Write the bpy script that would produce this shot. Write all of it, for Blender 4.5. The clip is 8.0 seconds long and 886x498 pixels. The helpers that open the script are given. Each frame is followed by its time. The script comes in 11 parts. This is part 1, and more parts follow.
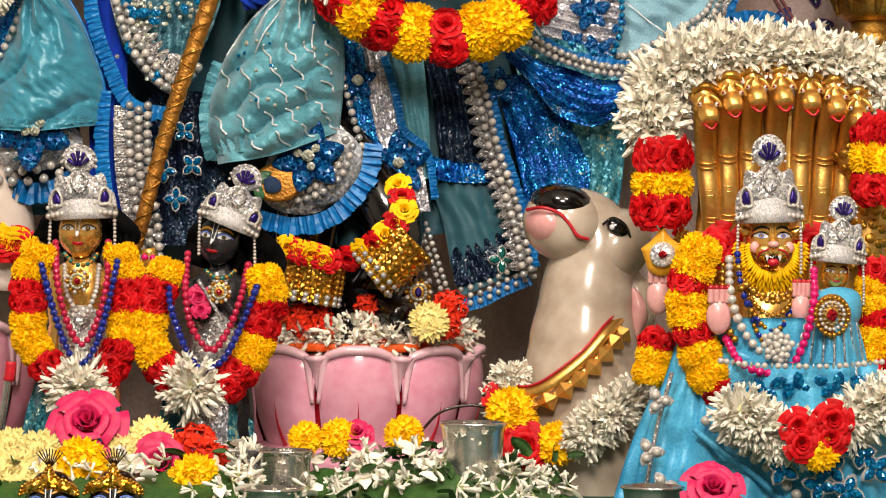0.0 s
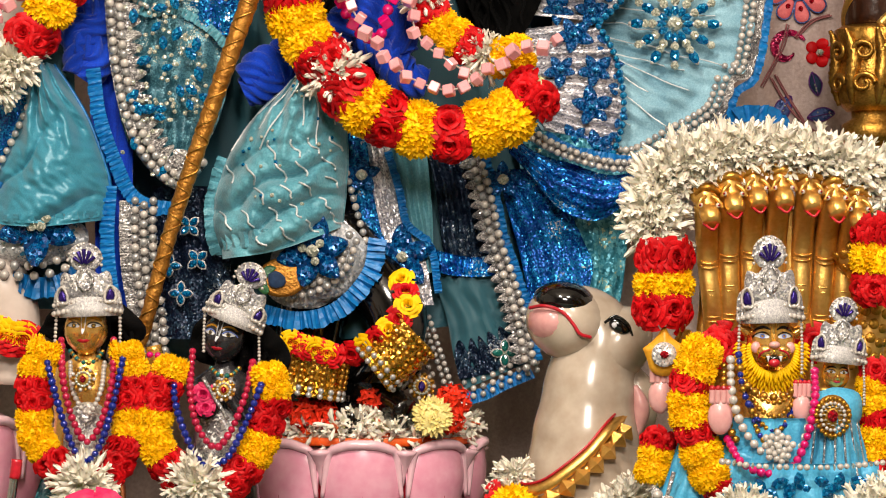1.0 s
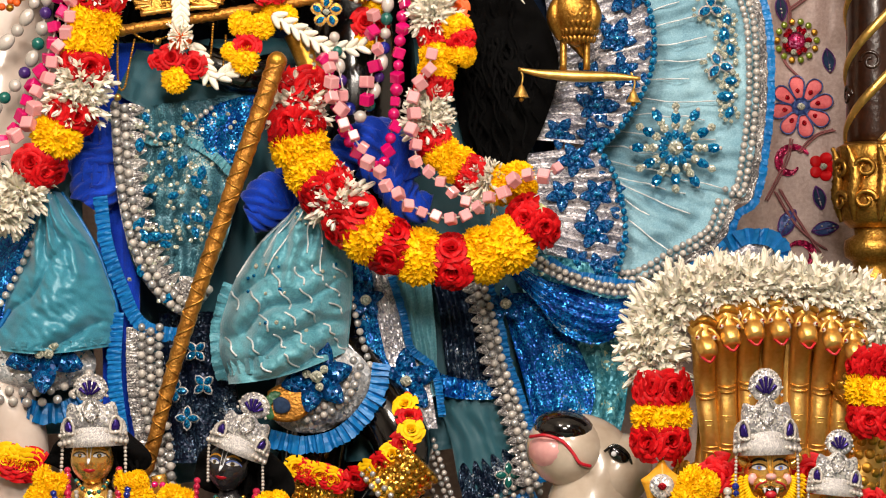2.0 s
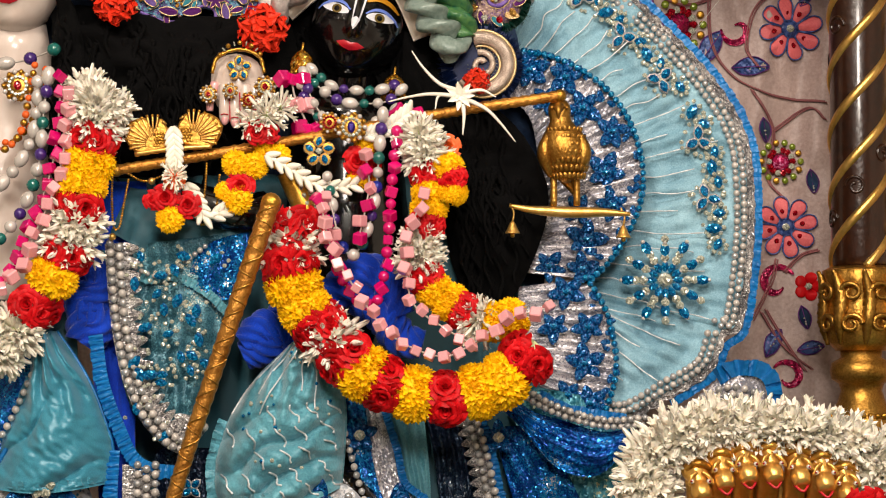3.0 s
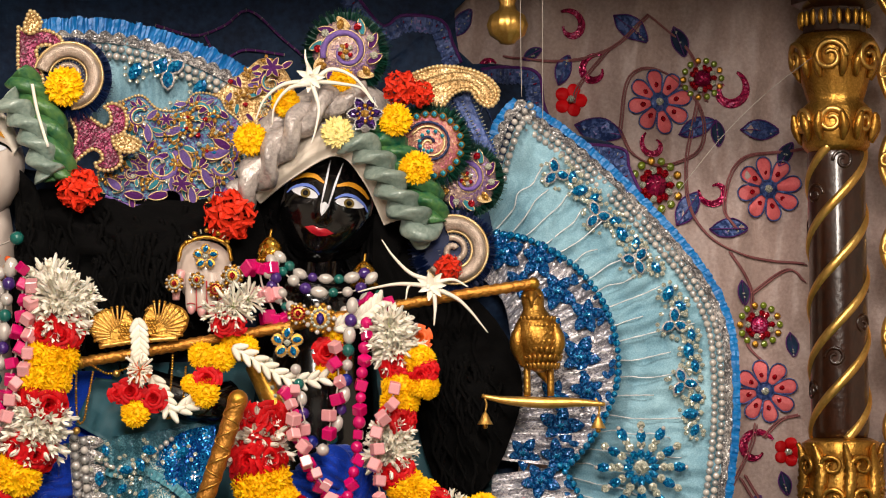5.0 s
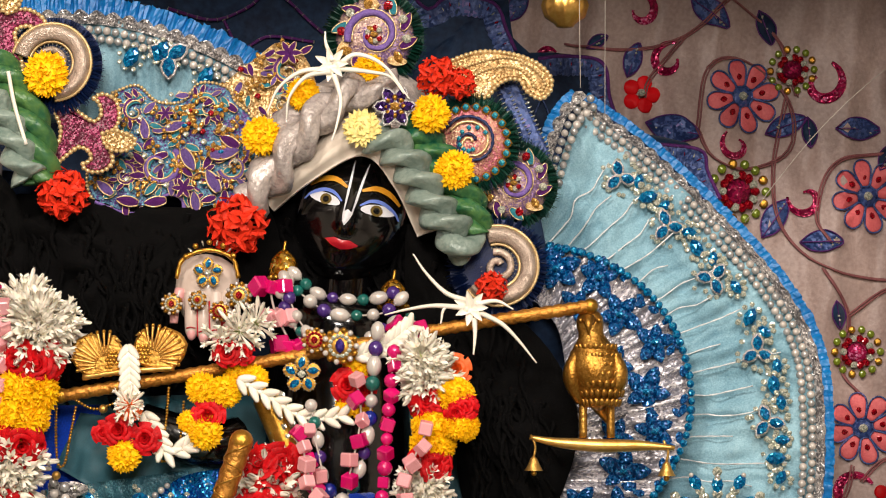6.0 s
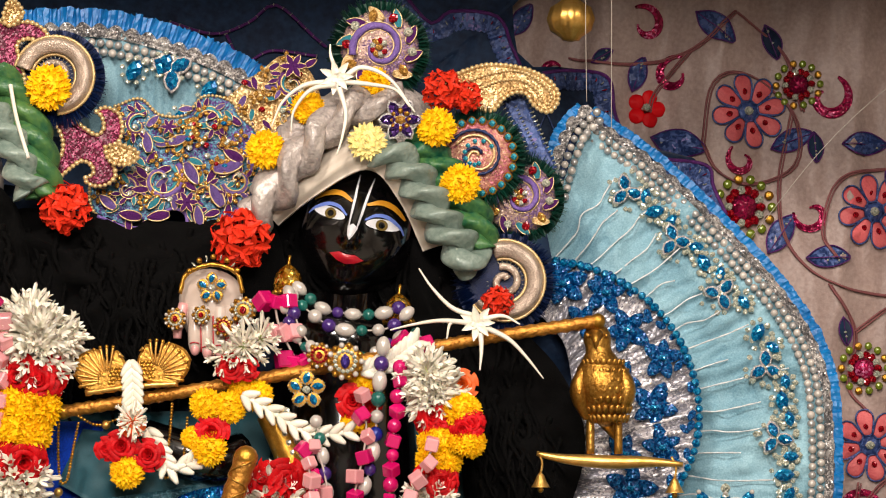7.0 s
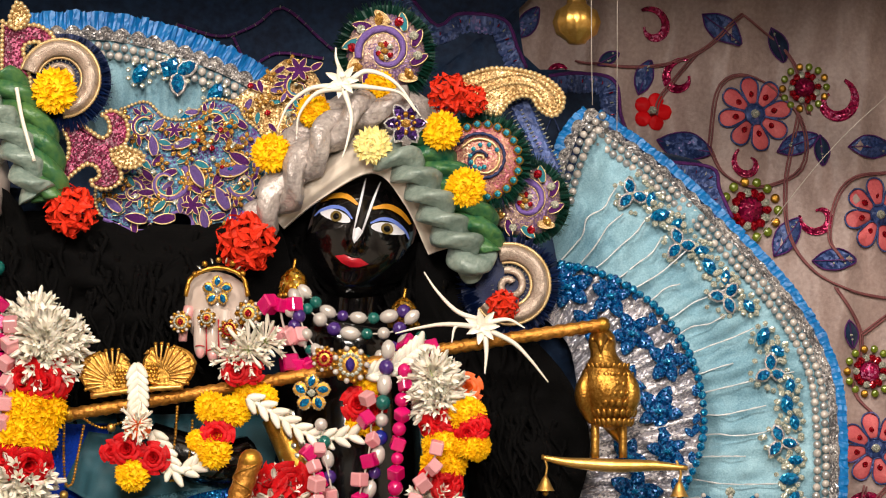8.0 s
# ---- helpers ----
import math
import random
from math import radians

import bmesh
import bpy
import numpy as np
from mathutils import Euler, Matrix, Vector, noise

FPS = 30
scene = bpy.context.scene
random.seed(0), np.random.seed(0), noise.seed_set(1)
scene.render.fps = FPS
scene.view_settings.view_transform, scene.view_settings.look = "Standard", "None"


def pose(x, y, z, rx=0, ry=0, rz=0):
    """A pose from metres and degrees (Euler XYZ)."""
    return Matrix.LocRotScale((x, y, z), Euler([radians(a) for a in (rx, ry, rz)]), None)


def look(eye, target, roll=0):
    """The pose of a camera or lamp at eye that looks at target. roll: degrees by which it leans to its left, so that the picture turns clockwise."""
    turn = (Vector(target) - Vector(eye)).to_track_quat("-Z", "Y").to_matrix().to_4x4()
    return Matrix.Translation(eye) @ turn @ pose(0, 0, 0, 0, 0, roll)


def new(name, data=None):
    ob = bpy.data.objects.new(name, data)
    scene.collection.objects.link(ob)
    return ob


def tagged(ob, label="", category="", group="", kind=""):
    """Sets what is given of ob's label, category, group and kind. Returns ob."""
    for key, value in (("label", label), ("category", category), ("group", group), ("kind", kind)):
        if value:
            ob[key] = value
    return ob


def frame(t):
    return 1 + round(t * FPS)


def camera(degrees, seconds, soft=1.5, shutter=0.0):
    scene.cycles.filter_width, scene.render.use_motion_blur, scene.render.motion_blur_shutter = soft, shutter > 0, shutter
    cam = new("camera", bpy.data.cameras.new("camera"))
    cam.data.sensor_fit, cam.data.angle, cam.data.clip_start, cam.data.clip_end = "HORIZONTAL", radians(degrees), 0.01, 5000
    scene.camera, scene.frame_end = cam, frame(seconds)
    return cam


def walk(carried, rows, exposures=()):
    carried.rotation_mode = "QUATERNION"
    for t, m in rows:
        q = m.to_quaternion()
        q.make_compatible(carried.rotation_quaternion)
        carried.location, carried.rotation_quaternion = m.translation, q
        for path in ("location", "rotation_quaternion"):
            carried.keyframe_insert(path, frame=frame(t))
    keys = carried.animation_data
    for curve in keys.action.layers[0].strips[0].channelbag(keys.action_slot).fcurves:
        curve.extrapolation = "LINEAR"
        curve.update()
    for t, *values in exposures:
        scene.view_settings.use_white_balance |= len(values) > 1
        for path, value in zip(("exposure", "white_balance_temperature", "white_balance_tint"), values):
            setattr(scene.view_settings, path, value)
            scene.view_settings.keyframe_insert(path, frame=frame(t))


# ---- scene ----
cam = camera(18.0, 8.0, soft=1.1)
PATH = [
    (0, (-0.05, -4.249, 0.302), (-0.053, -2.249, 0.317), 0.6),
    (0.5, (-0.066, -4.257, 0.328), (-0.066, -2.257, 0.358), 0.6),
    (1, (-0.05, -4.277, 0.373), (-0.056, -2.278, 0.422), 0.6),
    (1.2, (-0.054, -4.292, 0.397), (-0.058, -2.293, 0.452), 0.7),
    (2.3, (0.006, -4.336, 0.521), (-0.029, -2.339, 0.621), 0.3),
    (2.5, (-0.038, -4.345, 0.555), (-0.052, -2.348, 0.661), 0.1),
    (3, (-0.045, -4.373, 0.618), (-0.051, -2.377, 0.739), -0.1),
    (3.5, (-0.038, -4.38, 0.654), (-0.039, -2.385, 0.798), -0.4),
    (4, (-0.01, -4.394, 0.74), (-0.013, -2.399, 0.885), -0.5),
    (4.5, (0.005, -4.411, 0.835), (0.002, -2.416, 0.973), -0.4),
    (4.7, (-0.031, -4.402, 0.855), (-0.018, -2.407, 0.992), -0.4),
    (5.8, (0.046, -3.768, 0.933), (-0.012, -1.774, 1.072), -0.0),
    (6, (0.052, -3.676, 0.934), (-0.013, -1.683, 1.078), 0.0),
    (6.5, (0.043, -3.651, 0.952), (-0.02, -1.657, 1.097), -0.0),
    (7, (0.034, -3.644, 0.928), (-0.026, -1.651, 1.087), -0.0),
    (7.5, (0.037, -3.645, 0.933), (-0.026, -1.652, 1.091), 0.0),
    (8, (0.042, -3.648, 0.936), (-0.026, -1.655, 1.093), 0.1),
]
walk(cam, [(t, look(eye, target, roll)) for t, eye, target, roll in PATH],
     exposures=((0, 0.35, 6450, 8), (1, 0.38, 6480, 8), (2.5, 0.26, 6450, 10), (3.5, 0.06, 6450, 10), (4.5, 0.0, 6450, 10), (6, 0.12, 6350, 10), (8, 0.14, 6350, 10)))

# ---- world and lamps ----
world = bpy.data.worlds.new("hall_air")
scene.world = world
world.use_nodes = True
world.node_tree.nodes["Background"].inputs[0].default_value = (1.0, 0.93, 0.85, 1)
world.node_tree.nodes["Background"].inputs[1].default_value = 0.42


def area(name, eye, target, watts, size, colour):
    data = bpy.data.lights.new(name, "AREA")
    data.energy, data.size, data.color = watts, size, colour
    ob = new(name, data)
    ob.matrix_world = look(eye, target)
    return ob


# two unseen lamps high in front of the altar
area("ceiling_lamp", (-0.9, -3.0, 3.1), (0.0, 0.1, 0.7), 74, 0.5, (1.0, 0.87, 0.74))
area("ceiling_lamp", (1.0, -2.9, 3.0), (0.0, 0.1, 0.6), 40, 0.5, (1.0, 0.88, 0.76))
# added frontal fill, well below the ceiling, to soften the contrast
area("ceiling_lamp", (0.1, -4.6, 2.2), (0.0, 0.1, 0.5), 104, 0.9, (1.0, 0.89, 0.78))
scene.view_settings.exposure = 0.0

# ---- materials ----
def lin(r, g, b):
    """Linear colour from an sRGB triple of 0 to 255."""
    return tuple(((c / 255 + 0.055) / 1.055) ** 2.4 if c > 10 else c / 255 / 12.92 for c in (r, g, b)) + (1,)


def material(name, rgb, rough=0.6, metal=0.0, other=None, scale=60, bump=0.2, fine=None, coat=0.0, sheen=0.0, spread=0.12, stretch=None, trans=0.0, sss=0.0):
    """A surface that varies between two colours at two sizes, with a fine relief and a shift from piece to piece."""
    m = bpy.data.materials.new(name)
    m.use_nodes = True
    n, k = m.node_tree.nodes, m.node_tree.links
    b = n["Principled BSDF"]
    b.inputs["Roughness"].default_value, b.inputs["Metallic"].default_value = rough, metal
    b.inputs["Coat Weight"].default_value, b.inputs["Coat Roughness"].default_value = coat, 0.08
    b.inputs["Sheen Weight"].default_value = sheen
    b.inputs["Transmission Weight"].default_value = trans
    co = n.new("ShaderNodeTexCoord")
    src = co.outputs["Object"]
    if stretch:
        mp = n.new("ShaderNodeMapping")
        mp.inputs["Scale"].default_value = stretch
        k.new(src, mp.inputs["Vector"])
        src = mp.outputs["Vector"]
    big, small = n.new("ShaderNodeTexNoise"), n.new("ShaderNodeTexNoise")
    big.inputs["Scale"].default_value, big.inputs["Detail"].default_value = scale * 0.3, 3
    small.inputs["Scale"].default_value, small.inputs["Detail"].default_value = fine or scale * 4, 4
    k.new(src, big.inputs["Vector"]), k.new(src, small.inputs["Vector"])
    mix = n.new("ShaderNodeMix")
    mix.data_type = "RGBA"
    a = lin(*rgb)
    c = lin(*other) if other else tuple(v * 0.72 for v in a[:3]) + (1,)
    mix.inputs["A"].default_value, mix.inputs["B"].default_value = a, c
    sum_ = n.new("ShaderNodeMath")
    sum_.operation = "MULTIPLY_ADD"
    sum_.inputs[1].default_value, sum_.inputs[2].default_value = 0.5, 0.0
    add = n.new("ShaderNodeMath")
    k.new(big.outputs["Fac"], add.inputs[0]), k.new(small.outputs["Fac"], add.inputs[1])
    k.new(add.outputs[0], sum_.inputs[0])
    ramp = n.new("ShaderNodeMapRange")
    ramp.inputs["From Min"].default_value, ramp.inputs["From Max"].default_value = 0.35, 0.65
    k.new(sum_.outputs[0], ramp.inputs["Value"]), k.new(ramp.outputs["Result"], mix.inputs["Factor"])
    info = n.new("ShaderNodeObjectInfo")
    hsv = n.new("ShaderNodeHueSaturation")
    val = n.new("ShaderNodeMapRange")
    val.inputs["To Min"].default_value, val.inputs["To Max"].default_value = 1 - spread, 1 + spread
    k.new(info.outputs["Random"], val.inputs["Value"]), k.new(val.outputs["Result"], hsv.inputs["Value"])
    k.new(mix.outputs["Result"], hsv.inputs["Color"]), k.new(hsv.outputs["Color"], b.inputs["Base Color"])
    if sss:
        b.inputs["Subsurface Weight"].default_value, b.inputs["Subsurface Radius"].default_value = sss, (0.02, 0.012, 0.008)
    if bump:
        bm_ = n.new("ShaderNodeBump")
        bm_.inputs["Strength"].default_value, bm_.inputs["Distance"].default_value = bump, 0.002
        k.new(small.outputs["Fac"], bm_.inputs["Height"]), k.new(bm_.outputs["Normal"], b.inputs["Normal"])
    return m


def sequins(name, first, second, third, size=260, rough=0.25, metal=0.7, share=0.5, tilt=0.9):
    """A cloth sewn over with small glittering discs: each has its own colour and its own tilt."""
    m = bpy.data.materials.new(name)
    m.use_nodes = True
    n, k = m.node_tree.nodes, m.node_tree.links
    b = n["Principled BSDF"]
    b.inputs["Roughness"].default_value, b.inputs["Metallic"].default_value = rough, metal
    co, vo, big = n.new("ShaderNodeTexCoord"), n.new("ShaderNodeTexVoronoi"), n.new("ShaderNodeTexNoise")
    vo.inputs["Scale"].default_value = size
    big.inputs["Scale"].default_value, big.inputs["Detail"].default_value = 28, 3
    k.new(co.outputs["Object"], vo.inputs["Vector"]), k.new(co.outputs["Object"], big.inputs["Vector"])
    sep = n.new("ShaderNodeSeparateColor")
    k.new(vo.outputs["Color"], sep.inputs["Color"])
    ramp = n.new("ShaderNodeValToRGB")
    ramp.color_ramp.interpolation = "CONSTANT"
    e = ramp.color_ramp.elements
    e[0].position, e[0].color = 0.0, lin(*first)
    e[1].position, e[1].color = share, lin(*second)
    x = e.new(0.86)
    x.color = lin(*third)
    add = n.new("ShaderNodeMath")
    add.operation = "MULTIPLY_ADD"
    add.inputs[1].default_value = 0.55
    k.new(sep.outputs["Red"], add.inputs[0])
    sub = n.new("ShaderNodeMapRange")
    sub.inputs["From Min"].default_value, sub.inputs["From Max"].default_value = 0.35, 0.65
    sub.inputs["To Max"].default_value = 0.45
    k.new(big.outputs["Fac"], sub.inputs["Value"]), k.new(sub.outputs["Result"], add.inputs[2])
    k.new(add.outputs[0], ramp.inputs["Fac"]), k.new(ramp.outputs["Color"], b.inputs["Base Color"])
    geo = n.new("ShaderNodeNewGeometry")
    mid, sc, nn = n.new("ShaderNodeVectorMath"), n.new("ShaderNodeVectorMath"), n.new("ShaderNodeVectorMath")
    mid.operation, sc.operation, nn.operation = "SUBTRACT", "SCALE", "ADD"
    mid.inputs[1].default_value = (0.5, 0.5, 0.5)
    sc.inputs["Scale"].default_value = tilt
    norm = n.new("ShaderNodeVectorMath")
    norm.operation = "NORMALIZE"
    k.new(vo.outputs["Color"], mid.inputs[0]), k.new(mid.outputs[0], sc.inputs[0])
    k.new(sc.outputs[0], nn.inputs[0]), k.new(geo.outputs["Normal"], nn.inputs[1])
    k.new(nn.outputs[0], norm.inputs[0]), k.new(norm.outputs[0], b.inputs["Normal"])
    return m


M = dict(
    gold=material("polished_brass", (238, 194, 112), 0.34, 0.88, (216, 164, 78), 40, 0.2, spread=0.04),
    rough_gold=material("gilded_carving", (214, 164, 78), 0.36, 0.92, (150, 102, 36), 60, 0.5),
    foil=material("hammered_brass_foil", (208, 148, 66), 0.42, 0.8, (150, 96, 34), 90, 0.9, fine=240),
    face_gold=material("gilded_face", (244, 200, 112), 0.24, 0.8, (226, 168, 74), 30, 0.05, coat=0.3),
    charcoal=material("dark_grey_stone", (44, 42, 46), 0.25, 0.0, (32, 30, 34), 20, 0.03, coat=0.4),
    hem_seq=sequins("white_silver_embroidery", (176, 180, 186), (224, 224, 226), (60, 140, 180), 260, 0.35, 0.25, 0.5, 0.8),
    gold_bead=material("gold_bead", (215, 165, 70), 0.3, 0.9, (160, 110, 30), 300, 0.2),
    silver=sequins("silver_lace", (128, 126, 128), (196, 192, 190), (246, 244, 240), 520, 0.3, 0.55, 0.45, 0.9),
    steel=material("stainless_steel", (222, 218, 214), 0.2, 0.92, (196, 192, 188), 30, 0.1, stretch=(1, 1, 14)),
    pearl=material("pearl", (206, 198, 190), 0.24, 0.15, (180, 174, 168), 80, 0.0, coat=0.4),
    grey_pearl=material("silver_pearl", (190, 188, 186), 0.26, 0.45, (160, 160, 160), 80, 0.0, coat=0.4),
    tulle=material("pale_blue_tulle", (150, 190, 204), 0.6, 0.0, (96, 142, 162), 26, 0.5, sheen=0.3, fine=420),
    teal=material("turquoise_organza", (98, 166, 180), 0.42, 0.05, (52, 118, 136), 40, 0.6, sheen=0.4, fine=300),
    deep_teal=material("dark_teal_net", (30, 92, 106), 0.55, 0.0, (18, 64, 78), 20, 0.3, sheen=0.3, fine=900),
    satin=material("turquoise_satin", (74, 160, 184), 0.34, 0.05, (40, 120, 146), 12, 0.15, sheen=0.2, fine=500),
    sky=material("sky_blue_satin", (92, 184, 222), 0.36, 0.05, (52, 142, 190), 22, 0.4, fine=300),
    ribbon=material("bright_blue_ribbon", (16, 122, 192), 0.4, 0.05, (8, 92, 158), 40, 0.2),
    royal=material("royal_blue_yarn", (4, 74, 214), 0.6, 0.0, (2, 40, 156), 30, 0.6, fine=500, sheen=0.3),
    navy=material("dark_navy_cloth", (34, 58, 90), 0.55, 0.05, (14, 28, 54), 34, 0.7, fine=90, sheen=0.3),
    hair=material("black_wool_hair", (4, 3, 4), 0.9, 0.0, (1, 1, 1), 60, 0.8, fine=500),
    black=material("polished_black_stone", (9, 8, 9), 0.14, 0.0, (5, 4, 5), 20, 0.02, coat=0.7),
    marble=material("painted_white_marble", (214, 200, 190), 0.25, 0.0, (202, 184, 172), 12, 0.03, coat=0.5),
    cow=material("glossy_painted_marble", (196, 182, 166), 0.24, 0.0, (166, 148, 130), 9, 0.06, coat=0.5),
    blush=material("pink_paint", (222, 168, 164), 0.3, 0.0, (208, 146, 146), 30, 0.05, coat=0.4),
    lotus=material("glossy_pink_paint", (236, 172, 192), 0.22, 0.0, (224, 142, 168), 14, 0.05, coat=0.6),
    lotus_pale=material("pale_pink_paint", (240, 200, 210), 0.25, 0.0, (232, 180, 194), 20, 0.05, coat=0.6),
    red_paint=material("red_paint", (196, 24, 44), 0.35, 0.0, (160, 12, 30), 40, 0.05, coat=0.3),
    white_paint=material("white_paint", (232, 232, 236), 0.4, 0.0, (210, 212, 220), 60, 0.05),
    blue_paint=material("pale_blue_paint", (120, 146, 226), 0.4, 0.0, (96, 120, 206), 60, 0.05),
    yellow_paint=material("ochre_paint", (222, 160, 40), 0.45, 0.0, (200, 130, 24), 60, 0.1),
    olive=material("olive_paint", (120, 100, 50), 0.25, 0.0, (90, 74, 34), 60, 0.0, coat=0.5),
    yellow=material("yellow_marigold_petal", (255, 214, 8), 0.6, 0.0, (250, 186, 2), 3, 0.1, spread=0.05),
    cream=material("cream_petal", (240, 230, 170), 0.6, 0.0, (232, 206, 96), 60, 0.2),
    red=material("red_rose_petal", (222, 14, 24), 0.55, 0.0, (160, 2, 10), 3, 0.2, spread=0.14),
    pink_rose=material("magenta_rose_petal", (226, 30, 104), 0.5, 0.0, (190, 10, 72), 40, 0.2),
    coral=material("coral_ixora_petal", (236, 66, 34), 0.5, 0.0, (206, 34, 18), 60, 0.2),
    orange=material("orange_petal", (236, 106, 26), 0.5, 0.0, (214, 74, 10), 60, 0.2),
    white=material("jasmine_white_petal", (246, 240, 228), 0.6, 0.0, (236, 230, 212), 3, 0.1, sss=0.1),
    stem=material("pale_green_stem", (206, 210, 160), 0.6, 0.0, (176, 186, 116), 60, 0.2),
    leaf=material("dark_green_leaf", (66, 104, 42), 0.5, 0.0, (38, 74, 28), 40, 0.4, spread=0.3),
    magenta=material("hot_pink_bead", (222, 14, 116), 0.2, 0.1, (186, 6, 90), 80, 0.0, coat=0.6),
    pink=material("pale_pink_bead", (240, 178, 182), 0.22, 0.1, (226, 150, 156), 80, 0.0, coat=0.5),
    violet=material("violet_bead", (74, 44, 124), 0.2, 0.1, (52, 28, 96), 80, 0.0, coat=0.5),
    cobalt=material("cobalt_glass_bead", (24, 44, 150), 0.15, 0.2, (12, 28, 110), 80, 0.0, coat=0.6),
    crimson=material("crimson_glass_bead", (196, 34, 76), 0.18, 0.15, (160, 18, 54), 80, 0.0, coat=0.6),
    green_bead=material("teal_green_bead", (26, 108, 100), 0.2, 0.1, (12, 84, 78), 80, 0.0, coat=0.5),
    gem=material("cut_blue_crystal", (4, 112, 178), 0.06, 0.3, (2, 64, 136), 120, 0.0, coat=0.8, spread=0.4),
    clear=material("clear_crystal", (228, 232, 222), 0.1, 0.3, (170, 190, 190), 120, 0.0, coat=0.8, spread=0.3),
    ruby=material("red_crystal", (190, 10, 30), 0.1, 0.3, (150, 4, 20), 80, 0.0, coat=0.8),
    amethyst=material("purple_foil", (58, 34, 130), 0.25, 0.5, (34, 18, 90), 80, 0.2),
    sage=material("sage_green_satin", (150, 164, 154), 0.36, 0.05, (110, 130, 122), 60, 0.9, fine=150, coat=0.2),
    emerald=material("green_satin", (16, 84, 62), 0.36, 0.05, (88, 128, 66), 40, 0.9, fine=120),
    ash=material("silver_grey_satin", (208, 198, 192), 0.34, 0.25, (146, 136, 134), 80, 1.0, fine=190),
    ivory=material("ivory_satin", (226, 216, 202), 0.4, 0.0, (208, 194, 178), 16, 0.1),
    fringe=material("green_silk_fringe", (10, 78, 58), 0.5, 0.0, (4, 50, 44), 120, 0.5, spread=0.3),
    blue_fringe=material("navy_silk_fringe", (10, 46, 110), 0.5, 0.0, (6, 26, 70), 120, 0.5, spread=0.3),
    purple=material("purple_embroidery", (112, 40, 130), 0.5, 0.1, (76, 22, 98), 200, 0.9),
    lilac=material("lilac_embroidery", (138, 110, 184), 0.55, 0.1, (104, 76, 154), 200, 0.9),
    aqua=material("aqua_embroidery", (60, 150, 164), 0.5, 0.1, (36, 116, 136), 200, 0.7),
    wine=sequins("wine_bead_embroidery", (84, 12, 42), (136, 28, 76), (176, 74, 112), 460, 0.35, 0.2, 0.5, 0.5),
    vine=material("dusky_rose_cord", (150, 92, 92), 0.7, 0.0, (120, 66, 70), 200, 0.5),
    berry=sequins("magenta_sequin_scroll", (120, 8, 52), (180, 24, 84), (240, 130, 180), 300, 0.25, 0.4, 0.5, 0.8),
    petal=material("salmon_applique", (224, 112, 112), 0.6, 0.0, (206, 84, 92), 80, 0.4),
    slate=sequins("slate_blue_applique", (40, 60, 112), (66, 88, 146), (120, 110, 170), 240, 0.45, 0.15, 0.5, 0.5),
    backcloth=material("dusty_pink_silk", (178, 156, 148), 0.5, 0.0, (146, 124, 118), 12, 0.5, fine=160, sheen=0.3),
    wood=material("dark_varnished_wood", (52, 24, 9), 0.28, 0.0, (26, 11, 4), 24, 0.4, coat=0.5),
    floor=material("green_altar_cloth", (18, 84, 56), 0.6, 0.0, (10, 58, 40), 30, 0.3),
    wall=material("pale_plaster", (206, 198, 188), 0.8, 0.0, (186, 178, 168), 8, 0.2),
    thread=material("nylon_thread", (190, 180, 170), 0.4, 0.0, (170, 160, 150), 50, 0.0),
    peach=material("peach_clay", (206, 160, 130), 0.5, 0.0, (180, 130, 100), 30, 0.2),
    silver_seq=sequins("silver_sequin_cloth", (150, 150, 160), (222, 218, 222), (246, 240, 244), 340, 0.28, 0.5, 0.5, 0.8),
    blue_seq=sequins("blue_sequin_cloth", (8, 62, 146), (18, 124, 204), (176, 212, 236), 330, 0.2, 0.6, 0.5),
    mixed_seq=sequins("blue_and_silver_sequin_cloth", (10, 70, 150), (24, 130, 196), (206, 212, 220), 420, 0.25, 0.6, 0.5),
    dark_seq=sequins("dark_sequin_cloth", (16, 30, 54), (52, 74, 96), (160, 170, 180), 380, 0.3, 0.5, 0.6),
    apron_net=sequins("sheer_teal_net", (50, 96, 112), (86, 138, 152), (196, 208, 200), 560, 0.4, 0.25, 0.5, 0.6),
    teal_seq=sequins("teal_sequin_cloth", (46, 120, 140), (90, 160, 176), (190, 200, 170), 240, 0.35, 0.3, 0.55),
    gold_seq=sequins("gold_sequin_cloth", (160, 124, 74), (206, 174, 122), (250, 236, 206), 520, 0.35, 0.5, 0.45, 0.7),
    purple_seq=sequins("purple_and_gold_embroidery", (104, 60, 140), (70, 150, 170), (214, 180, 120), 130, 0.45, 0.2, 0.5, 0.6),
    crown_seq=sequins("pearl_embroidery", (150, 148, 152), (210, 206, 202), (240, 236, 232), 420, 0.3, 0.3, 0.5, 0.8),
    petal_seq=sequins("blue_sequin_applique", (0, 52, 108), (4, 100, 166), (96, 190, 226), 11, 0.2, 0.35, 0.55, 1.0),
    gold_net=sequins("gold_bead_net", (190, 130, 30), (226, 176, 70), (250, 226, 150), 230, 0.25, 0.9, 0.5, 0.9),
    bright_thread=material("bright_silver_thread", (226, 228, 228), 0.35, 0.2, (190, 196, 200), 200, 0.3),
    rolled=material("champagne_silver_roll", (214, 196, 180), 0.3, 0.45, (150, 132, 118), 200, 0.8, fine=500),
    emb=sequins("lilac_gold_embroidery", (78, 50, 118), (64, 116, 140), (190, 156, 110), 620, 0.4, 0.25, 0.42, 0.6),
    boss_pink=sequins("pink_gold_embroidery", (160, 84, 96), (190, 136, 116), (226, 196, 160), 620, 0.35, 0.3, 0.45, 0.6),
    boss_cream=sequins("cream_gold_embroidery", (112, 84, 124), (160, 132, 124), (214, 190, 160), 620, 0.35, 0.3, 0.42, 0.6),
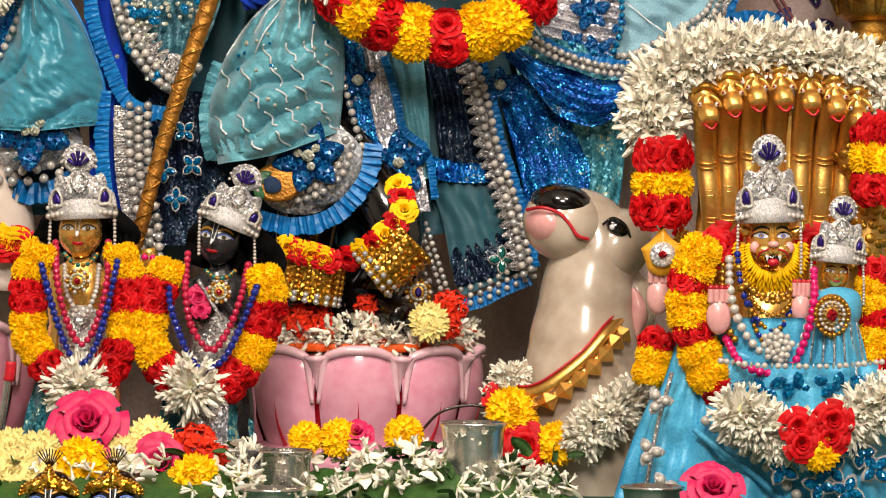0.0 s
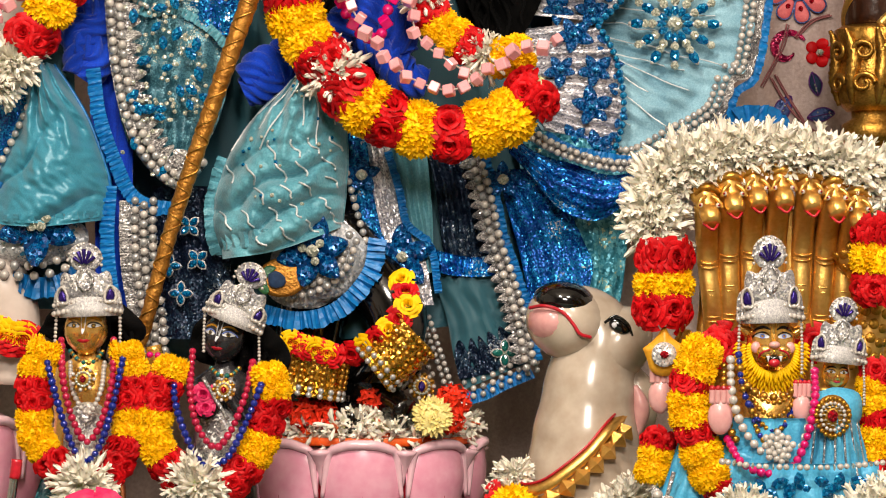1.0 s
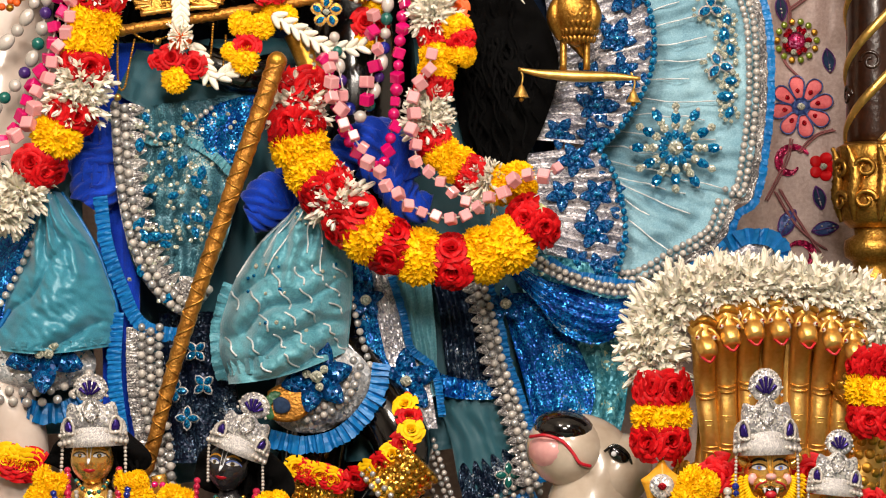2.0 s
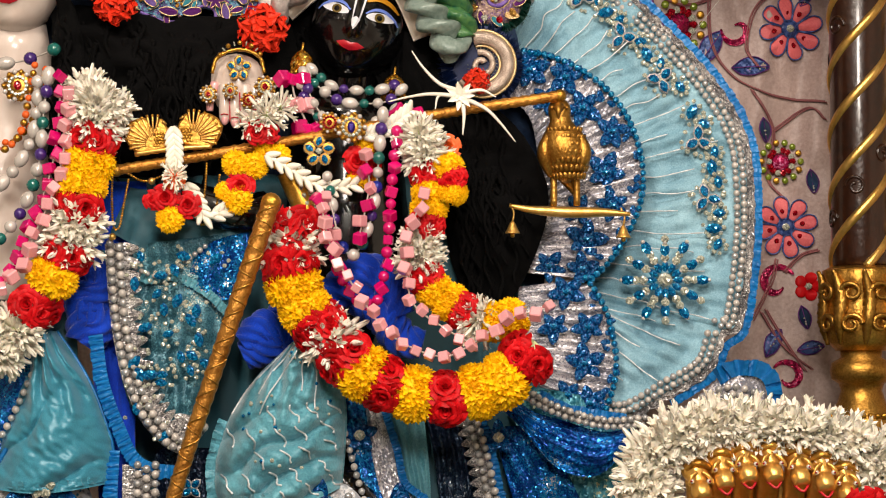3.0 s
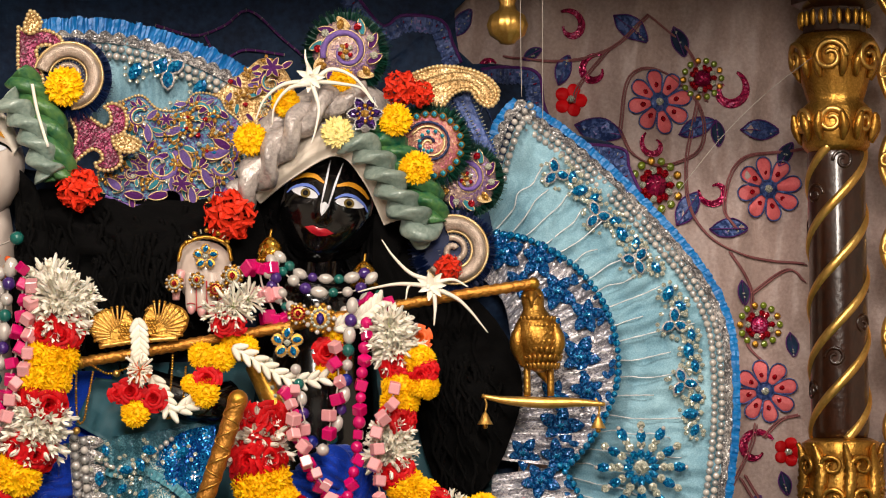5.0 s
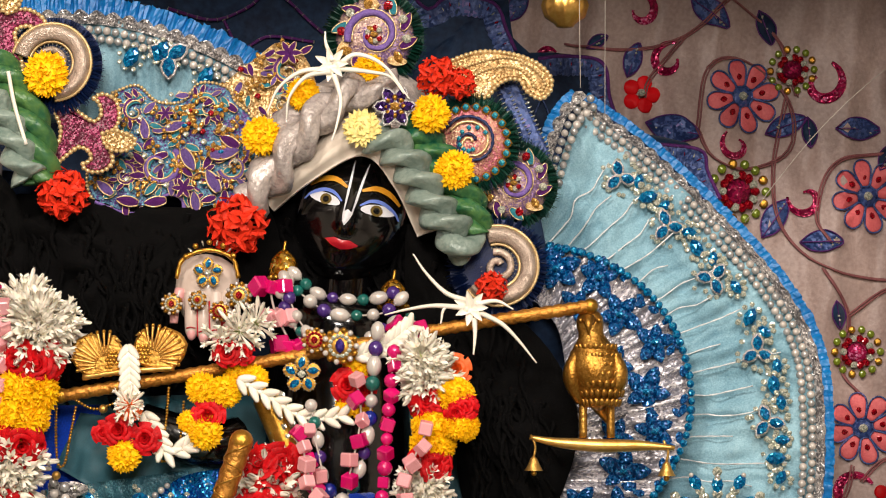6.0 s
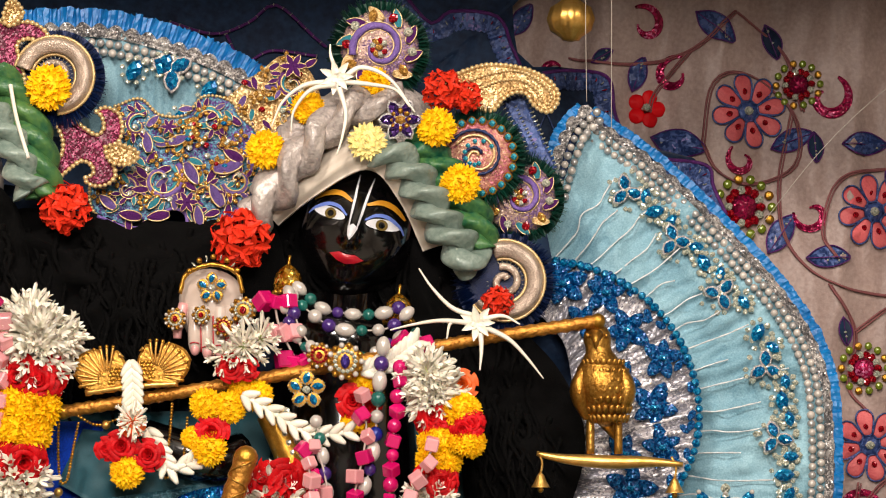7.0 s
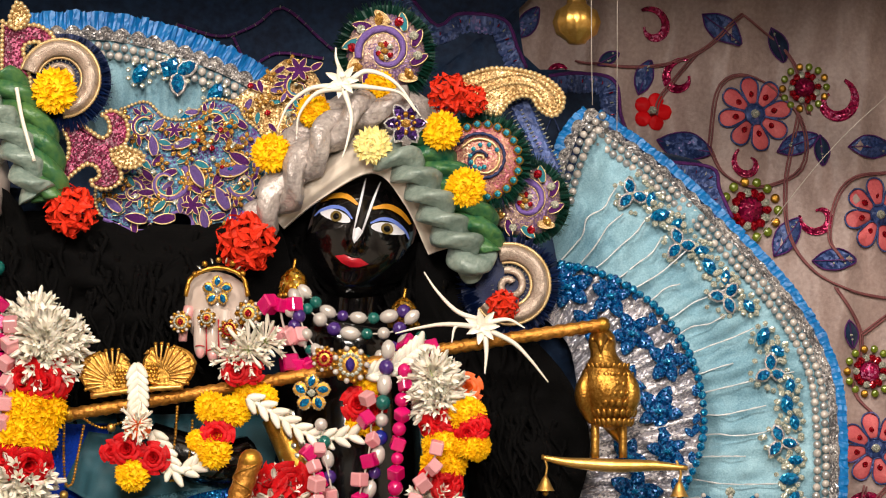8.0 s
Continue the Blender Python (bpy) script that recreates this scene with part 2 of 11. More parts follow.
    cream_bead=material("cream_gold_bead", (226, 200, 150), 0.3, 0.4, (196, 164, 108), 200, 0.1, coat=0.3),
)
for key in ("hair", "navy", "royal"):
    M[key].node_tree.nodes["Principled BSDF"].inputs["Specular IOR Level"].default_value = 0.14
for key in ("red", "yellow", "white", "coral"):
    M[key].node_tree.nodes["Principled BSDF"].inputs["Specular IOR Level"].default_value = 0.2


# ---- builders ----
def thing(name, label, category, group="", at=(0, 0, 0), kind=""):
    ob = new(name)
    ob.location = at
    return tagged(ob, label, category, group, kind)


def mesh_of(name, verts, faces, mat, smooth=True):
    me = bpy.data.meshes.new(name)
    me.from_pydata([tuple(v) for v in verts], [], faces)
    for mm in (mat if isinstance(mat, (list, tuple)) else [mat]):
        me.materials.append(mm)
    if smooth:
        me.polygons.foreach_set("use_smooth", [True] * len(me.polygons))
    me.update()
    return me


def part(name, me, parent, m=None, label=""):
    """Links a mesh as one object under a thing or a part, at a pose in the world."""
    ob = new(name, me)
    ob.parent = parent
    if parent is not None:
        base = parent.matrix_basis if parent.parent is None else parent.parent.matrix_basis @ parent.matrix_basis
        ob.matrix_basis = base.inverted() @ (m or Matrix())
    elif m:
        ob.matrix_basis = m
    return tagged(ob, label) if label else ob


def spline(pts, n):
    """n points at even steps along a smooth curve through pts."""
    p = [Vector(q) for q in pts]
    if len(p) == 2:
        return [p[0].lerp(p[1], i / (n - 1)) for i in range(n)]
    q = [2 * p[0] - p[1]] + p + [2 * p[-1] - p[-2]]
    fine = []
    for i in range(1, len(q) - 2):
        for s in range(16):
            t = s / 16
            a, b, c, d = q[i - 1:i + 3]
            fine.append(0.5 * (2 * b + (c - a) * t + (2 * a - 5 * b + 4 * c - d) * t * t + (3 * b - a - 3 * c + d) * t ** 3))
    fine.append(p[-1])
    acc = [0.0]
    for a, b in zip(fine, fine[1:]):
        acc.append(acc[-1] + (b - a).length)
    out, j = [], 0
    for i in range(n):
        s = acc[-1] * i / (n - 1)
        while j < len(acc) - 2 and acc[j + 1] < s:
            j += 1
        out.append(fine[j].lerp(fine[j + 1], (s - acc[j]) / max(acc[j + 1] - acc[j], 1e-9)))
    return out


def length(pts):
    q = spline(pts, 40)
    return sum((b - a).length for a, b in zip(q, q[1:]))


def frames(path):
    """Tangent, side and outward (towards the viewer's side) at each point of a path."""
    out = []
    for i, p in enumerate(path):
        t = (path[min(i + 1, len(path) - 1)] - path[max(i - 1, 0)]).normalized()
        o = Vector((0, -1, 0))
        o = (o - t * o.dot(t))
        o = o.normalized() if o.length > 1e-3 else Vector((0, 0, 1))
        out.append((t, t.cross(o), o))
    return out


def axes(p, x, y, z, s=1.0):
    m = Matrix((x, y, z)).transposed().to_4x4()
    m.translation = p
    return m @ Matrix.Scale(s, 4)


def facing(p, s=1.0, spin=0.0, tilt=0.0, lean=0.0):
    """A pose whose own z looks out of the altar, turned by spin about that."""
    return Matrix.Translation(p) @ pose(0, 0, 0, 90 + tilt, 0, lean) @ pose(0, 0, 0, 0, 0, spin) @ Matrix.Scale(s, 4)


def tube(pts, radius, mat, n=None, sides=8, twist=0.0, lobes=0, depth=0.25, name="cord"):
    """A round bar along a curve; radius may be a function of 0 to 1; lobes and twist cut spiral grooves."""
    n = n or max(6, len(pts) * 6)
    path = spline(pts, n)
    fr = frames(path)
    v, f = [], []
    for i, (p, (t, s, o)) in enumerate(zip(path, fr)):
        u = i / (n - 1)
        r = radius(u) if callable(radius) else radius
        for j in range(sides):
            a = 2 * math.pi * j / sides
            k = r * (1 + depth * math.sin(lobes * a + twist * 2 * math.pi * u)) if lobes else r
            v.append(p + (s * math.cos(a) + o * math.sin(a)) * k)
    for i in range(n - 1):
        for j in range(sides):
            a, b = i * sides + j, i * sides + (j + 1) % sides
            f.append((a, b, b + sides, a + sides))
    f.append(tuple(range(sides - 1, -1, -1)))
    f.append(tuple(range((n - 1) * sides, n * sides)))
    return mesh_of(name, v, f, mat)


def braid(pts, radius, mat, turns, name="braid", strands=3, n=None, crease=0.05):
    """A rope of fat strands laid round one another, each creased along its length like gathered satin."""
    n = n or int(turns * 12)
    path = spline(pts, n)
    fr = frames(path)
    v, f, m = [], [], 20
    for k in range(strands):
        base = len(v)
        for i, (p, (t, s, o)) in enumerate(zip(path, fr)):
            u = i / (n - 1)
            r = radius(u) if callable(radius) else radius
            a = 2 * math.pi * (k / strands + turns * u / strands * 1.0)
            c = p + (s * math.cos(a) + o * math.sin(a)) * r * 0.5
            for j in range(m):
                b = 2 * math.pi * j / m
                q = r * 0.62 * (1 + crease * math.sin(5 * b + 14 * u + k) + 1.6 * crease * noise.noise((math.cos(b) * 1.6, math.sin(b) * 1.6, i * 0.16 + k * 9)))
                v.append(c + (s * math.cos(b) + o * math.sin(b)) * q)
        for i in range(n - 1):
            for j in range(m):
                a, b = base + i * m + j, base + i * m + (j + 1) % m
                f.append((a, b, b + m, a + m))
        f.append(tuple(base + q for q in range(m - 1, -1, -1)))
        f.append(tuple(base + (n - 1) * m + q for q in range(m)))
    return mesh_of(name, v, f, mat)


def lathe(profile, mat, sides=24, name="turned", lobes=0, depth=0.0, smooth=True):
    """A turned body about z from (radius, height) pairs."""
    v, f = [], []
    for r, z in profile:
        for j in range(sides):
            a = 2 * math.pi * j / sides
            k = r * (1 + depth * abs(math.sin(lobes * a / 2))) if lobes else r
            v.append((k * math.cos(a), k * math.sin(a), z))
    for i in range(len(profile) - 1):
        for j in range(sides):
            a, b = i * sides + j, i * sides + (j + 1) % sides
            f.append((a, b, b + sides, a + sides))
    f.append(tuple(range(sides - 1, -1, -1)))
    f.append(tuple(range((len(profile) - 1) * sides, len(profile) * sides)))
    return mesh_of(name, v, f, mat, smooth)


def closed(v, f, nu, nv, thick, way=(0, 1, 0)):
    """Gives a grid of nu x nv points a back, thick behind it along way, and an edge."""
    m = len(v)
    back = [Vector(p) + Vector(way) * thick for p in v]
    g = list(f)
    g += [tuple(reversed([q + m for q in face])) for face in f]
    edge = [i * nv for i in range(nu)] + [(nu - 1) * nv + j for j in range(1, nv)] + [i * nv + nv - 1 for i in range(nu - 2, -1, -1)] + [j for j in range(nv - 2, 0, -1)]
    for a, b in zip(edge, edge[1:] + edge[:1]):
        g.append((b, a, a + m, b + m))
    return list(v) + back, g


def sheet(one, two, mat, nu=40, nv=14, folds=0, amp=0.006, bulge=0.0, thick=0.004, along=False, rough=0.0, name="cloth", seed=0, sharp=False):
    """Cloth hung between two curves. folds: how many pleats cross it (along: pleats that run beside the curves instead)."""
    a, b = spline(one, nu), spline(two, nu)
    v, f = [], []
    for i in range(nu):
        u = i / (nu - 1)
        for j in range(nv):
            w = j / (nv - 1)
            p = a[i].lerp(b[i], w)
            y = -bulge * math.sin(math.pi * w)
            if folds:
                s = (w if along else u) * folds * 2 * math.pi + noise.noise((u * 3, w * 3, seed)) * 1.6
                k = math.sin(s)
                k = (abs(k) * 2 - 1) if sharp else k
                y += amp * k * (0.6 + 0.8 * noise.noise((u * 5, w * 2, seed + 7)) + (0.3 if not along else 0))
            y += rough * noise.noise((p.x * 22, p.z * 22, seed + 3)) + rough * 0.5 * noise.noise((p.x * 60, p.z * 60, seed))
            v.append(p + Vector((0, y, 0)))
    for i in range(nu - 1):
        for j in range(nv - 1):
            q = i * nv + j
            f.append((q, q + 1, q + nv + 1, q + nv))
    v, f = closed(v, f, nu, nv, thick)
    return mesh_of(name, v, f, mat)


def dome(outline, mat, height=0.01, rings=6, n=40, thick=0.004, name="panel", rough=0.0, power=2.0, centre=None, round_=True, seed=0):
    """A padded shape: a closed outline filled towards its middle, which stands proud."""
    o = spline(list(outline) + [outline[0]], n + 1)[:-1] if round_ else [Vector(q) for q in outline]
    n = len(o)
    c = Vector(centre) if centre else sum(o, Vector()) / n
    v, f = [], []
    for k in range(rings + 1):
        w = 1 - k / (rings + 1)
        for q in o:
            p = c.lerp(q, w)
            p.y -= height * (1 - w ** power)
            p.y += rough * noise.noise((p.x * 40, p.z * 40, seed))
            v.append(p)
    v.append(c - Vector((0, height, 0)))
    for k in range(rings):
        for j in range(n):
            a, b = k * n + j, k * n + (j + 1) % n
            f.append((a, b, b + n, a + n))
    for j in range(n):
        f.append((rings * n + j, rings * n + (j + 1) % n, len(v) - 1))
    base = len(v)
    for q in o:
        v.append(q + Vector((0, thick, 0)))
    for j in range(n):
        f.append(((j + 1) % n, j, base + j, base + (j + 1) % n))
    f.append(tuple(base + j for j in range(n)))
    return mesh_of(name, v, f, mat)


def ruffle(pts, width, mat, pleats, flip=1, name="ruffle", amp=0.006, thick=0.0015):
    """A box-pleated ribbon sewn along a curve, standing off to one side of it; no two pleats quite alike."""
    n = pleats * 5 + 1
    path = spline(pts, n)
    fr = frames(path)
    v, f = [], []
    for i, (p, (t, s, o)) in enumerate(zip(path, fr)):
        one = i // 5
        k = (0.0, 1, 0.85, 0.7, 0.15)[i % 5] * (0.8 + 0.5 * noise.noise((one * 1.7, 4, 1)))
        w = width * (1 + 0.16 * noise.noise((one * 0.9, 2, 3)) + 0.05 * math.sin(i * 2.1))
        skew = 0.5 * noise.noise((one * 1.3, 7, 2))
        for j in range(5):
            u = j / 4
            v.append(p + s * flip * (w * u) + o * (amp * k * (0.35 + 0.65 * u) - 0.003 * u + 0.0015 * noise.noise((i * 0.6, u * 3, 9))) + t * (amp * u * (skew + 0.25 * math.sin(i * 1.7))))
    for i in range(n - 1):
        for j in range(4):
            q = i * 5 + j
            f.append((q, q + 1, q + 6, q + 5))
    v, f = closed(v, f, n, 5, thick)
    return mesh_of(name, v, f, mat, False)


def ball(mat, name="bead", squash=1.0, u=10, w=7):
    prof = [(max(0.02, math.sin(math.pi * i / w)), -math.cos(math.pi * i / w) * squash) for i in range(w + 1)]
    return lathe(prof, mat, u, name)


def crystal(mat, name="crystal", long=1.6):
    """A cut stone, pointed at both ends, with a flat table."""
    v, f, n = [], [], 8
    for r, z in ((1.0, 0.0), (0.92, 0.25), (0.5, 0.5)):
        for j in range(n):
            a = 2 * math.pi * j / n
            x, y = math.cos(a), math.sin(a)
            v.append((x * r * (0.62 + 0.38 * abs(x) ** 0.5) * long * (1 if abs(x) > 0.9 else 0.9), y * r, z))
    for k in range(2):
        for j in range(n):
            f.append((k * n + j, k * n + (j + 1) % n, (k + 1) * n + (j + 1) % n, (k + 1) * n + j))
    f.append(tuple(range(2 * n, 3 * n)))
    f.append(tuple(range(n - 1, -1, -1)))
    return mesh_of(name, v, f, mat, False)


def cube_bead(mat, name="cube_bead"):
    bm = bmesh.new()
    bmesh.ops.create_cube(bm, size=1.7)
    bmesh.ops.bevel(bm, geom=bm.edges[:], offset=0.16, segments=1, affect="EDGES")
    me = bpy.data.meshes.new(name)
    bm.to_mesh(me)
    bm.free()
    me.materials.append(mat)
    return me


def petal_grid(v, f, m, w, l, cup=0.3, curl=0.2, nu=4, nv=4, tip=0.5, notch=0.0):
    """Adds one petal that grows along its own x, cupped across and curled at its end."""
    base = len(v)
    for i in range(nu):
        u = i / (nu - 1)
        half = w * (math.sin(math.pi * min(1, 0.12 + u * (1 - tip * 0.45))) ** 0.7) * 0.5
        for j in range(nv):
            q = j / (nv - 1) * 2 - 1
            v.append(m @ Vector((l * (u - notch * (1 - abs(q)) * (u > 0.9)), half * q, cup * w * (q * q) * 0.5 - curl * l * u * u)))
    for i in range(nu - 1):
        for j in range(nv - 1):
            a = base + i * nv + j
            f.append((a, a + 1, a + nv + 1, a + nv))


def marigold_mesh(mat, rnd, name="marigold", layers=10, flat=0.66, ragged=0.2):
    """A full head of one unit radius: close rings of narrow notched petals on a dome; z is its face."""
    v, f = [], []
    for k in range(layers):
        el = math.radians(-22 + 110 * k / (layers - 1))
        n = max(5, int(27 * math.cos(max(el, 0) * 0.92)))
        for j in range(n):
            a = 2 * math.pi * (j + 0.5 * (k % 2)) / n + rnd.uniform(-0.12, 0.12)
            e = el + rnd.uniform(-0.14, 0.14)
            r = 0.6
            m = Matrix.Rotation(a, 4, "Z") @ Matrix.Rotation(-e, 4, "Y") @ Matrix.Translation((r, 0, 0)) @ Matrix.Rotation(rnd.uniform(-0.9, 0.9), 4, "X")
            m = Matrix.Diagonal((1, 1, flat, 1)) @ m
            petal_grid(v, f, m, 0.24, (1 - r) * rnd.uniform(1 - ragged, 1.12), 0.4, rnd.uniform(-0.25, 0.35), 3, 3, 0.2, 0.16)
    b = len(v)
    for k in range(6):
        for j in range(14):
            a, e = 2 * math.pi * j / 14, math.radians(-40 + 26 * k)
            r = 0.76 * (1 + 0.05 * math.sin(j * 5 + k * 3))
            v.append((r * math.cos(a) * math.cos(e), r * math.sin(a) * math.cos(e), r * flat * math.sin(e)))
    for k in range(5):
        for j in range(14):
            q, s = b + k * 14 + j, b + k * 14 + (j + 1) % 14
            f.append((q, s, s + 14, q + 14))
    f.append(tuple(b + 70 + j for j in range(14)))
    return mesh_of(name, v, f, mat, False)


def rose_mesh(mat, rnd, name="rose", turns=5):
    """A half-open rose of one unit radius: a tight spiral heart and broad petals that curl back; z is its face."""
    v, f = [(0, 0, -0.32)], []
    for ring, (n, r0, r1, z0, z1, wide) in enumerate(((3, 0.06, 0.14, 0.1, 0.5, 1.5), (3, 0.16, 0.3, 0.0, 0.5, 1.35), (4, 0.26, 0.5, -0.1, 0.44, 1.15), (5, 0.36, 0.76, -0.2, 0.3, 1.0), (6, 0.42, 1.0, -0.3, 0.08, 0.85))):
        for k in range(n):
            a0 = 2 * math.pi * k / n + ring * 0.9 + rnd.uniform(-0.15, 0.15)
            half = math.pi / n * wide
            base = len(v)
            for i in range(6):
                q = i / 5 * 2 - 1
                for j in range(5):
                    u = j / 4
                    a = a0 + q * half
                    rr = r0 + (r1 - r0) * u ** 1.3 + 0.05 * q * 0.8 + 0.1 * max(0, u - 0.7) / 0.3 * (ring > 1)
                    z = z0 + (z1 - z0) * math.sin(u * math.pi / 2) - 0.1 * q * q * u + 0.05 * u * u * math.sin(5 * q + 2.3 * k + 3 * ring) * (ring > 1) - 0.12 * max(0, u - 0.72) / 0.28 * (ring > 1)
                    v.append((rr * math.cos(a), rr * math.sin(a), z))
            for i in range(5):
                for j in range(4):
                    b = base + i * 5 + j
                    f.append((b, b + 5, b + 6, b + 1))
                f.append((0, base + i * 5, base + (i + 1) * 5))
    return mesh_of(name, v, f, mat)


def bud_mesh(rnd, count=16, name="jasmine", length_=1.0, cone=1.25, fat=0.1):
    """A tuft of white tuberose florets that fan out about z from one knot: a short pale stem, a swelling tube, then a bud or an open star of rounded lobes."""
    v, f, slots = [(0, 0, 0)], [], []
    for i in range(count):
        a = i * 2.4
        e = cone * math.sqrt((i + 0.5) / count) + rnd.uniform(-0.16, 0.16)
        l = length_ * rnd.uniform(0.68, 1.08)
        m = Matrix.Rotation(a, 4, "Z") @ Matrix.Rotation(e, 4, "Y") @ Matrix.Rotation(rnd.uniform(0, 6), 4, "Z")
        bend, wide = rnd.uniform(-0.16, 0.16), rnd.random() < 0.55
        base = len(v)
        for z, r in ((0.0, 0.3), (0.2, 0.42), (0.5, 0.66), (0.74, 1.0), (0.84, 1.0)):
            for j in range(5):
                b = 2 * math.pi * j / 5
                v.append(m @ Vector((math.cos(b) * r * fat + bend * z * z * l, math.sin(b) * r * fat, z * l)))
        for j in range(5):
            f.append((0, base + (j + 1) % 5, base + j))
            slots.append(1)
        for k in range(4):
            for j in range(5):
                q, s = base + k * 5 + j, base + k * 5 + (j + 1) % 5
                f.append((q, s, s + 5, q + 5))
                slots.append(1 if k == 0 else 0)
        for j in range(5):
            tip = len(v)
            r, z = (rnd.uniform(1.9, 2.6), 1.0) if wide else (0.2, 1.06)
            for db, k, h in ((-0.42, 0.68, 0.94), (0.42, 0.68, 0.94), (0.0, 1.0, 1.0)):
                b = 2 * math.pi * (j + 0.5) / 5 + db
                rr = r * k if wide else (0.75 if k < 1 else r)
                v.append(m @ Vector((math.cos(b) * rr * fat + bend * l, math.sin(b) * rr * fat, z * h * l)))
            f.append((base + 20 + j, base + 20 + (j + 1) % 5, tip + 1, tip + 2, tip))
            slots.append(0)
    me = mesh_of(name, v, f, [M["white"], M["stem"]])
    me.polygons.foreach_set("material_index", slots)
    return me


def ixora_mesh(mat, rnd, name="ixora", heads=26):
    """A ball of small four-petalled flowers."""
    v, f = [(0, 0, 0)], []
    for i in range(heads):
        z = 1 - 1.5 * (i + 0.5) / heads
        a = i * 2.4
        d = Vector((math.cos(a) * math.sqrt(1 - z * z), math.sin(a) * math.sqrt(1 - z * z), z))
        q = d.to_track_quat("Z", "Y").to_matrix().to_4x4()
        for k in range(4):
            m = Matrix.Translation(d * rnd.uniform(0.62, 0.8)) @ q @ Matrix.Rotation(k * math.pi / 2 + rnd.uniform(0, 1), 4, "Z") @ Matrix.Rotation(-0.35, 4, "Y")
            f += [(0, len(v), len(v) + 1), (0, len(v) + 1, len(v) + 2)]
            petal_grid(v, f, m, 0.25, 0.52, 0.3, 0.1, 4, 3, 0.35)
    return mesh_of(name, v, f, mat, False)


def leaf_mesh(mat, name="leaf"):
    v, f = [], []
    petal_grid(v, f, Matrix(), 0.55, 1.0, 0.5, 0.15, 6, 5, 0.3)
    v, f = closed([Vector(p) for p in v], f, 6, 5, 0.02, (0, 0, -1))
    return mesh_of(name, v, f, mat)


rnd = random.Random(7)
MARI = [marigold_mesh(M["yellow"], rnd) for _ in range(3)]
ROSE = [rose_mesh(M["red"], rnd) for _ in range(2)]
PINK_ROSE = rose_mesh(M["pink_rose"], rnd, turns=6)
TUFT = [bud_mesh(rnd, 22, cone=1.35, fat=0.078) for _ in range(3)]
SPRAY = [bud_mesh(rnd, 5, cone=1.5, fat=0.12) for _ in range(3)]
IXORA = ixora_mesh(M["coral"], rnd)
DAISY = marigold_mesh(M["cream"], rnd, "chrysanthemum", 6, 0.5, 0.1)
LEAF = leaf_mesh(M["leaf"])
PEARL, GREY = ball(M["pearl"], "pearl"), ball(M["grey_pearl"], "pearl")
# cut stones: the palest cell colour paints glints onto the facets
M["gem"] = sequins("cut_blue_crystal", (0, 78, 132), (14, 144, 196), (160, 232, 244), 1.7, 0.12, 0.35, 0.5, 0.9)
M["clear"] = sequins("cut_clear_crystal", (150, 156, 140), (214, 214, 196), (255, 252, 236), 2.0, 0.1, 0.35, 0.42, 1.0)
M["ruby"] = sequins("cut_red_crystal", (110, 2, 14), (186, 10, 34), (240, 110, 120), 1.8, 0.12, 0.25, 0.5, 0.9)
GEM, CLEAR, RUBY = crystal(M["gem"]), crystal(M["clear"], long=1.1), crystal(M["ruby"], long=1.2)
GOLDBEAD = ball(M["gold_bead"], "gold_bead")


def beads(parent, pts, size, kinds, gap=1.9, name=None, jitter=0.1, squash=1.0, off=0.0):
    """Threads beads of the given meshes, in turn, along a curve."""
    n = max(2, int(length(pts) / (size * gap)))
    path = spline(pts, n)
    fr = frames(path)
    for i, p in enumerate(path):
        me = kinds[i % len(kinds)]
        t, s, o = fr[i]
        k = size * rnd.uniform(1 - jitter, 1 + jitter)
        turn = (rnd.uniform(-35, 35), rnd.uniform(-35, 35)) if me.name.startswith("cube") else (0, 0)
        part(name or me.name.split(".")[0], me, parent, axes(p + s * (off + (k * rnd.uniform(-0.5, 0.5) if turn[0] else 0)), s, o, t, k) @ pose(0, 0, 0, *turn, rnd.uniform(0, 360)))


def pearl_border(parent, pts, size=0.0052, rows=2, step=2.1, flip=1, kinds=None, lift=0.004):
    for r in range(rows):
        n = max(2, int(length(pts) / (size * step)))
        path = spline(pts, n)
        fr = frames(path)
        for i, p in enumerate(path):
            t, s, o = fr[i]
            q = p + s * flip * (r + 0.5) * size * 2.1 + o * lift + t * (size * (r % 2))
            part("pearl", (kinds or [GREY, PEARL])[i % 2], parent, Matrix.Translation(q) @ Matrix.Scale(size * rnd.uniform(0.92, 1.06), 4))


def lace(pts, width, mat, flip=1, name="lace_trim", waves=30):
    """A scalloped strip of crumpled metal lace: arches stand proud along its free edge."""
    n = waves * 4 + 1
    path = spline(pts, n)
    fr = frames(path)
    v, f = [], []
    for i, (p, (t, s, o)) in enumerate(zip(path, fr)):
        arch = abs(math.sin(i * math.pi / 8))
        w = width * (0.78 + 0.42 * arch)
        for j in range(6):
            u = j / 5
            v.append(p + s * flip * w * u + o * (0.002 + 0.0035 * noise.noise((i * 0.9, j * 1.3, 1)) + 0.003 * arch * u + 0.0018 * math.sin(j * 2.2 + i * 0.8)))
    for i in range(n - 1):
        for j in range(5):
            q = i * 6 + j
            f.append((q, q + 1, q + 7, q + 6))
    v, f = closed(v, f, n, 6, 0.002)
    return mesh_of(name, v, f, mat, False)


ROUND_AQUA = crystal(M["gem"], "sequin", 1.0)
SETTING = crystal(M["silver"], "setting", 1.5)


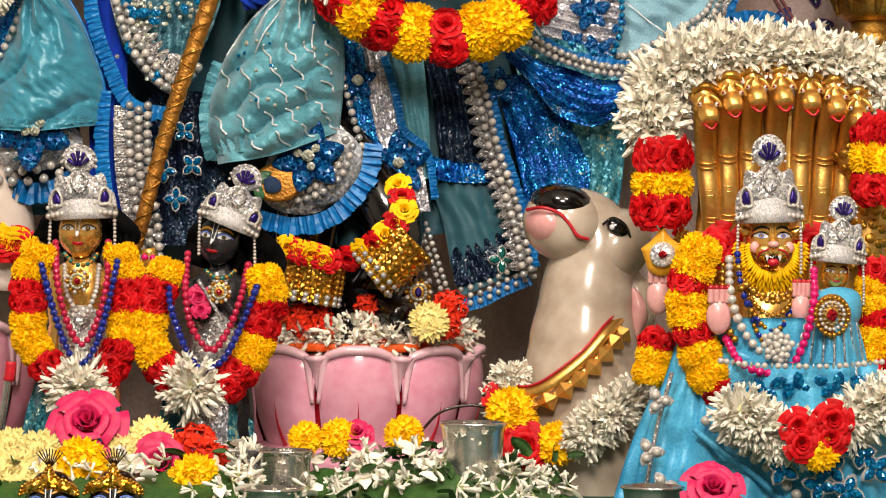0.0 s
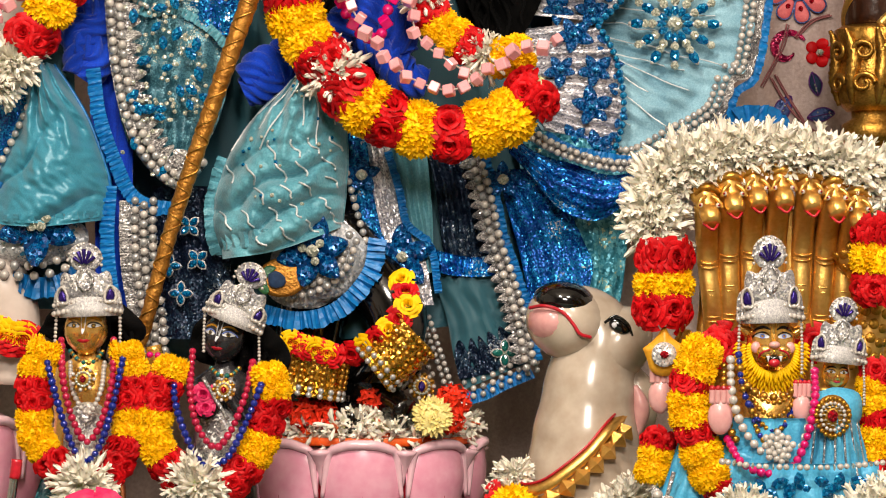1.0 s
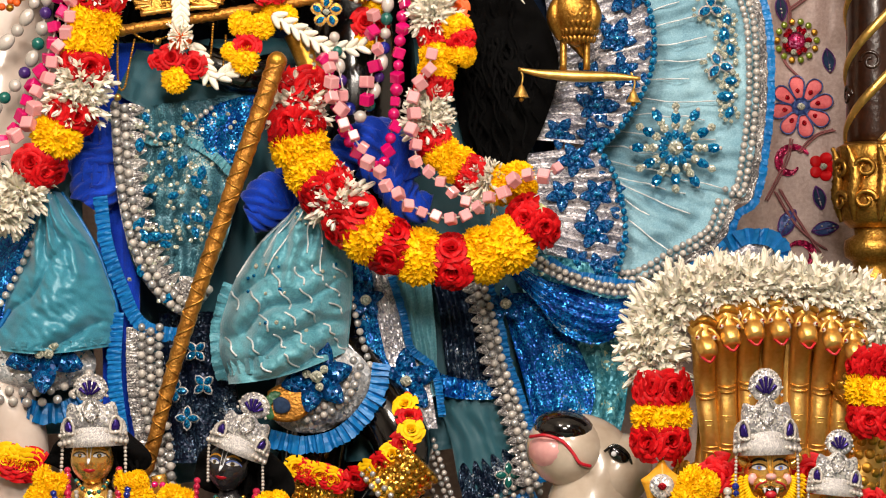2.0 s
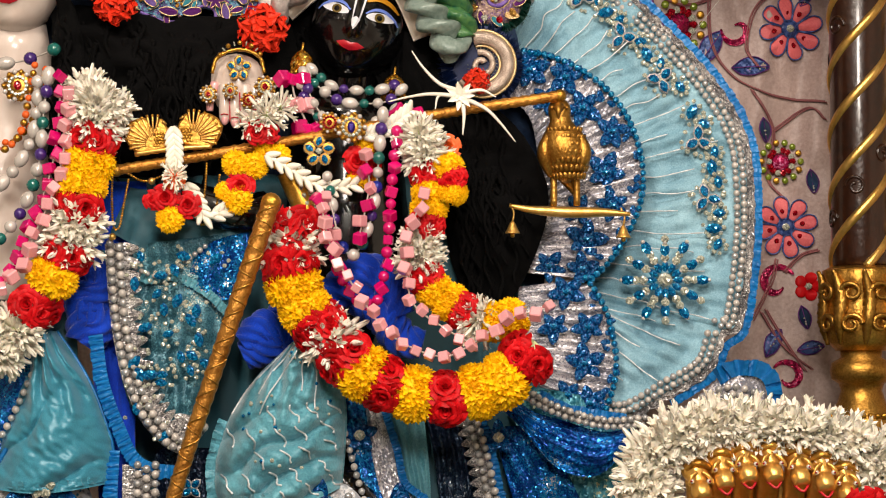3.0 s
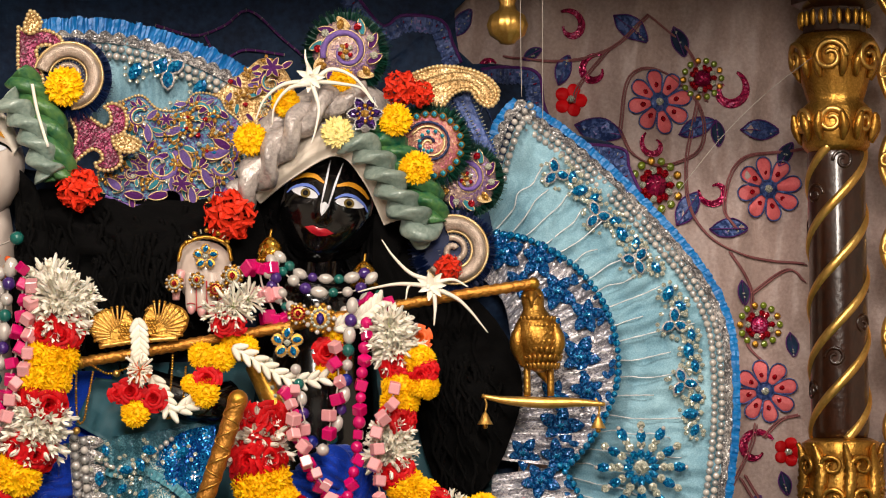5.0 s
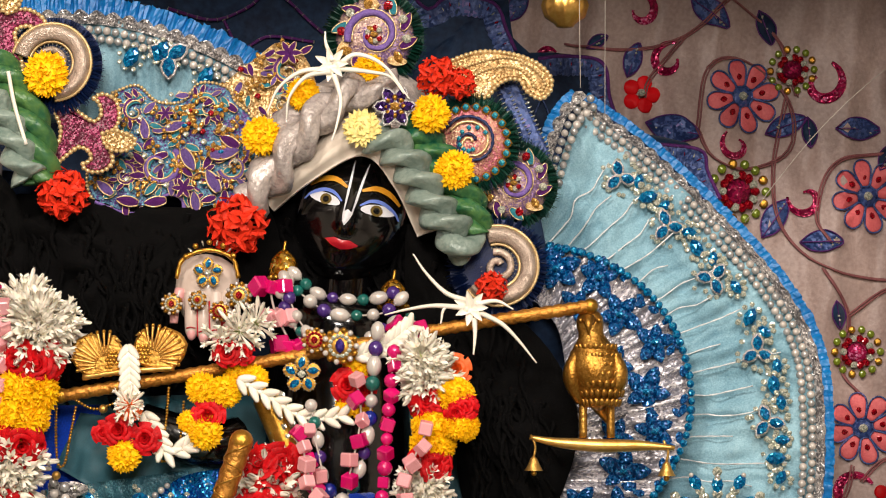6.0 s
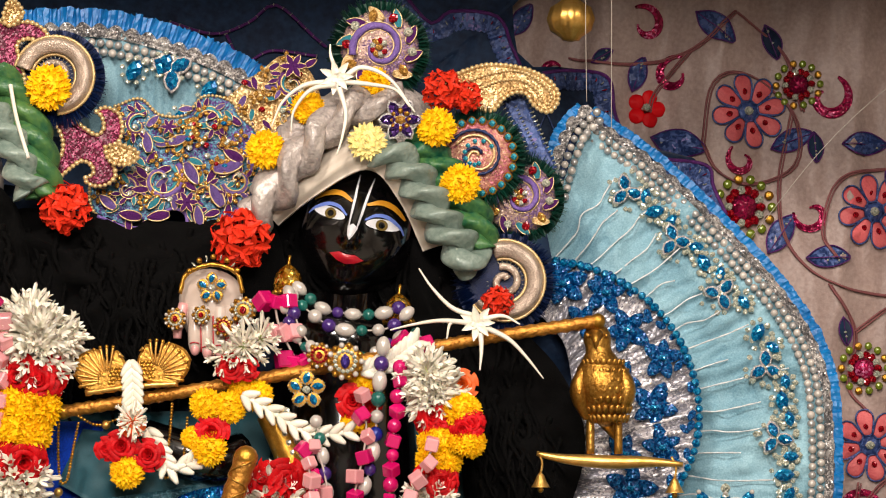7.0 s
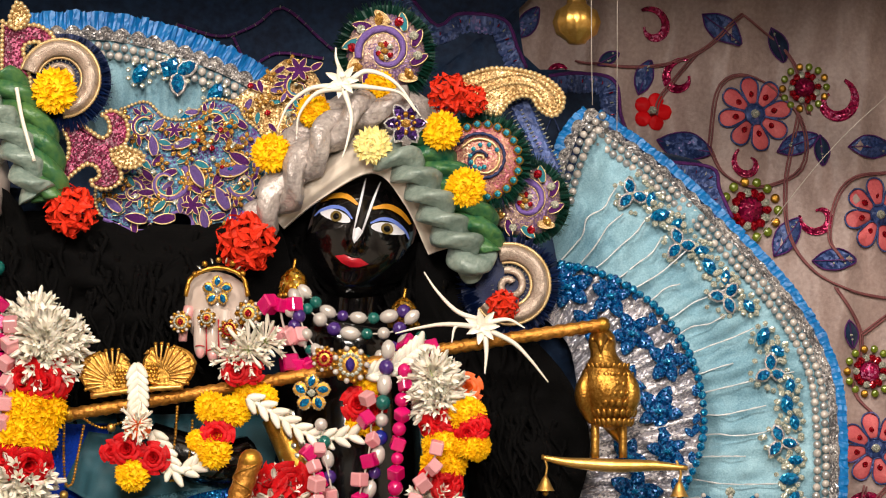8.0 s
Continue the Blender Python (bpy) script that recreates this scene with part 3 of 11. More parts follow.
def gem_flower(parent, p, size, petals=5, gem=None, heart=None, spin=0.0, ring=0.62, fat=0.34):
    """A flower of cut stones round a clear one."""
    for k in range(petals):
        a = 360 / petals * k + spin
        part("setting", SETTING, parent, facing(p, 1, a) @ pose(size * ring, 0, 0) @ Matrix.Diagonal((size * fat * 1.35, size * fat * 1.35, size * fat * 0.4, 1)))
        part("crystal", gem or GEM, parent, facing(p, 1, a) @ pose(size * ring, 0, 0.002, rnd.uniform(-22, 22), rnd.uniform(-22, 22), 0) @ Matrix.Scale(size * fat, 4))
    part("crystal", heart or CLEAR, parent, facing(p, size * 0.24) @ pose(0, 0, 0.01))


def plaque(outline, mat, height=0.005, thick=0.004, name="plaque", n=72, rim=0.004):
    """A padded plate of any outline, hollow bays included: flat back, raised front, sloping edge."""
    bm = bmesh.new()
    face = bm.faces.new([bm.verts.new(q) for q in spline(list(outline) + [outline[0]], n + 1)[:-1]])
    bm.normal_update()
    if face.normal.y > 0:
        bmesh.ops.reverse_faces(bm, faces=[face])
    side = bmesh.ops.extrude_face_region(bm, geom=[face])
    front = [q for q in side["geom"] if isinstance(q, bmesh.types.BMFace)]
    bmesh.ops.translate(bm, vec=(0, -thick, 0), verts=[q for q in side["geom"] if isinstance(q, bmesh.types.BMVert)])
    bmesh.ops.inset_region(bm, faces=front, thickness=rim, depth=height * 0.6, use_even_offset=False)
    bmesh.ops.recalc_face_normals(bm, faces=bm.faces[:])
    bmesh.ops.triangulate(bm, faces=[q for q in bm.faces if len(q.verts) > 4])
    me = bpy.data.meshes.new(name)
    bm.to_mesh(me)
    bm.free()
    me.materials.append(mat)
    return me


def silk_fringe(p, r0, r1, mat, count=260, name="fringe", a0=0.0, a1=6.2832, deep=0.012):
    """A thick round fringe of fine silk ends that radiate from p, each its own length and lean."""
    p, v, f = Vector(p), [], []
    for k in range(count):
        a = a0 + (a1 - a0) * (k + rnd.uniform(-0.6, 0.6)) / count
        b = a + rnd.uniform(-0.09, 0.09)
        l, y = r1 * rnd.uniform(0.9, 1.04), -deep * rnd.random()
        w = 0.9 * (a1 - a0) / count
        base = len(v)
        for r, ang, half, lift in ((r0, a, w, 0.0), ((r0 + l) / 2, (a + b) / 2, w * 0.9, y), (l, b, w * 0.35, y * 0.6)):
            for s in (-1, 1):
                v.append(p + Vector((r * math.cos(ang + s * half), lift + 0.002 * s, r * math.sin(ang + s * half))))
        for q in (0, 2):
            f.append((base + q, base + q + 1, base + q + 3, base + q + 2))
    b = len(v)
    for k in range(48):
        a = a0 + (a1 - a0) * k / 47
        for r in (r0 * 0.9, r1 * 0.93):
            v.append(p + Vector((r * math.cos(a), 0.004, r * math.sin(a))))
    for k in range(47):
        f.append((b + 2 * k, b + 2 * k + 1, b + 2 * k + 3, b + 2 * k + 2))
    return mesh_of(name, v, f, mat, False)


def garland(name, label, pts, kinds, radius, roses=4, group="flower garlands"):
    """A thick string of flowers: each letter of kinds is an equal stretch of the curve (Y marigold, R rose, W jasmine)."""
    total = length(pts)
    g = thing(name, label, "garland", group, pts[0])
    part("string", tube(pts, radius * 0.3, M["stem"], 40, 6), g)
    fine = spline(pts, 121)
    fr = frames(fine)
    i = 0
    while i < len(kinds):
        j = i
        while j < len(kinds) and kinds[j] == kinds[i]:
            j += 1
        a0, a1, c = i / len(kinds), j / len(kinds), kinds[i]
        rows = max(1, round((a1 - a0) * total / (radius * {"Y": 0.8, "R": 0.78, "W": 0.72}[c])))
        for r in range(rows):
            u = a0 + (a1 - a0) * (r + 0.5) / rows
            q = int(u * 120)
            p, (t, s, o) = fine[q], fr[q]
            many = {"Y": 4, "R": roses, "W": 5}[c]
            for k in range(many):
                a = math.radians((k - (many - 1) / 2) * {"Y": 52, "R": 46, "W": 44}[c] + rnd.uniform(-9, 9) + (22 if r % 2 and c != "W" else 0))
                d = o * math.cos(a) + s * math.sin(a)
                if c == "W":
                    d = (d + t * (0.55 if r % 2 else -0.2) + t * rnd.uniform(-0.4, 0.4)).normalized()
                m = axes(p + d * radius * {"Y": 0.42, "R": 0.6, "W": -0.05}[c] + t * rnd.uniform(-0.1, 0.1) * radius, t, d.cross(t).normalized(), d, 1)
                me = {"Y": MARI, "R": ROSE, "W": TUFT}[c]
                k_ = radius * {"Y": 0.7, "R": 0.56, "W": 1.2 if radius < 0.0445 else 1.1}[c] * rnd.uniform(0.9, 1.1)
                wob = 14 if c == "R" else 6
                part({"Y": "marigold", "R": "rose", "W": "jasmine"}[c], me[rnd.randrange(len(me))], g, m @ pose(0, 0, 0, rnd.uniform(-wob, wob), rnd.uniform(-wob, wob), rnd.uniform(0, 360)) @ Matrix.Scale(k_, 4))
        i = j
    return g


def bloom(name, me, p, size, label, category="flower", spin=None, tilt=0, lean=0, group=""):
    ob = new(name, me)
    ob.matrix_basis = facing(p, size, rnd.uniform(0, 360) if spin is None else spin, tilt, lean)
    return tagged(ob, label, category, group)

# ---- the setting ----
def slab(name, x0, x1, y0, y1, z0, z1, mat, label, category):
    bm = bmesh.new()
    bmesh.ops.create_cube(bm, size=1)
    bmesh.ops.bevel(bm, geom=bm.edges[:], offset=0.004, segments=2, affect="EDGES")
    bmesh.ops.transform(bm, matrix=pose((x0 + x1) / 2, (y0 + y1) / 2, (z0 + z1) / 2) @ Matrix.Diagonal((x1 - x0, y1 - y0, z1 - z0, 1)), verts=bm.verts)
    me = bpy.data.meshes.new(name)
    bm.to_mesh(me)
    bm.free()
    me.materials.append(mat)
    return tagged(new(name, me), label, category, "", "structure")


slab("altar_floor", -2.2, 2.2, -1.3, 1.2, -0.12, -0.012, M["floor"], "altar shelf covered with dark green cloth", "altar")
slab("floor", -3.5, 3.5, -7.5, 1.2, -1.1, -1.0, M["wall"], "plain pale hall floor before the altar", "floor")
slab("wall_north", -3.5, 3.5, 1.2, 1.3, -1.0, 3.5, M["wall"], "plain pale plaster wall behind the altar", "wall")
slab("wall_south", -3.5, 3.5, -7.6, -7.5, -1.0, 3.5, M["wall"], "plain pale plaster wall of the hall", "wall")
slab("wall_west", -3.6, -3.5, -7.6, 1.3, -1.0, 3.5, M["wall"], "plain pale plaster side wall", "wall")
slab("wall_east", 3.5, 3.6, -7.6, 1.3, -1.0, 3.5, M["wall"], "plain pale plaster side wall", "wall")
slab("ceiling", -3.6, 3.6, -7.6, 1.3, 3.5, 3.6, M["wall"], "plain pale hall ceiling", "ceiling")
# added out of view: keeps the lamps off the upper curtain; threads end in it
slab("altar_canopy", -2.2, 2.2, 0.0, 1.2, 1.72, 1.85, M["wood"], "unseen dark wooden board added over the altar to shade the curtain top", "canopy")


def cloth_y(x, z):
    lean = x + 0.05 * math.sin(z * 2.3) + 0.03 * noise.noise((x * 3, z * 2.2, 6))
    crease = (1 - abs(math.sin(lean * 29))) ** 2 * (0.5 + 0.9 * noise.noise((x * 6, z * 1.8, 2)))
    return 0.78 + 0.012 * math.sin(lean * 34) - 0.016 * crease + 0.014 * noise.noise((x * 7, z * 1.6, 4)) + 0.011 * noise.noise((x * 22, z * 8, 1)) + 0.006 * noise.noise((x * 46, z * 22, 8))


def backcloth():
    v, f, nu, nv = [], [], 400, 170
    for i in range(nu):
        for j in range(nv):
            x, z = -1.5 + 3.1 * i / (nu - 1), -0.1 + 2.1 * j / (nv - 1)
            v.append(Vector((x, cloth_y(x, z), z)))
    for i in range(nu - 1):
        for j in range(nv - 1):
            q = i * nv + j
            f.append((q, q + nv, q + nv + 1, q + 1))
    v, f = closed(v, f, nu, nv, 0.004)
    ob = new("backdrop_curtain", mesh_of("backdrop_curtain", v, f, M["backcloth"]))
    return tagged(ob, "dusty pink silk curtain with embroidered flowering vines", "curtain", "", "structure")


curtain = backcloth()
navy_panel = thing("backdrop_panel", "dark navy cloth panel with a scalloped beaded border", "wall hanging", kind="structure")
part("cloth", dome([(-0.855, 0.720, 1.747), (-0.003, 0.720, 1.742), (0.010, 0.720, 1.652), (0.028, 0.720, 1.571), (0.095, 0.720, 1.562), (0.161, 0.720, 1.548), (0.174, 0.720, 1.490), (0.192, 0.720, 1.445), (0.262, 0.720, 1.427), (0.315, 0.720, 1.409), (0.325, 0.720, 1.374), (0.336, 0.720, 1.325), (0.252, 0.720, 1.294), (0.182, 0.720, 1.241), (-0.172, 0.720, 1.135), (-0.848, 0.720, 1.225)], M["navy"], 0.004, 8, 90, 0.004, "cloth", 0.01, centre=(-0.261, 0.720, 1.438)), navy_panel)
for pts in ([(-0.172, 0.712, 1.696), (-0.118, 0.712, 1.633), (-0.083, 0.712, 1.651), (-0.012, 0.712, 1.642), (0.010, 0.712, 1.597), (0.024, 0.712, 1.565)], [(0.059, 0.712, 1.552), (0.103, 0.712, 1.556), (0.161, 0.712, 1.545), (0.172, 0.712, 1.489), (0.189, 0.712, 1.444)], [(0.235, 0.712, 1.417), (0.314, 0.712, 1.406), (0.325, 0.712, 1.373), (0.345, 0.712, 1.328)]):
    part("border", ruffle(pts, 0.03, M["slate"], 16, 1, "border", 0.002), navy_panel)
    part("piping", tube(pts, 0.003, M["purple"], 24, 6), navy_panel)
    beads(navy_panel, pts, 0.0035, [CLEAR, RUBY], 4.5, off=0.012)
for pts in ([(-0.528, 0.708, 1.635), (-0.457, 0.708, 1.616), (-0.403, 0.708, 1.634), (-0.359, 0.708, 1.661), (-0.296, 0.708, 1.607), (-0.252, 0.708, 1.570)], [(-0.439, 0.708, 1.616), (-0.412, 0.708, 1.571), (-0.367, 0.708, 1.589), (-0.296, 0.708, 1.580)]):
    part("piping", tube(pts, 0.0025, M["purple"], 24, 6), navy_panel)
    beads(navy_panel, pts, 0.003, [CLEAR], 5)

for k in range(7):
    for s in (-1, 1):
        x0 = 0.02 + 0.045 * k
        part("stitching", tube([(x0, 0.708, 1.52 - 0.03 * k), (x0 + 0.012 * s, 0.706, 1.49 - 0.03 * k), (x0 + 0.022 * s, 0.708, 1.45 - 0.03 * k)], 0.0012, M["slate"], 12, 5, name="stitching"), navy_panel)
    part("bead", CLEAR, navy_panel, facing((0.02 + 0.045 * k, 0.704, 1.52 - 0.03 * k), 0.004))

# ---- gilded column ----
PX, PY = 0.675, 0.55


def column(x, y, name, label):
    c = thing(name, label, "column", at=(x, y, 0))
    m = pose(x, y, 0)
    s0, s1 = 0.881, 1.391
    part("shaft", lathe([(0.046, s0 - 0.01), (0.05, s0 + 0.02), (0.05, (s0 + s1) / 2), (0.05, s1 - 0.02), (0.046, s1 + 0.01)], M["wood"], 32, "shaft"), c, m, "dark varnished wood")
    for k in range(3):
        pts = []
        for i in range(49):
            u = i / 48
            a = 2 * math.pi * (k / 3 + u * (s1 - s0) / 0.32) + 0.6
            pts.append((x + 0.0465 * math.cos(a), y + 0.0465 * math.sin(a), s0 + (s1 - s0) * u))
        if k == 0:
            for i in range(9):
                zc, hand = s0 + (s1 - s0) * (i + 0.5) / 9, 1 if i % 2 else -1
                ac = 2 * math.pi * (zc - s0) / 0.32 + 0.6 + math.pi / 3
                curl = []
                for j in range(16):
                    w, q = j / 15 * 2 * math.pi * 1.3, 0.019 * (1 - j / 20)
                    aa = ac + hand * q * math.cos(w) / 0.05
                    curl.append((x + 0.05 * math.cos(aa), y + 0.05 * math.sin(aa), zc + q * math.sin(w)))
                part("carved_scroll", tube(curl, 0.0032, M["wood"], 30, 6, name="carved_scroll"), c)
        part("gold_band", tube(pts, 0.0088, M["gold"], 97, 10, name="gold_band"), c, None, "polished gilt spiral band")
    # carved collar below the shaft
    b0 = 0.736
    ring_ = part("collar", lathe([(0.042, b0), (0.056, b0 + 0.015), (0.06, b0 + 0.05), (0.055, b0 + 0.085), (0.057, b0 + 0.115), (0.064, b0 + 0.14), (0.05, b0 + 0.148), (0.045, b0 + 0.14)], M["rough_gold"], 40, "collar", 12, 0.06), c, m)
    for k in range(8):
        a = 2 * math.pi * k / 8
        pts = [(x + r * math.cos(a + da), y + r * math.sin(a + da), b0 + h) for r, da, h in ((0.058, 0, 0.01), (0.066, 0.05, 0.05), (0.064, 0.12, 0.09), (0.068, 0.0, 0.125), (0.074, -0.05, 0.14))]
        part("acanthus", tube(pts, lambda u: 0.003 + 0.008 * math.sin(math.pi * u), M["rough_gold"], 40, 12, 9, 5, 0.22, name="acanthus"), ring_)
        for side in (-1, 1):
            pts = []
            for i in range(14):
                w = i / 13 * 2 * math.pi * 1.2
                rr = 0.018 * (1 - i / 18)
                aa = a + 0.4 + side * rr * math.cos(w) / 0.06
                pts.append((x + 0.069 * math.cos(aa), y + 0.069 * math.sin(aa), b0 + (0.045 if side > 0 else 0.1) + rr * math.sin(w)))
            part("scroll", tube(pts, lambda u: 0.0052 - 0.002 * u, M["rough_gold"], 34, 6, name="scroll"), ring_)
    # turned baluster
    part("baluster", lathe([(0.036, b0 + 0.003), (0.034, b0 - 0.012), (0.05, b0 - 0.022), (0.052, b0 - 0.036), (0.05, b0 - 0.05), (0.038, b0 - 0.058), (0.034, b0 - 0.07), (0.04, b0 - 0.09), (0.058, b0 - 0.115), (0.066, b0 - 0.135), (0.06, b0 - 0.15), (0.05, b0 - 0.2), (0.05, b0 - 0.5), (0.066, b0 - 0.56), (0.07, -0.012)], M["rough_gold"], 36, "baluster", 18, 0.05), c, m)
    beads(c, [(x + 0.062 * math.cos(a), y + 0.062 * math.sin(a), b0 - 0.115) for a in [math.pi * (1 + i / 8) for i in range(9)]], 0.006, [GOLDBEAD], 2)
    # capital
    c0 = s1
    cap_ = part("capital", lathe([(0.048, c0 - 0.01), (0.056, c0 + 0.0), (0.058, c0 + 0.04), (0.054, c0 + 0.07), (0.046, c0 + 0.078), (0.05, c0 + 0.09), (0.058, c0 + 0.12), (0.064, c0 + 0.15), (0.068, c0 + 0.185), (0.06, c0 + 0.195)], M["rough_gold"], 40, "capital", 12, 0.05), c, m)
    for k in range(6):
        a = 2 * math.pi * (k + 0.25) / 6
        for h, rr, out in ((0.04, 0.024, 0.063), (0.15, 0.03, 0.076)):
            pts = []
            for i in range(16):
                w = i / 15 * 2 * math.pi * 1.4
                q = rr * (1 - i / 20)
                aa = a + q * math.cos(w) / out
                pts.append((x + out * math.cos(aa), y + out * math.sin(aa), c0 + h + q * math.sin(w)))
            part("scroll", tube(pts, lambda u: 0.0058 - 0.002 * u, M["gold"], 36, 6, name="scroll"), cap_)
            for side in (-1, 1):
                part("acanthus", tube([(x + 0.062 * math.cos(a + 0.3 * side), y + 0.062 * math.sin(a + 0.3 * side), c0 + h - 0.034), (x + 0.069 * math.cos(a + 0.34 * side), y + 0.069 * math.sin(a + 0.34 * side), c0 + h - 0.008), (x + 0.074 * math.cos(a + 0.26 * side), y + 0.074 * math.sin(a + 0.26 * side), c0 + h + 0.016)], lambda u: 0.003 + 0.006 * math.sin(math.pi * u), M["rough_gold"], 12, 6, name="acanthus"), cap_)
    part("abacus", lathe([(0.06, c0 + 0.195), (0.055, c0 + 0.2), (0.056, c0 + 0.24), (0.075, c0 + 0.25), (0.075, c0 + 0.3), (0.07, c0 + 0.45)], M["wood"], 8, "abacus", smooth=False), c, m)
    for k in range(24):
        a = 2 * math.pi * k / 24
        part("tooth", GOLDBEAD, c, pose(x + 0.06 * math.cos(a), y + 0.06 * math.sin(a), c0 + 0.222) @ Matrix.Diagonal((0.005, 0.005, 0.014, 1)))
    return c


column(PX, PY, "column", "dark spiral wooden column with gilded carved capital and collar")


def lattice():
    """An openwork gilt screen: two winding stems cross to form a chain of ovals, with leaf tufts where they meet."""
    x0, y, step = 0.800, 0.58, 0.155
    g = thing("gilt_screen", "openwork gilded scroll screen beside the column", "screen", at=(x0, y, -0.012))
    for s in (-1, 1):
        pts = [(x0 + s * 0.040 * math.sin(math.pi * (z - 0.05) / step), y - 0.004 * s, z) for z in [-0.012 + 0.0195 * k for k in range(99)]]
        part("stem", tube(pts, 0.0078, M["gold"], 300, 8, 30, 2, 0.12, "stem"), g)
    for k in range(12):
        z = 0.05 + step * k
        node = part("boss", GOLDBEAD, g, pose(x0, y - 0.012, z) @ Matrix.Diagonal((0.013, 0.010, 0.016, 1)))
        for s in (-1, 0, 1):
            for up in (-1, 1):
                part("leaf", tube([(x0 + 0.004 * s, y - 0.012, z + 0.010 * up), (x0 + 0.016 * s, y - 0.016, z + 0.030 * up), (x0 + 0.012 * s, y - 0.010, z + 0.052 * up)], lambda u: 0.002 + 0.0075 * math.sin(math.pi * u) ** 0.8, M["rough_gold"], 14, 7, 3, 3, 0.2, "leaf"), node)
        for s in (-1, 1):
            pts = [(x0 + s * (0.034 - 0.014 * (1 - i / 16) * math.cos(i * 0.5)), y - 0.008, z + step / 2 + 0.016 * (1 - i / 16) * math.sin(i * 0.5)) for i in range(15)]
            part("scroll", tube(pts, 0.0045, M["gold"], 30, 6, name="scroll"), g)
    return g


lattice()

# ---- lotus pedestals ----
def belly(u):
    """How far the bowl of the lotus swells at a share u of its height."""
    return 0.79 + 0.28 * math.sin(math.pi * (0.04 + 0.62 * u)) ** 0.8 - 0.015 * u


def petal_plate(ang, r0, w, h, base, lean, mat, cx, cy):
    """One broad rounded lotus petal that stands against the drum."""
    v, f, nu, nv = [], [], 9, 13
    for i in range(nu):
        q = i / (nu - 1) * 2 - 1
        for j in range(nv):
            u = j / (nv - 1)
            half = w * (1 - 0.06 * (1 - u))
            a = ang + q * half
            edge = 1 - abs(q) ** 3
            r = r0 * belly(u) + 0.014 * edge * min(1, 0.35 + 2 * u)
            top = h * u - 0.03 * abs(q) ** 3 * max(0, (u - 0.6) / 0.4)
            v.append(Vector((cx + r * math.sin(a), cy - r * math.cos(a), base + top)))
    for i in range(nu - 1):
        for j in range(nv - 1):
            q = i * nv + j
            f.append((q, q + nv, q + nv + 1, q + 1))
    return mesh_of("petal", v, f, mat)


def pedestal(cx, cy, r, h, name="lotus_pedestal"):
    g = thing(name, "glossy pink lotus pedestal with red veins", "pedestal", "lotus pedestals", (cx, cy, -0.012))
    part("drum", lathe([(r * 0.74, -0.012), (r * 0.8, h * 0.1), (r * 0.92, h * 0.3), (r * 0.97, h * 0.6), (r * 0.97, h * 0.8), (r * 0.96, h * 0.93), (r * 0.9, h * 0.95), (r * 0.4, h * 0.95)], M["red_paint"], 48, "drum"), g, pose(cx, cy, 0), "red between the petals")
    n = 9
    for k in range(n):
        a = 2 * math.pi * k / n + 0.05
        plate = part("petal", petal_plate(a, r, math.pi / n * 0.97, h, 0.012, 0.02, M["lotus"], cx, cy), g)
        rr = r
        part("vein", tube([(cx + (rr * belly(u) + 0.014 * min(1, 0.35 + 2 * u)) * math.sin(a), cy - (rr * belly(u) + 0.014 * min(1, 0.35 + 2 * u)) * math.cos(a), 0.012 + h * u) for u in (0.06, 0.2, 0.36, 0.54)], lambda u: 0.0045 * (1.05 - u), M["red_paint"], 12, 5, name="vein"), plate, None, "painted red vein")
        lip = []
        for i in range(13):
            q = (i / 12 * 2 - 1) * 0.96
            u = 1.0 if abs(q) < 0.8 else 1.0 - 2.0 * (abs(q) - 0.8)
            e = a + q * math.pi / n * 0.97
            r_ = r * belly(u) + 0.014 * (1 - abs(q) ** 3) + 0.002
            lip.append((cx + r_ * math.sin(e), cy - r_ * math.cos(e), 0.012 + h * u - 0.03 * abs(q) ** 3))
        part("petal_lip", tube(lip, lambda u: 0.003 + 0.005 * math.sin(math.pi * u), M["lotus_pale"], 30, 8, name="petal_lip"), plate, None, "pale rolled rim")
        b = a + math.pi / n
        part("bud_petal", tube([(cx + r * 1.02 * math.sin(b), cy - r * 1.02 * math.cos(b), h * 0.7), (cx + r * 1.05 * math.sin(b), cy - r * 1.05 * math.cos(b), h * 0.86), (cx + r * 1.08 * math.sin(b), cy - r * 1.08 * math.cos(b), h * 1.02)], lambda u: 0.003 + 0.016 * u * u, M["lotus_pale"], 10, 8, name="bud_petal"), g)
    part("foot", lathe([(r * 1.0, -0.012), (r * 1.12, -0.004), (r * 1.08, 0.02), (r * 0.85, 0.04)], M["lotus"], 48, "foot", 22, 0.06), g, pose(cx, cy, 0))
    return g


LX, LY, LR, LH = -0.19, 0.13, 0.175, 0.185
pedestal(LX, LY, LR, 0.168)
pedestal(-0.86, 0.06, 0.165, 0.2)

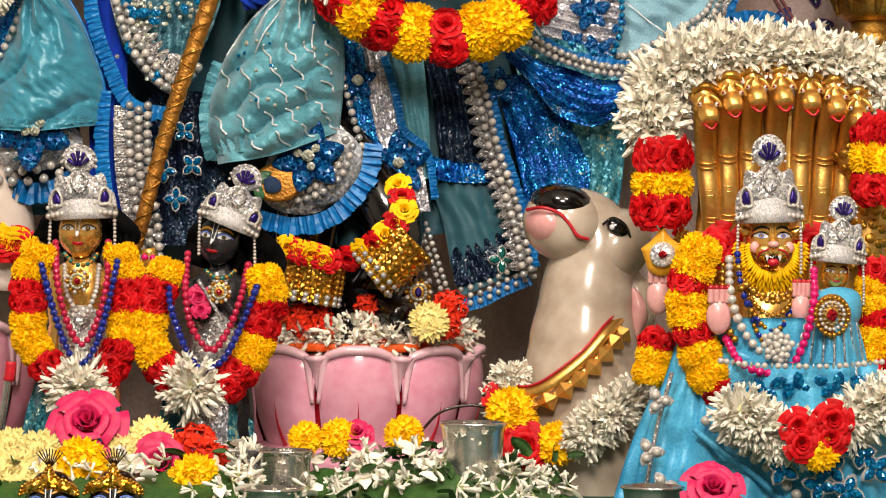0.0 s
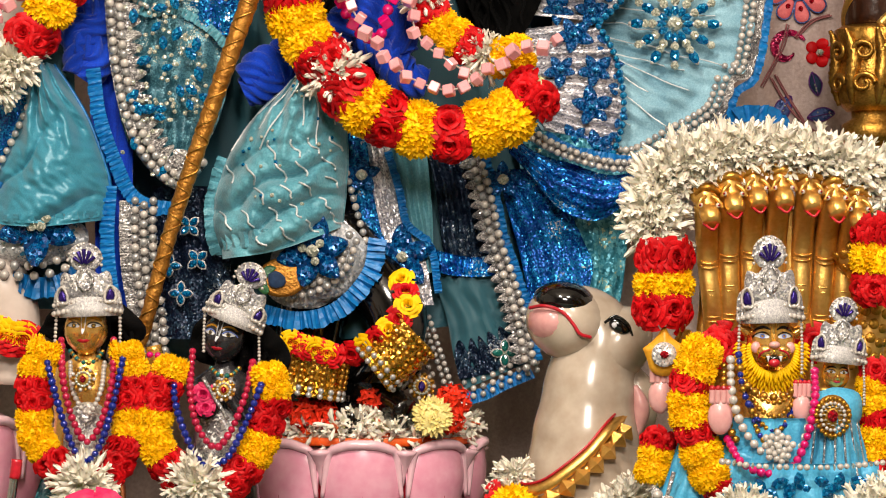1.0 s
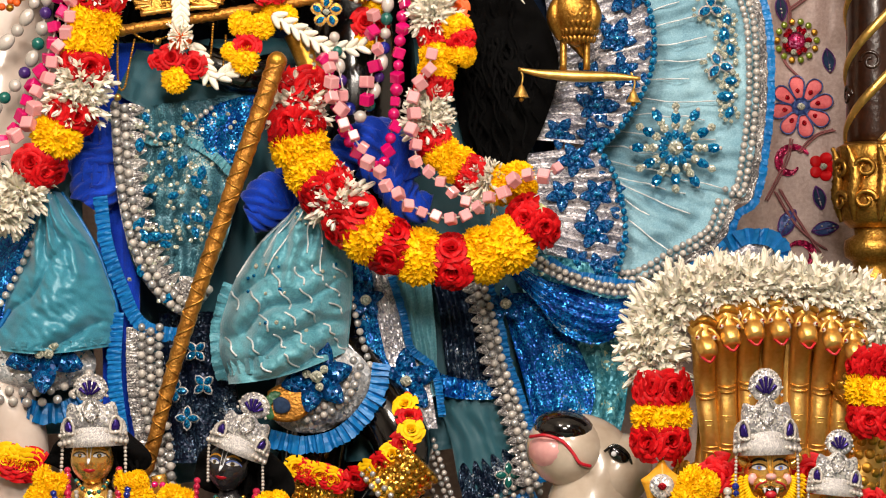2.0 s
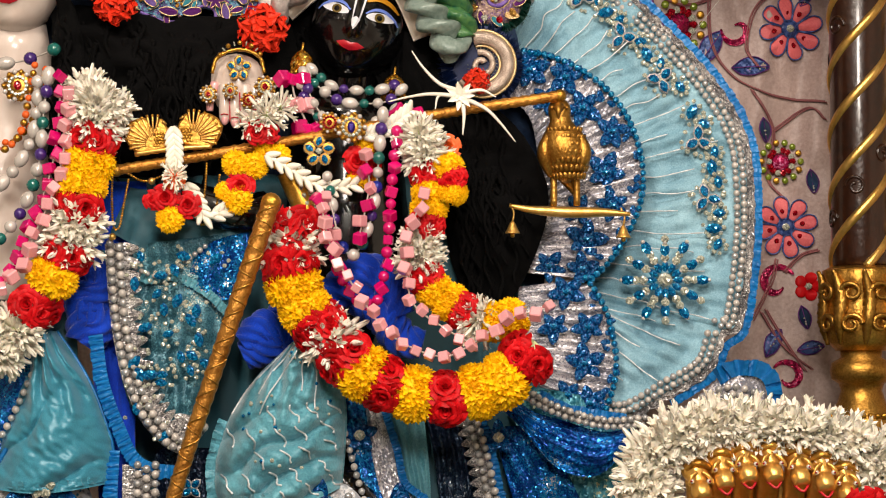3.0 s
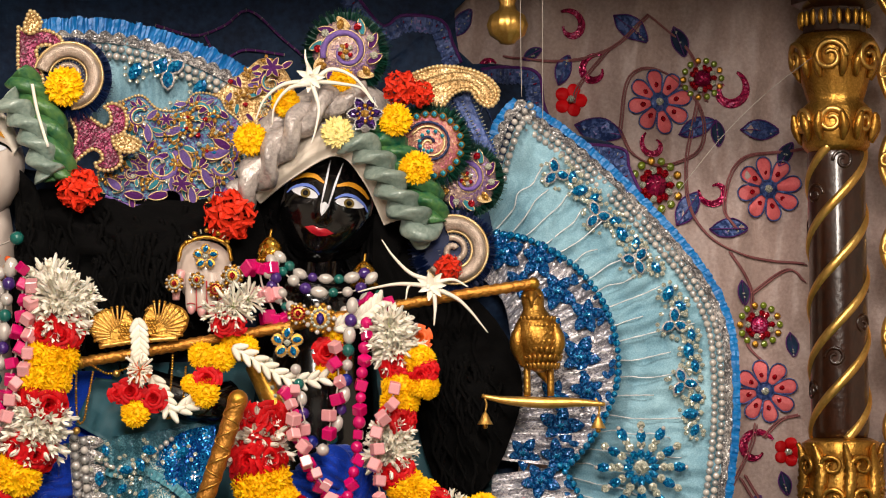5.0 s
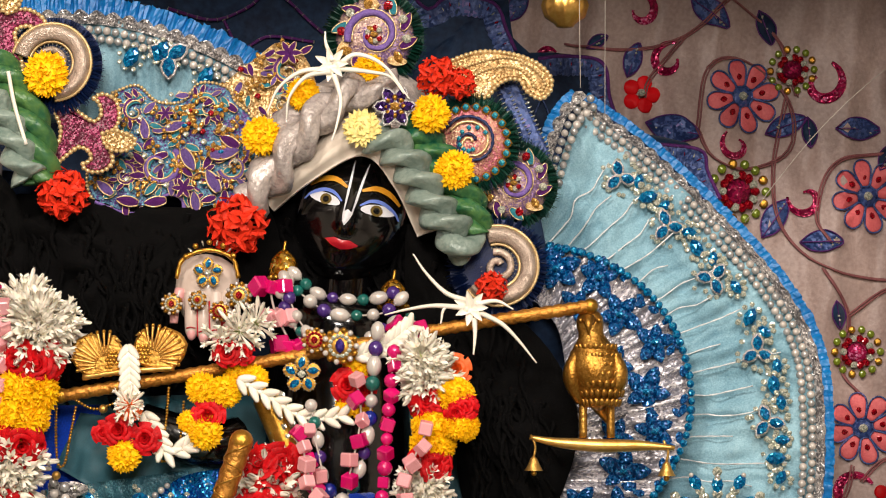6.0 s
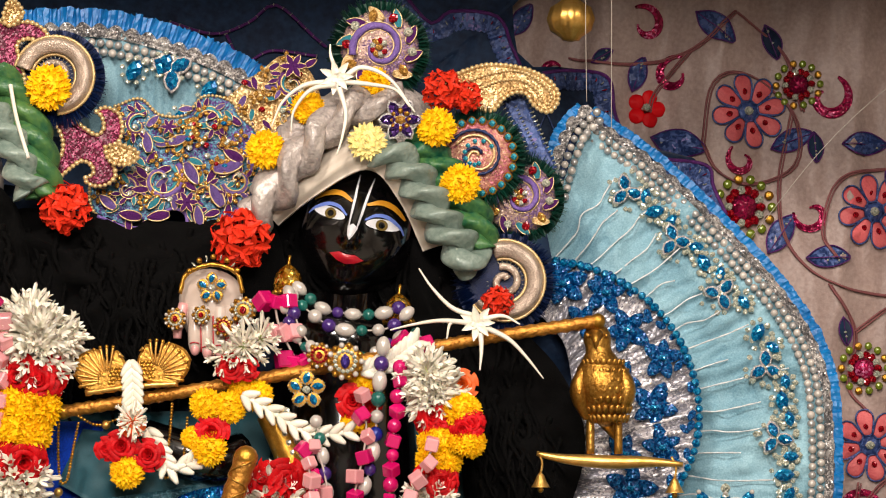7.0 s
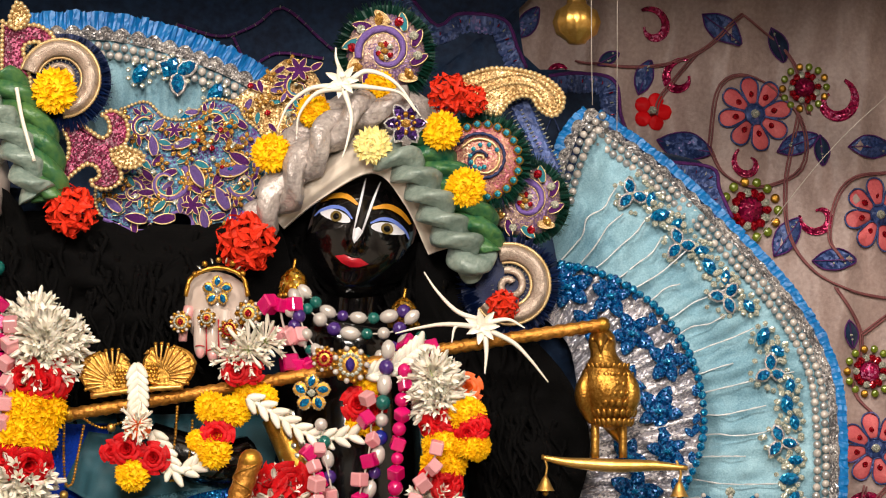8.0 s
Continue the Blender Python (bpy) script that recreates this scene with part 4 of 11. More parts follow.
# ---- cape of pleated tulle ----
def cape():
    g = thing("fan_cape", "pale blue pleated tulle cape edged with pearls and ribbon", "cape", at=(0.129, 0.200, 0.927))
    outer = [(0.115, 0.260, 1.420), (0.204, 0.250, 1.354), (0.296, 0.220, 1.262), (0.381, 0.190, 1.161), (0.425, 0.170, 1.075), (0.434, 0.150, 0.991), (0.431, 0.140, 0.890), (0.412, 0.130, 0.771)] + [(0.388, 0.130, 0.758), (0.363, 0.130, 0.699), (0.298, 0.130, 0.658), (0.234, 0.130, 0.624), (0.162, 0.130, 0.631), (0.090, 0.130, 0.671)]
    inner = [(0.061, 0.200, 1.258), (0.079, 0.200, 1.173), (0.106, 0.200, 1.135), (0.134, 0.200, 1.079), (0.152, 0.200, 1.032), (0.161, 0.200, 0.986), (0.160, 0.200, 0.911), (0.150, 0.200, 0.819)] + [(0.145, 0.160, 0.814), (0.136, 0.160, 0.768), (0.127, 0.160, 0.722), (0.118, 0.160, 0.695), (0.104, 0.160, 0.681), (0.082, 0.160, 0.686)]
    part("fabric", sheet(outer, inner, M["tulle"], 220, 30, 34, 0.003, 0.0, 0.004, name="fabric", seed=2, rough=0.017), g)
    pearl_border(g, outer[:13], 0.0056, 2, 2.05, 1, lift=0.008)
    part("lace_trim", lace(outer[:13], 0.011, M["silver"], -1, waves=80), g)
    edge = [p + s * -0.012 for p, (t, s, q) in zip(spline(outer[:11], 24), frames(spline(outer[:11], 24)))]
    part("ruffle", ruffle(edge, 0.013, M["ribbon"], 58, -1), g)
    # short edge on the near side of the tip
    tip = [(0.127, 0.235, 1.431), (0.102, 0.230, 1.406), (0.089, 0.225, 1.377), (0.079, 0.220, 1.347), (0.071, 0.215, 1.315)]
    pearl_border(g, tip, 0.0056, 2, 2.05, -1, lift=0.008)
    part("lace_trim", lace(tip, 0.013, M["silver"], 1, waves=12), g)
    part("ruffle", ruffle([Vector(q) + Vector((-0.010, 0, 0)) for q in tip], 0.016, M["ribbon"], 9, 1), g)
    # silver threads across the pleats
    a, b = spline(outer, 31), spline(inner, 31)
    for i in range(2, 29):
        far = (0.14, 0.3, 0.22, 0.4)[i % 4]
        q = [a[i].lerp(b[i], w) + Vector((0.010 * noise.noise((i * 1.7, w * 9, 1)), -0.012 + 0.002 * noise.noise((i * 1.3, w * 5, 9)), 0.011 * noise.noise((i * 1.9, w * 7, 5)))) for w in [far + (0.95 - far) * k / 6 for k in range(7)]]
        part("silver_thread", tube(q, 0.0011, M["bright_thread"], 40, 5, 30, 2, 0.3, name="silver_thread"), g)
    # stone sprays inside the pearl edge
    for i in range(3, 23, 2):
        w = 0.2 if i % 4 == 1 else 0.24
        p = spline(outer, 44)[i + 2 if i > 12 else i + 1].lerp(spline(inner, 44)[i + 1], w) + Vector((0, -0.016, 0))
        spray(g, p, 0.019 if i % 4 == 3 else 0.0, rnd.uniform(0, 120))
        q = spline(outer, 44)[i + 3 if i > 12 else i + 2].lerp(spline(inner, 44)[i + 2], 0.17) + Vector((0, -0.016, 0))
        spray(g, q, 0.0, rnd.uniform(0, 180), 0.007)
    # star medallion
    c = Vector((0.299, 0.126, 0.840))
    part("crystal", CLEAR, g, facing(c, 0.012))
    for k in range(12):
        a_ = math.radians(30 * k)
        for r, me, s in ((0.022, GEM, 0.006), (0.036, CLEAR, 0.0075), (0.049 if k % 2 else 0.06, GEM, 0.0082), (0.066 if k % 2 else 0.047, CLEAR, 0.007), (0.056, CLEAR, 0.005), (0.029, PEARL, 0.003), (0.071 if k % 2 == 0 else 0.06, PEARL, 0.0035)):
            part("crystal" if me is not PEARL else "pearl", me, g, facing(c + Vector((r * math.cos(a_), 0, r * math.sin(a_))), s, math.degrees(a_), rnd.uniform(-20, 20)))
    # inner ring of silver and blue sequins
    ring = [(0.073, 0.150, 1.214), (0.133, 0.140, 1.198), (0.197, 0.135, 1.158), (0.242, 0.130, 1.098), (0.264, 0.130, 1.019), (0.254, 0.130, 0.946), (0.212, 0.125, 0.873), (0.180, 0.120, 0.841)]
    core = [(0.050, 0.140, 1.141), (0.068, 0.140, 1.123), (0.086, 0.140, 1.095), (0.095, 0.140, 1.039), (0.094, 0.140, 0.984), (0.085, 0.140, 0.929), (0.066, 0.140, 0.893), (0.047, 0.140, 0.856)]
    part("inner_panel", sheet(ring, core, M["silver_seq"], 110, 14, 24, 0.007, 0.0, 0.005, name="inner_panel", seed=5, rough=0.006), g, None, "silver pleats with blue sequin flowers")
    low = [(0.171, 0.120, 0.843), (0.202, 0.120, 0.793), (0.218, 0.120, 0.721), (0.214, 0.120, 0.667), (0.193, 0.120, 0.613)]
    core2 = [(0.063, 0.120, 0.829), (0.063, 0.120, 0.775), (0.081, 0.120, 0.721), (0.090, 0.120, 0.685), (0.099, 0.120, 0.658)]
    part("inner_panel", sheet(low, core2, M["silver_seq"], 60, 12, 12, 0.007, 0.0, 0.005, name="inner_panel", seed=6, rough=0.006), g, None, "silver pleats with blue sequin flowers")
    for pts, m in ((ring, 26), (low, 14)):
        for p, (t, s, o) in zip(spline(pts, m), frames(spline(pts, m))):
            for k in range(1):
                part("sequin_petal", SEQ_PETAL, g, facing(p + Vector((rnd.uniform(-0.005, 0.005), -0.008, rnd.uniform(-0.005, 0.005))) - s * -0.008, 0.016, rnd.uniform(0, 360), rnd.uniform(-14, 10)))
    beads(g, [p + Vector((0, -0.008, 0)) for p in spline(ring, 12)], 0.0058, [ball(M["gem"], "blue_stone")], 1.95)
    beads(g, [p + Vector((0, -0.008, 0)) for p in spline(low, 8)], 0.0055, [ball(M["gem"], "blue_stone")], 1.95)
    for pts, other, n in ((ring, core, 8), (low, core2, 4)):
        for i in range(n):
            for w, s in ((0.22, 0.03), (0.6, 0.027)) if i % 2 else ((0.36, 0.034),):
                p = spline(pts, 3 * n)[3 * i + 1].lerp(spline(other, 3 * n)[3 * i + 1], w + rnd.uniform(-0.05, 0.05)) + Vector((0, -0.010, 0))
                turn = rnd.uniform(0, 72)
                for k in range(5):
                    part("sequin_petal", SEQ_PETAL, g, facing(p, s * rnd.uniform(0.85, 1.1), turn + 72 * k + rnd.uniform(-9, 9), rnd.uniform(-10, 8)))
                part("crystal", GEM, g, facing(p + Vector((0, -0.004, 0)), 0.004))
    # gathered tail at the lower corner
    tail = [(0.385, 0.100, 0.671), (0.412, 0.100, 0.685), (0.448, 0.100, 0.680), (0.459, 0.100, 0.649), (0.455, 0.100, 0.613)]
    part("ruffle", ruffle(tail, 0.026, M["ribbon"], 8, -1, amp=0.016), g)
    part("tail", dome([(0.350, 0.110, 0.649), (0.377, 0.110, 0.676), (0.413, 0.110, 0.698), (0.449, 0.110, 0.685), (0.460, 0.110, 0.640), (0.453, 0.110, 0.604), (0.404, 0.110, 0.604), (0.359, 0.110, 0.613)], M["silver_seq"], 0.02, 5, 30, 0.006, "tail", 0.01), g)
    pearl_border(g, [(0.326, 0.090, 0.638), (0.359, 0.090, 0.662), (0.402, 0.090, 0.675), (0.438, 0.090, 0.666)], 0.0062, 2, 2.1, 1)
    return g


def spray(g, p, flower, spin, single=0.009):
    """A blue stone, or three as a flower, in a spiky ring of clear ones."""
    if flower:
        gem_flower(g, p, flower, 3, spin=spin, fat=0.36)
    else:
        part("crystal", GEM, g, facing(p, single, spin))
    reach = flower * 1.35 if flower else single * 1.9
    for k in range(14 if flower else 9):
        a = k * 2 * math.pi / (14 if flower else 9) + rnd.uniform(-0.2, 0.2)
        r = reach * rnd.uniform(0.75, 1.15)
        part("crystal", CLEAR, g, facing(Vector(p) + Vector((r * math.cos(a), 0.003, r * math.sin(a))), rnd.uniform(0.0034, 0.0052), math.degrees(a), rnd.uniform(-25, 25)))


def seq_petal():
    """A pointed leaf of sewn sequins with a raised middle."""
    v, f = [], []
    petal_grid(v, f, Matrix(), 0.62, 1.0, -0.3, -0.05, 7, 5, 0.32)
    v, f = closed([Vector(p) for p in v], f, 7, 5, 0.05, (0, 0, -1))
    return mesh_of("sequin_petal", v, f, M["petal_seq"], False)


SEQ_PETAL = seq_petal()
cape()

# ---- robes of the dark statue ----
def robe():
    g = thing("robe", "layered blue and silver festival robe with pearl borders", "robe", at=(-0.226, 0.100, 0.515))
    # broad skirt behind everything
    part("underskirt", sheet([(-0.639, 0.160, 1.008), (-0.591, 0.160, 0.783), (-0.562, 0.160, 0.603), (-0.532, 0.160, 0.406), (-0.495, 0.160, 0.299)], [(0.035, 0.160, 1.014), (0.083, 0.160, 0.790), (0.120, 0.160, 0.610), (0.095, 0.160, 0.448), (0.069, 0.160, 0.376)], M["deep_teal"], 40, 40, 13, 0.012, 0.05, 0.006, True, 0.006, "underskirt"), g)
    part("skirt_panel", sheet([(0.217, 0.130, 0.645), (0.235, 0.130, 0.583), (0.227, 0.130, 0.494), (0.219, 0.130, 0.414), (0.202, 0.130, 0.351)], [(0.038, 0.120, 0.678), (0.066, 0.120, 0.581), (0.093, 0.120, 0.492), (0.094, 0.120, 0.430), (0.085, 0.120, 0.377)], M["teal_seq"], 40, 24, 5, 0.008, 0.02, 0.006, True, 0.006, "skirt_panel"), g, None, "pale teal net with gold sequins")
    part("sequin_panel", sheet([(0.020, 0.090, 0.605), (0.039, 0.090, 0.535), (0.057, 0.090, 0.473), (0.071, 0.090, 0.412), (0.080, 0.090, 0.377)], [(0.091, 0.100, 0.607), (0.127, 0.100, 0.554), (0.154, 0.100, 0.501), (0.172, 0.100, 0.457), (0.164, 0.100, 0.413)], M["mixed_seq"], 40, 18, 4, 0.01, 0.012, 0.006, True, 0.01, "sequin_panel"), g)
    part("swag", sheet([(0.037, 0.060, 0.661), (0.081, 0.060, 0.631), (0.134, 0.060, 0.614), (0.195, 0.060, 0.597), (0.248, 0.060, 0.606)], [(0.037, 0.050, 0.630), (0.072, 0.050, 0.595), (0.117, 0.050, 0.543), (0.178, 0.050, 0.526), (0.234, 0.050, 0.566)], M["blue_seq"], 50, 18, 5, 0.011, 0.03, 0.006, True, 0.012, "swag"), g, None, "glittering blue sequin swag")
    part("swag_edge", lace([(0.041, 0.035, 0.668), (0.089, 0.035, 0.636), (0.141, 0.035, 0.615), (0.198, 0.035, 0.602), (0.255, 0.035, 0.605)], 0.016, M["silver"], -1, waves=24), g)
    part("ruffle", ruffle([(0.089, 0.045, 0.649), (0.133, 0.045, 0.626), (0.194, 0.045, 0.614), (0.229, 0.045, 0.609)], 0.016, M["ribbon"], 14, -1), g)
    pearl_border(g, [(0.041, 0.030, 0.665), (0.089, 0.030, 0.634), (0.141, 0.030, 0.612), (0.198, 0.030, 0.599), (0.255, 0.030, 0.602)], 0.0052, 2, 2.1, -1)
    part("back_drape", sheet([(-0.825, 0.200, 1.347), (-0.824, 0.200, 1.168), (-0.823, 0.200, 1.010), (-0.823, 0.200, 0.843)], [(0.097, 0.200, 1.209), (0.124, 0.200, 1.115), (0.123, 0.200, 1.003), (0.103, 0.200, 0.799)], M["navy"], 30, 40, 9, 0.012, 0.0, 0.006, True, 0.004, "back_drape"), g, None, "dark cloth hanging behind the hair")
    # dark shimmering folds below the garland
    part("dark_folds", sheet([(-0.095, 0.100, 0.658), (-0.077, 0.100, 0.578), (-0.067, 0.100, 0.508), (-0.057, 0.100, 0.446)], [(-0.002, 0.100, 0.650), (0.012, 0.100, 0.570), (0.022, 0.100, 0.500), (0.027, 0.100, 0.438)], M["dark_seq"], 40, 24, 5, 0.012, 0.01, 0.006, True, 0.012, "dark_folds"), g)
    part("dark_hem", sheet([(-0.080, 0.085, 0.481), (-0.049, 0.085, 0.472), (-0.014, 0.085, 0.468), (0.026, 0.085, 0.473)], [(-0.075, 0.085, 0.445), (-0.049, 0.085, 0.439), (-0.004, 0.085, 0.437), (0.031, 0.085, 0.442)], M["blue_seq"], 30, 10, 6, 0.006, 0.004, 0.005, False, 0.01, "dark_hem"), g)
    # plain dark teal panel with pearl hem
    part("teal_panel", sheet([(-0.080, 0.100, 0.441), (-0.057, 0.100, 0.375), (-0.043, 0.100, 0.305), (-0.027, 0.100, 0.261)], [(0.022, 0.100, 0.442), (0.040, 0.100, 0.394), (0.063, 0.100, 0.350), (0.077, 0.100, 0.306)], M["deep_teal"], 30, 20, 3, 0.006, 0.008, 0.006, True, 0.003, "teal_panel"), g)
    pearl_border(g, [(-0.079, 0.085, 0.375), (-0.061, 0.085, 0.322), (-0.036, 0.085, 0.252), (-0.020, 0.085, 0.239)], 0.0046, 2, 2.2, 1)
    hem = [(-0.029, 0.085, 0.248), (0.006, 0.085, 0.257), (0.041, 0.085, 0.275), (0.083, 0.085, 0.293)]
    part("hem_panel", lace([(-0.036, 0.092, 0.277), (0.006, 0.092, 0.286), (0.041, 0.092, 0.301), (0.081, 0.092, 0.322)], 0.05, M["dark_seq"], -1, "hem_panel", 12), g)
    for r in range(3):
        pearl_border(g, [Vector(p) + Vector((0, 0, 0.005 + 0.012 * r)) for p in hem], 0.0048, 1, 2.6, 1)
    part("ruffle", ruffle([Vector(p) + Vector((0, 0, -0.012)) for p in hem], 0.02, M["ribbon"], 16, -1), g)
    gem_flower(g, (0.035, 0.085, 0.319), 0.018, 4, crystal(M["green_bead"]))
    # curved pearl and ribbon edge
    edge = [(-0.007, 0.070, 0.626), (0.012, 0.070, 0.560), (0.025, 0.070, 0.499), (0.044, 0.070, 0.446), (0.066, 0.070, 0.376), (0.080, 0.070, 0.306)]
    part("edge_band", lace(edge, 0.03, M["silver"], 1, "edge_band", 40), g)
    pearl_border(g, [Vector(p) + Vector((0.006, -0.006, 0)) for p in edge], 0.0062, 2, 2.1, 1)
    part("ruffle", ruffle([Vector(p) + Vector((-0.002, 0, 0)) for p in edge], 0.016, M["ribbon"], 38, -1), g)
    # green-teal fold and silver strip
    part("net_fold", sheet([(-0.148, 0.070, 0.691), (-0.147, 0.070, 0.620), (-0.120, 0.070, 0.515), (-0.097, 0.070, 0.436)], [(-0.095, 0.080, 0.674), (-0.087, 0.080, 0.604), (-0.080, 0.080, 0.533), (-0.077, 0.080, 0.445)], M["teal"], 40, 14, 3, 0.01, 0.01, 0.005, True, 0.004, "net_fold"), g)
    part("silver_strip", sheet([(-0.192, 0.060, 0.698), (-0.182, 0.060, 0.619), (-0.165, 0.060, 0.532), (-0.145, 0.060, 0.453), (-0.123, 0.060, 0.392)], [(-0.148, 0.060, 0.672), (-0.142, 0.060, 0.602), (-0.127, 0.060, 0.523), (-0.093, 0.060, 0.471), (-0.076, 0.060, 0.392)], M["silver_seq"], 40, 12, 3, 0.006, 0.006, 0.005, True, 0.008, "silver_strip"), g)
    part("blue_strip", sheet([(-0.227, 0.065, 0.690), (-0.217, 0.065, 0.610), (-0.203, 0.065, 0.532), (-0.180, 0.065, 0.453)], [(-0.187, 0.060, 0.681), (-0.177, 0.060, 0.602), (-0.162, 0.060, 0.523), (-0.136, 0.060, 0.444)], M["mixed_seq"], 40, 10, 2, 0.005, 0.004, 0.005, True, 0.008, "blue_strip"), g)
    part("ruffle", ruffle([(-0.156, 0.050, 0.628), (-0.137, 0.050, 0.567), (-0.124, 0.050, 0.514), (-0.088, 0.050, 0.480), (-0.075, 0.050, 0.410)], 0.012, M["ribbon"], 40, -1), g)
    pearl_border(g, [(-0.221, 0.045, 0.662), (-0.208, 0.045, 0.601), (-0.189, 0.045, 0.531), (-0.176, 0.045, 0.487), (-0.166, 0.045, 0.426)], 0.0058, 1, 2.2, 1)
    pearl_border(g, [(-0.145, 0.045, 0.427), (-0.109, 0.045, 0.348), (-0.073, 0.045, 0.288)], 0.005, 1, 2.2, 1)
    for p, s in (((-0.126, 0.045, 0.466), 0.052), ((0.029, 0.060, 0.588), 0.03), ((-0.190, 0.045, 0.592), 0.03)):
        for k in range(5):
            part("sequin_petal", SEQ_PETAL, g, facing(p, s, 72 * k + 20, rnd.uniform(-8, 8)))
        part("crystal", CLEAR, g, facing(p, 0.009) @ pose(0, 0, 0.6))
    part("amber_stone", ball(M["orange"], "amber_stone"), g, Matrix.Translation((-0.124, 0.040, 0.442)) @ Matrix.Scale(0.008, 4))
    # apron
    left = [(-0.582, 0.030, 0.885), (-0.582, 0.030, 0.805), (-0.572, 0.030, 0.717), (-0.549, 0.030, 0.637), (-0.496, 0.030, 0.575)]
    right = [(-0.375, 0.040, 0.913), (-0.383, 0.040, 0.842), (-0.392, 0.040, 0.762), (-0.413, 0.040, 0.673), (-0.457, 0.040, 0.584)]
    part("apron", sheet(left, right, M["apron_net"], 70, 40, 5, 0.009, 0.02, 0.005, True, 0.012, "apron", 9), g, None, "sheer teal apron with crystal sprays")
    rim = [(-0.588, 0.000, 0.892), (-0.583, 0.000, 0.821), (-0.575, 0.000, 0.751), (-0.559, 0.000, 0.680), (-0.533, 0.000, 0.619), (-0.493, 0.000, 0.575), (-0.458, 0.000, 0.566), (-0.427, 0.000, 0.601)]
    part("apron_lace", lace(rim, 0.045, M["silver"], -1, "apron_lace", 40), g)
    pearl_border(g, [Vector(p) + Vector((0.002, -0.008, 0)) for p in rim], 0.0068, 2, 2.05, -1)
    part("ruffle", ruffle([p for p in [(-0.591, 0.000, 0.751), (-0.581, 0.000, 0.680), (-0.556, 0.000, 0.610), (-0.526, 0.000, 0.557), (-0.466, 0.000, 0.544)]], 0.022, M["ribbon"], 30, 1), g)
    for i in range(26):
        q = Vector((-0.467, 0.000, 0.716)) + Vector((rnd.uniform(-0.075, 0.06), -0.014, rnd.uniform(-0.13, 0.16)))
        part("crystal", GEM, g, facing(q, rnd.uniform(0.006, 0.0085), rnd.uniform(0, 180)))
        for k in range(6):
            part("crystal", CLEAR, g, facing(q + Vector((rnd.uniform(-0.022, 0.022), 0.003, rnd.uniform(-0.022, 0.022))), 0.0036, rnd.uniform(0, 180), rnd.uniform(-25, 25)))
    part("bodice", sheet([(-0.583, 0.030, 0.912), (-0.534, 0.030, 0.885), (-0.471, 0.030, 0.841), (-0.427, 0.030, 0.805)], [(-0.554, 0.050, 0.985), (-0.483, 0.050, 0.976), (-0.411, 0.050, 0.967), (-0.358, 0.050, 0.958)], M["deep_teal"], 30, 16, 3, 0.006, 0.01, 0.005, False, 0.005, "bodice"), g)
    part("sequin_yoke", sheet([(-0.470, 0.020, 0.849), (-0.435, 0.020, 0.885), (-0.409, 0.020, 0.902), (-0.364, 0.020, 0.911)], [(-0.470, 0.020, 0.822), (-0.426, 0.020, 0.814), (-0.399, 0.020, 0.805), (-0.364, 0.020, 0.831)], M["mixed_seq"], 30, 12, 2, 0.006, 0.008, 0.005, False, 0.01, "sequin_yoke"), g)
    part("apron_ruffle", ruffle([(-0.593, 0.012, 0.884), (-0.549, 0.012, 0.866), (-0.522, 0.012, 0.844), (-0.478, 0.012, 0.848), (-0.425, 0.012, 0.822), (-0.390, 0.012, 0.787)], 0.014, M["teal"], 24, 1, "apron_ruffle"), g)
    pearl_border(g, [(-0.593, 0.008, 0.883), (-0.549, 0.008, 0.864), (-0.504, 0.008, 0.846), (-0.469, 0.008, 0.866), (-0.434, 0.008, 0.892)], 0.0045, 1, 2.1, 1)
    # vertical pearl strip
    strip = [(-0.529, 0.000, 0.547), (-0.529, 0.000, 0.491), (-0.524, 0.000, 0.431), (-0.513, 0.000, 0.370), (-0.507, 0.000, 0.301)]
    part("pearl_strip", lace([Vector(p) + Vector((-0.03, 0.004, 0)) for p in strip], 0.05, M["silver"], -1, "pearl_strip", 26), g)
    pearl_border(g, [Vector(p) + Vector((-0.012, -0.003, 0)) for p in strip], 0.0066, 3, 2.05, -1)
    part("ruffle", ruffle([Vector(p) + Vector((-0.022, 0, 0)) for p in [(-0.541, 0.000, 0.569), (-0.544, 0.000, 0.491), (-0.539, 0.000, 0.431), (-0.527, 0.000, 0.362)]], 0.022, M["ribbon"], 22, 1), g)
    part("dark_fold", sheet([(-0.515, 0.060, 0.572), (-0.514, 0.060, 0.493), (-0.504, 0.060, 0.405), (-0.494, 0.060, 0.335)], [(-0.410, 0.060, 0.573), (-0.400, 0.060, 0.494), (-0.381, 0.060, 0.407), (-0.363, 0.060, 0.337)], M["dark_seq"], 40, 20, 4, 0.01, 0.01, 0.005, True, 0.01, "dark_fold"), g)
    for q in [(-0.454, 0.030, 0.510), (-0.484, 0.030, 0.449), (-0.441, 0.030, 0.458), (-0.466, 0.030, 0.406)]:
        gem_flower(g, q, 0.015, 4, spin=rnd.uniform(0, 90), fat=0.36)
    return g


robe()


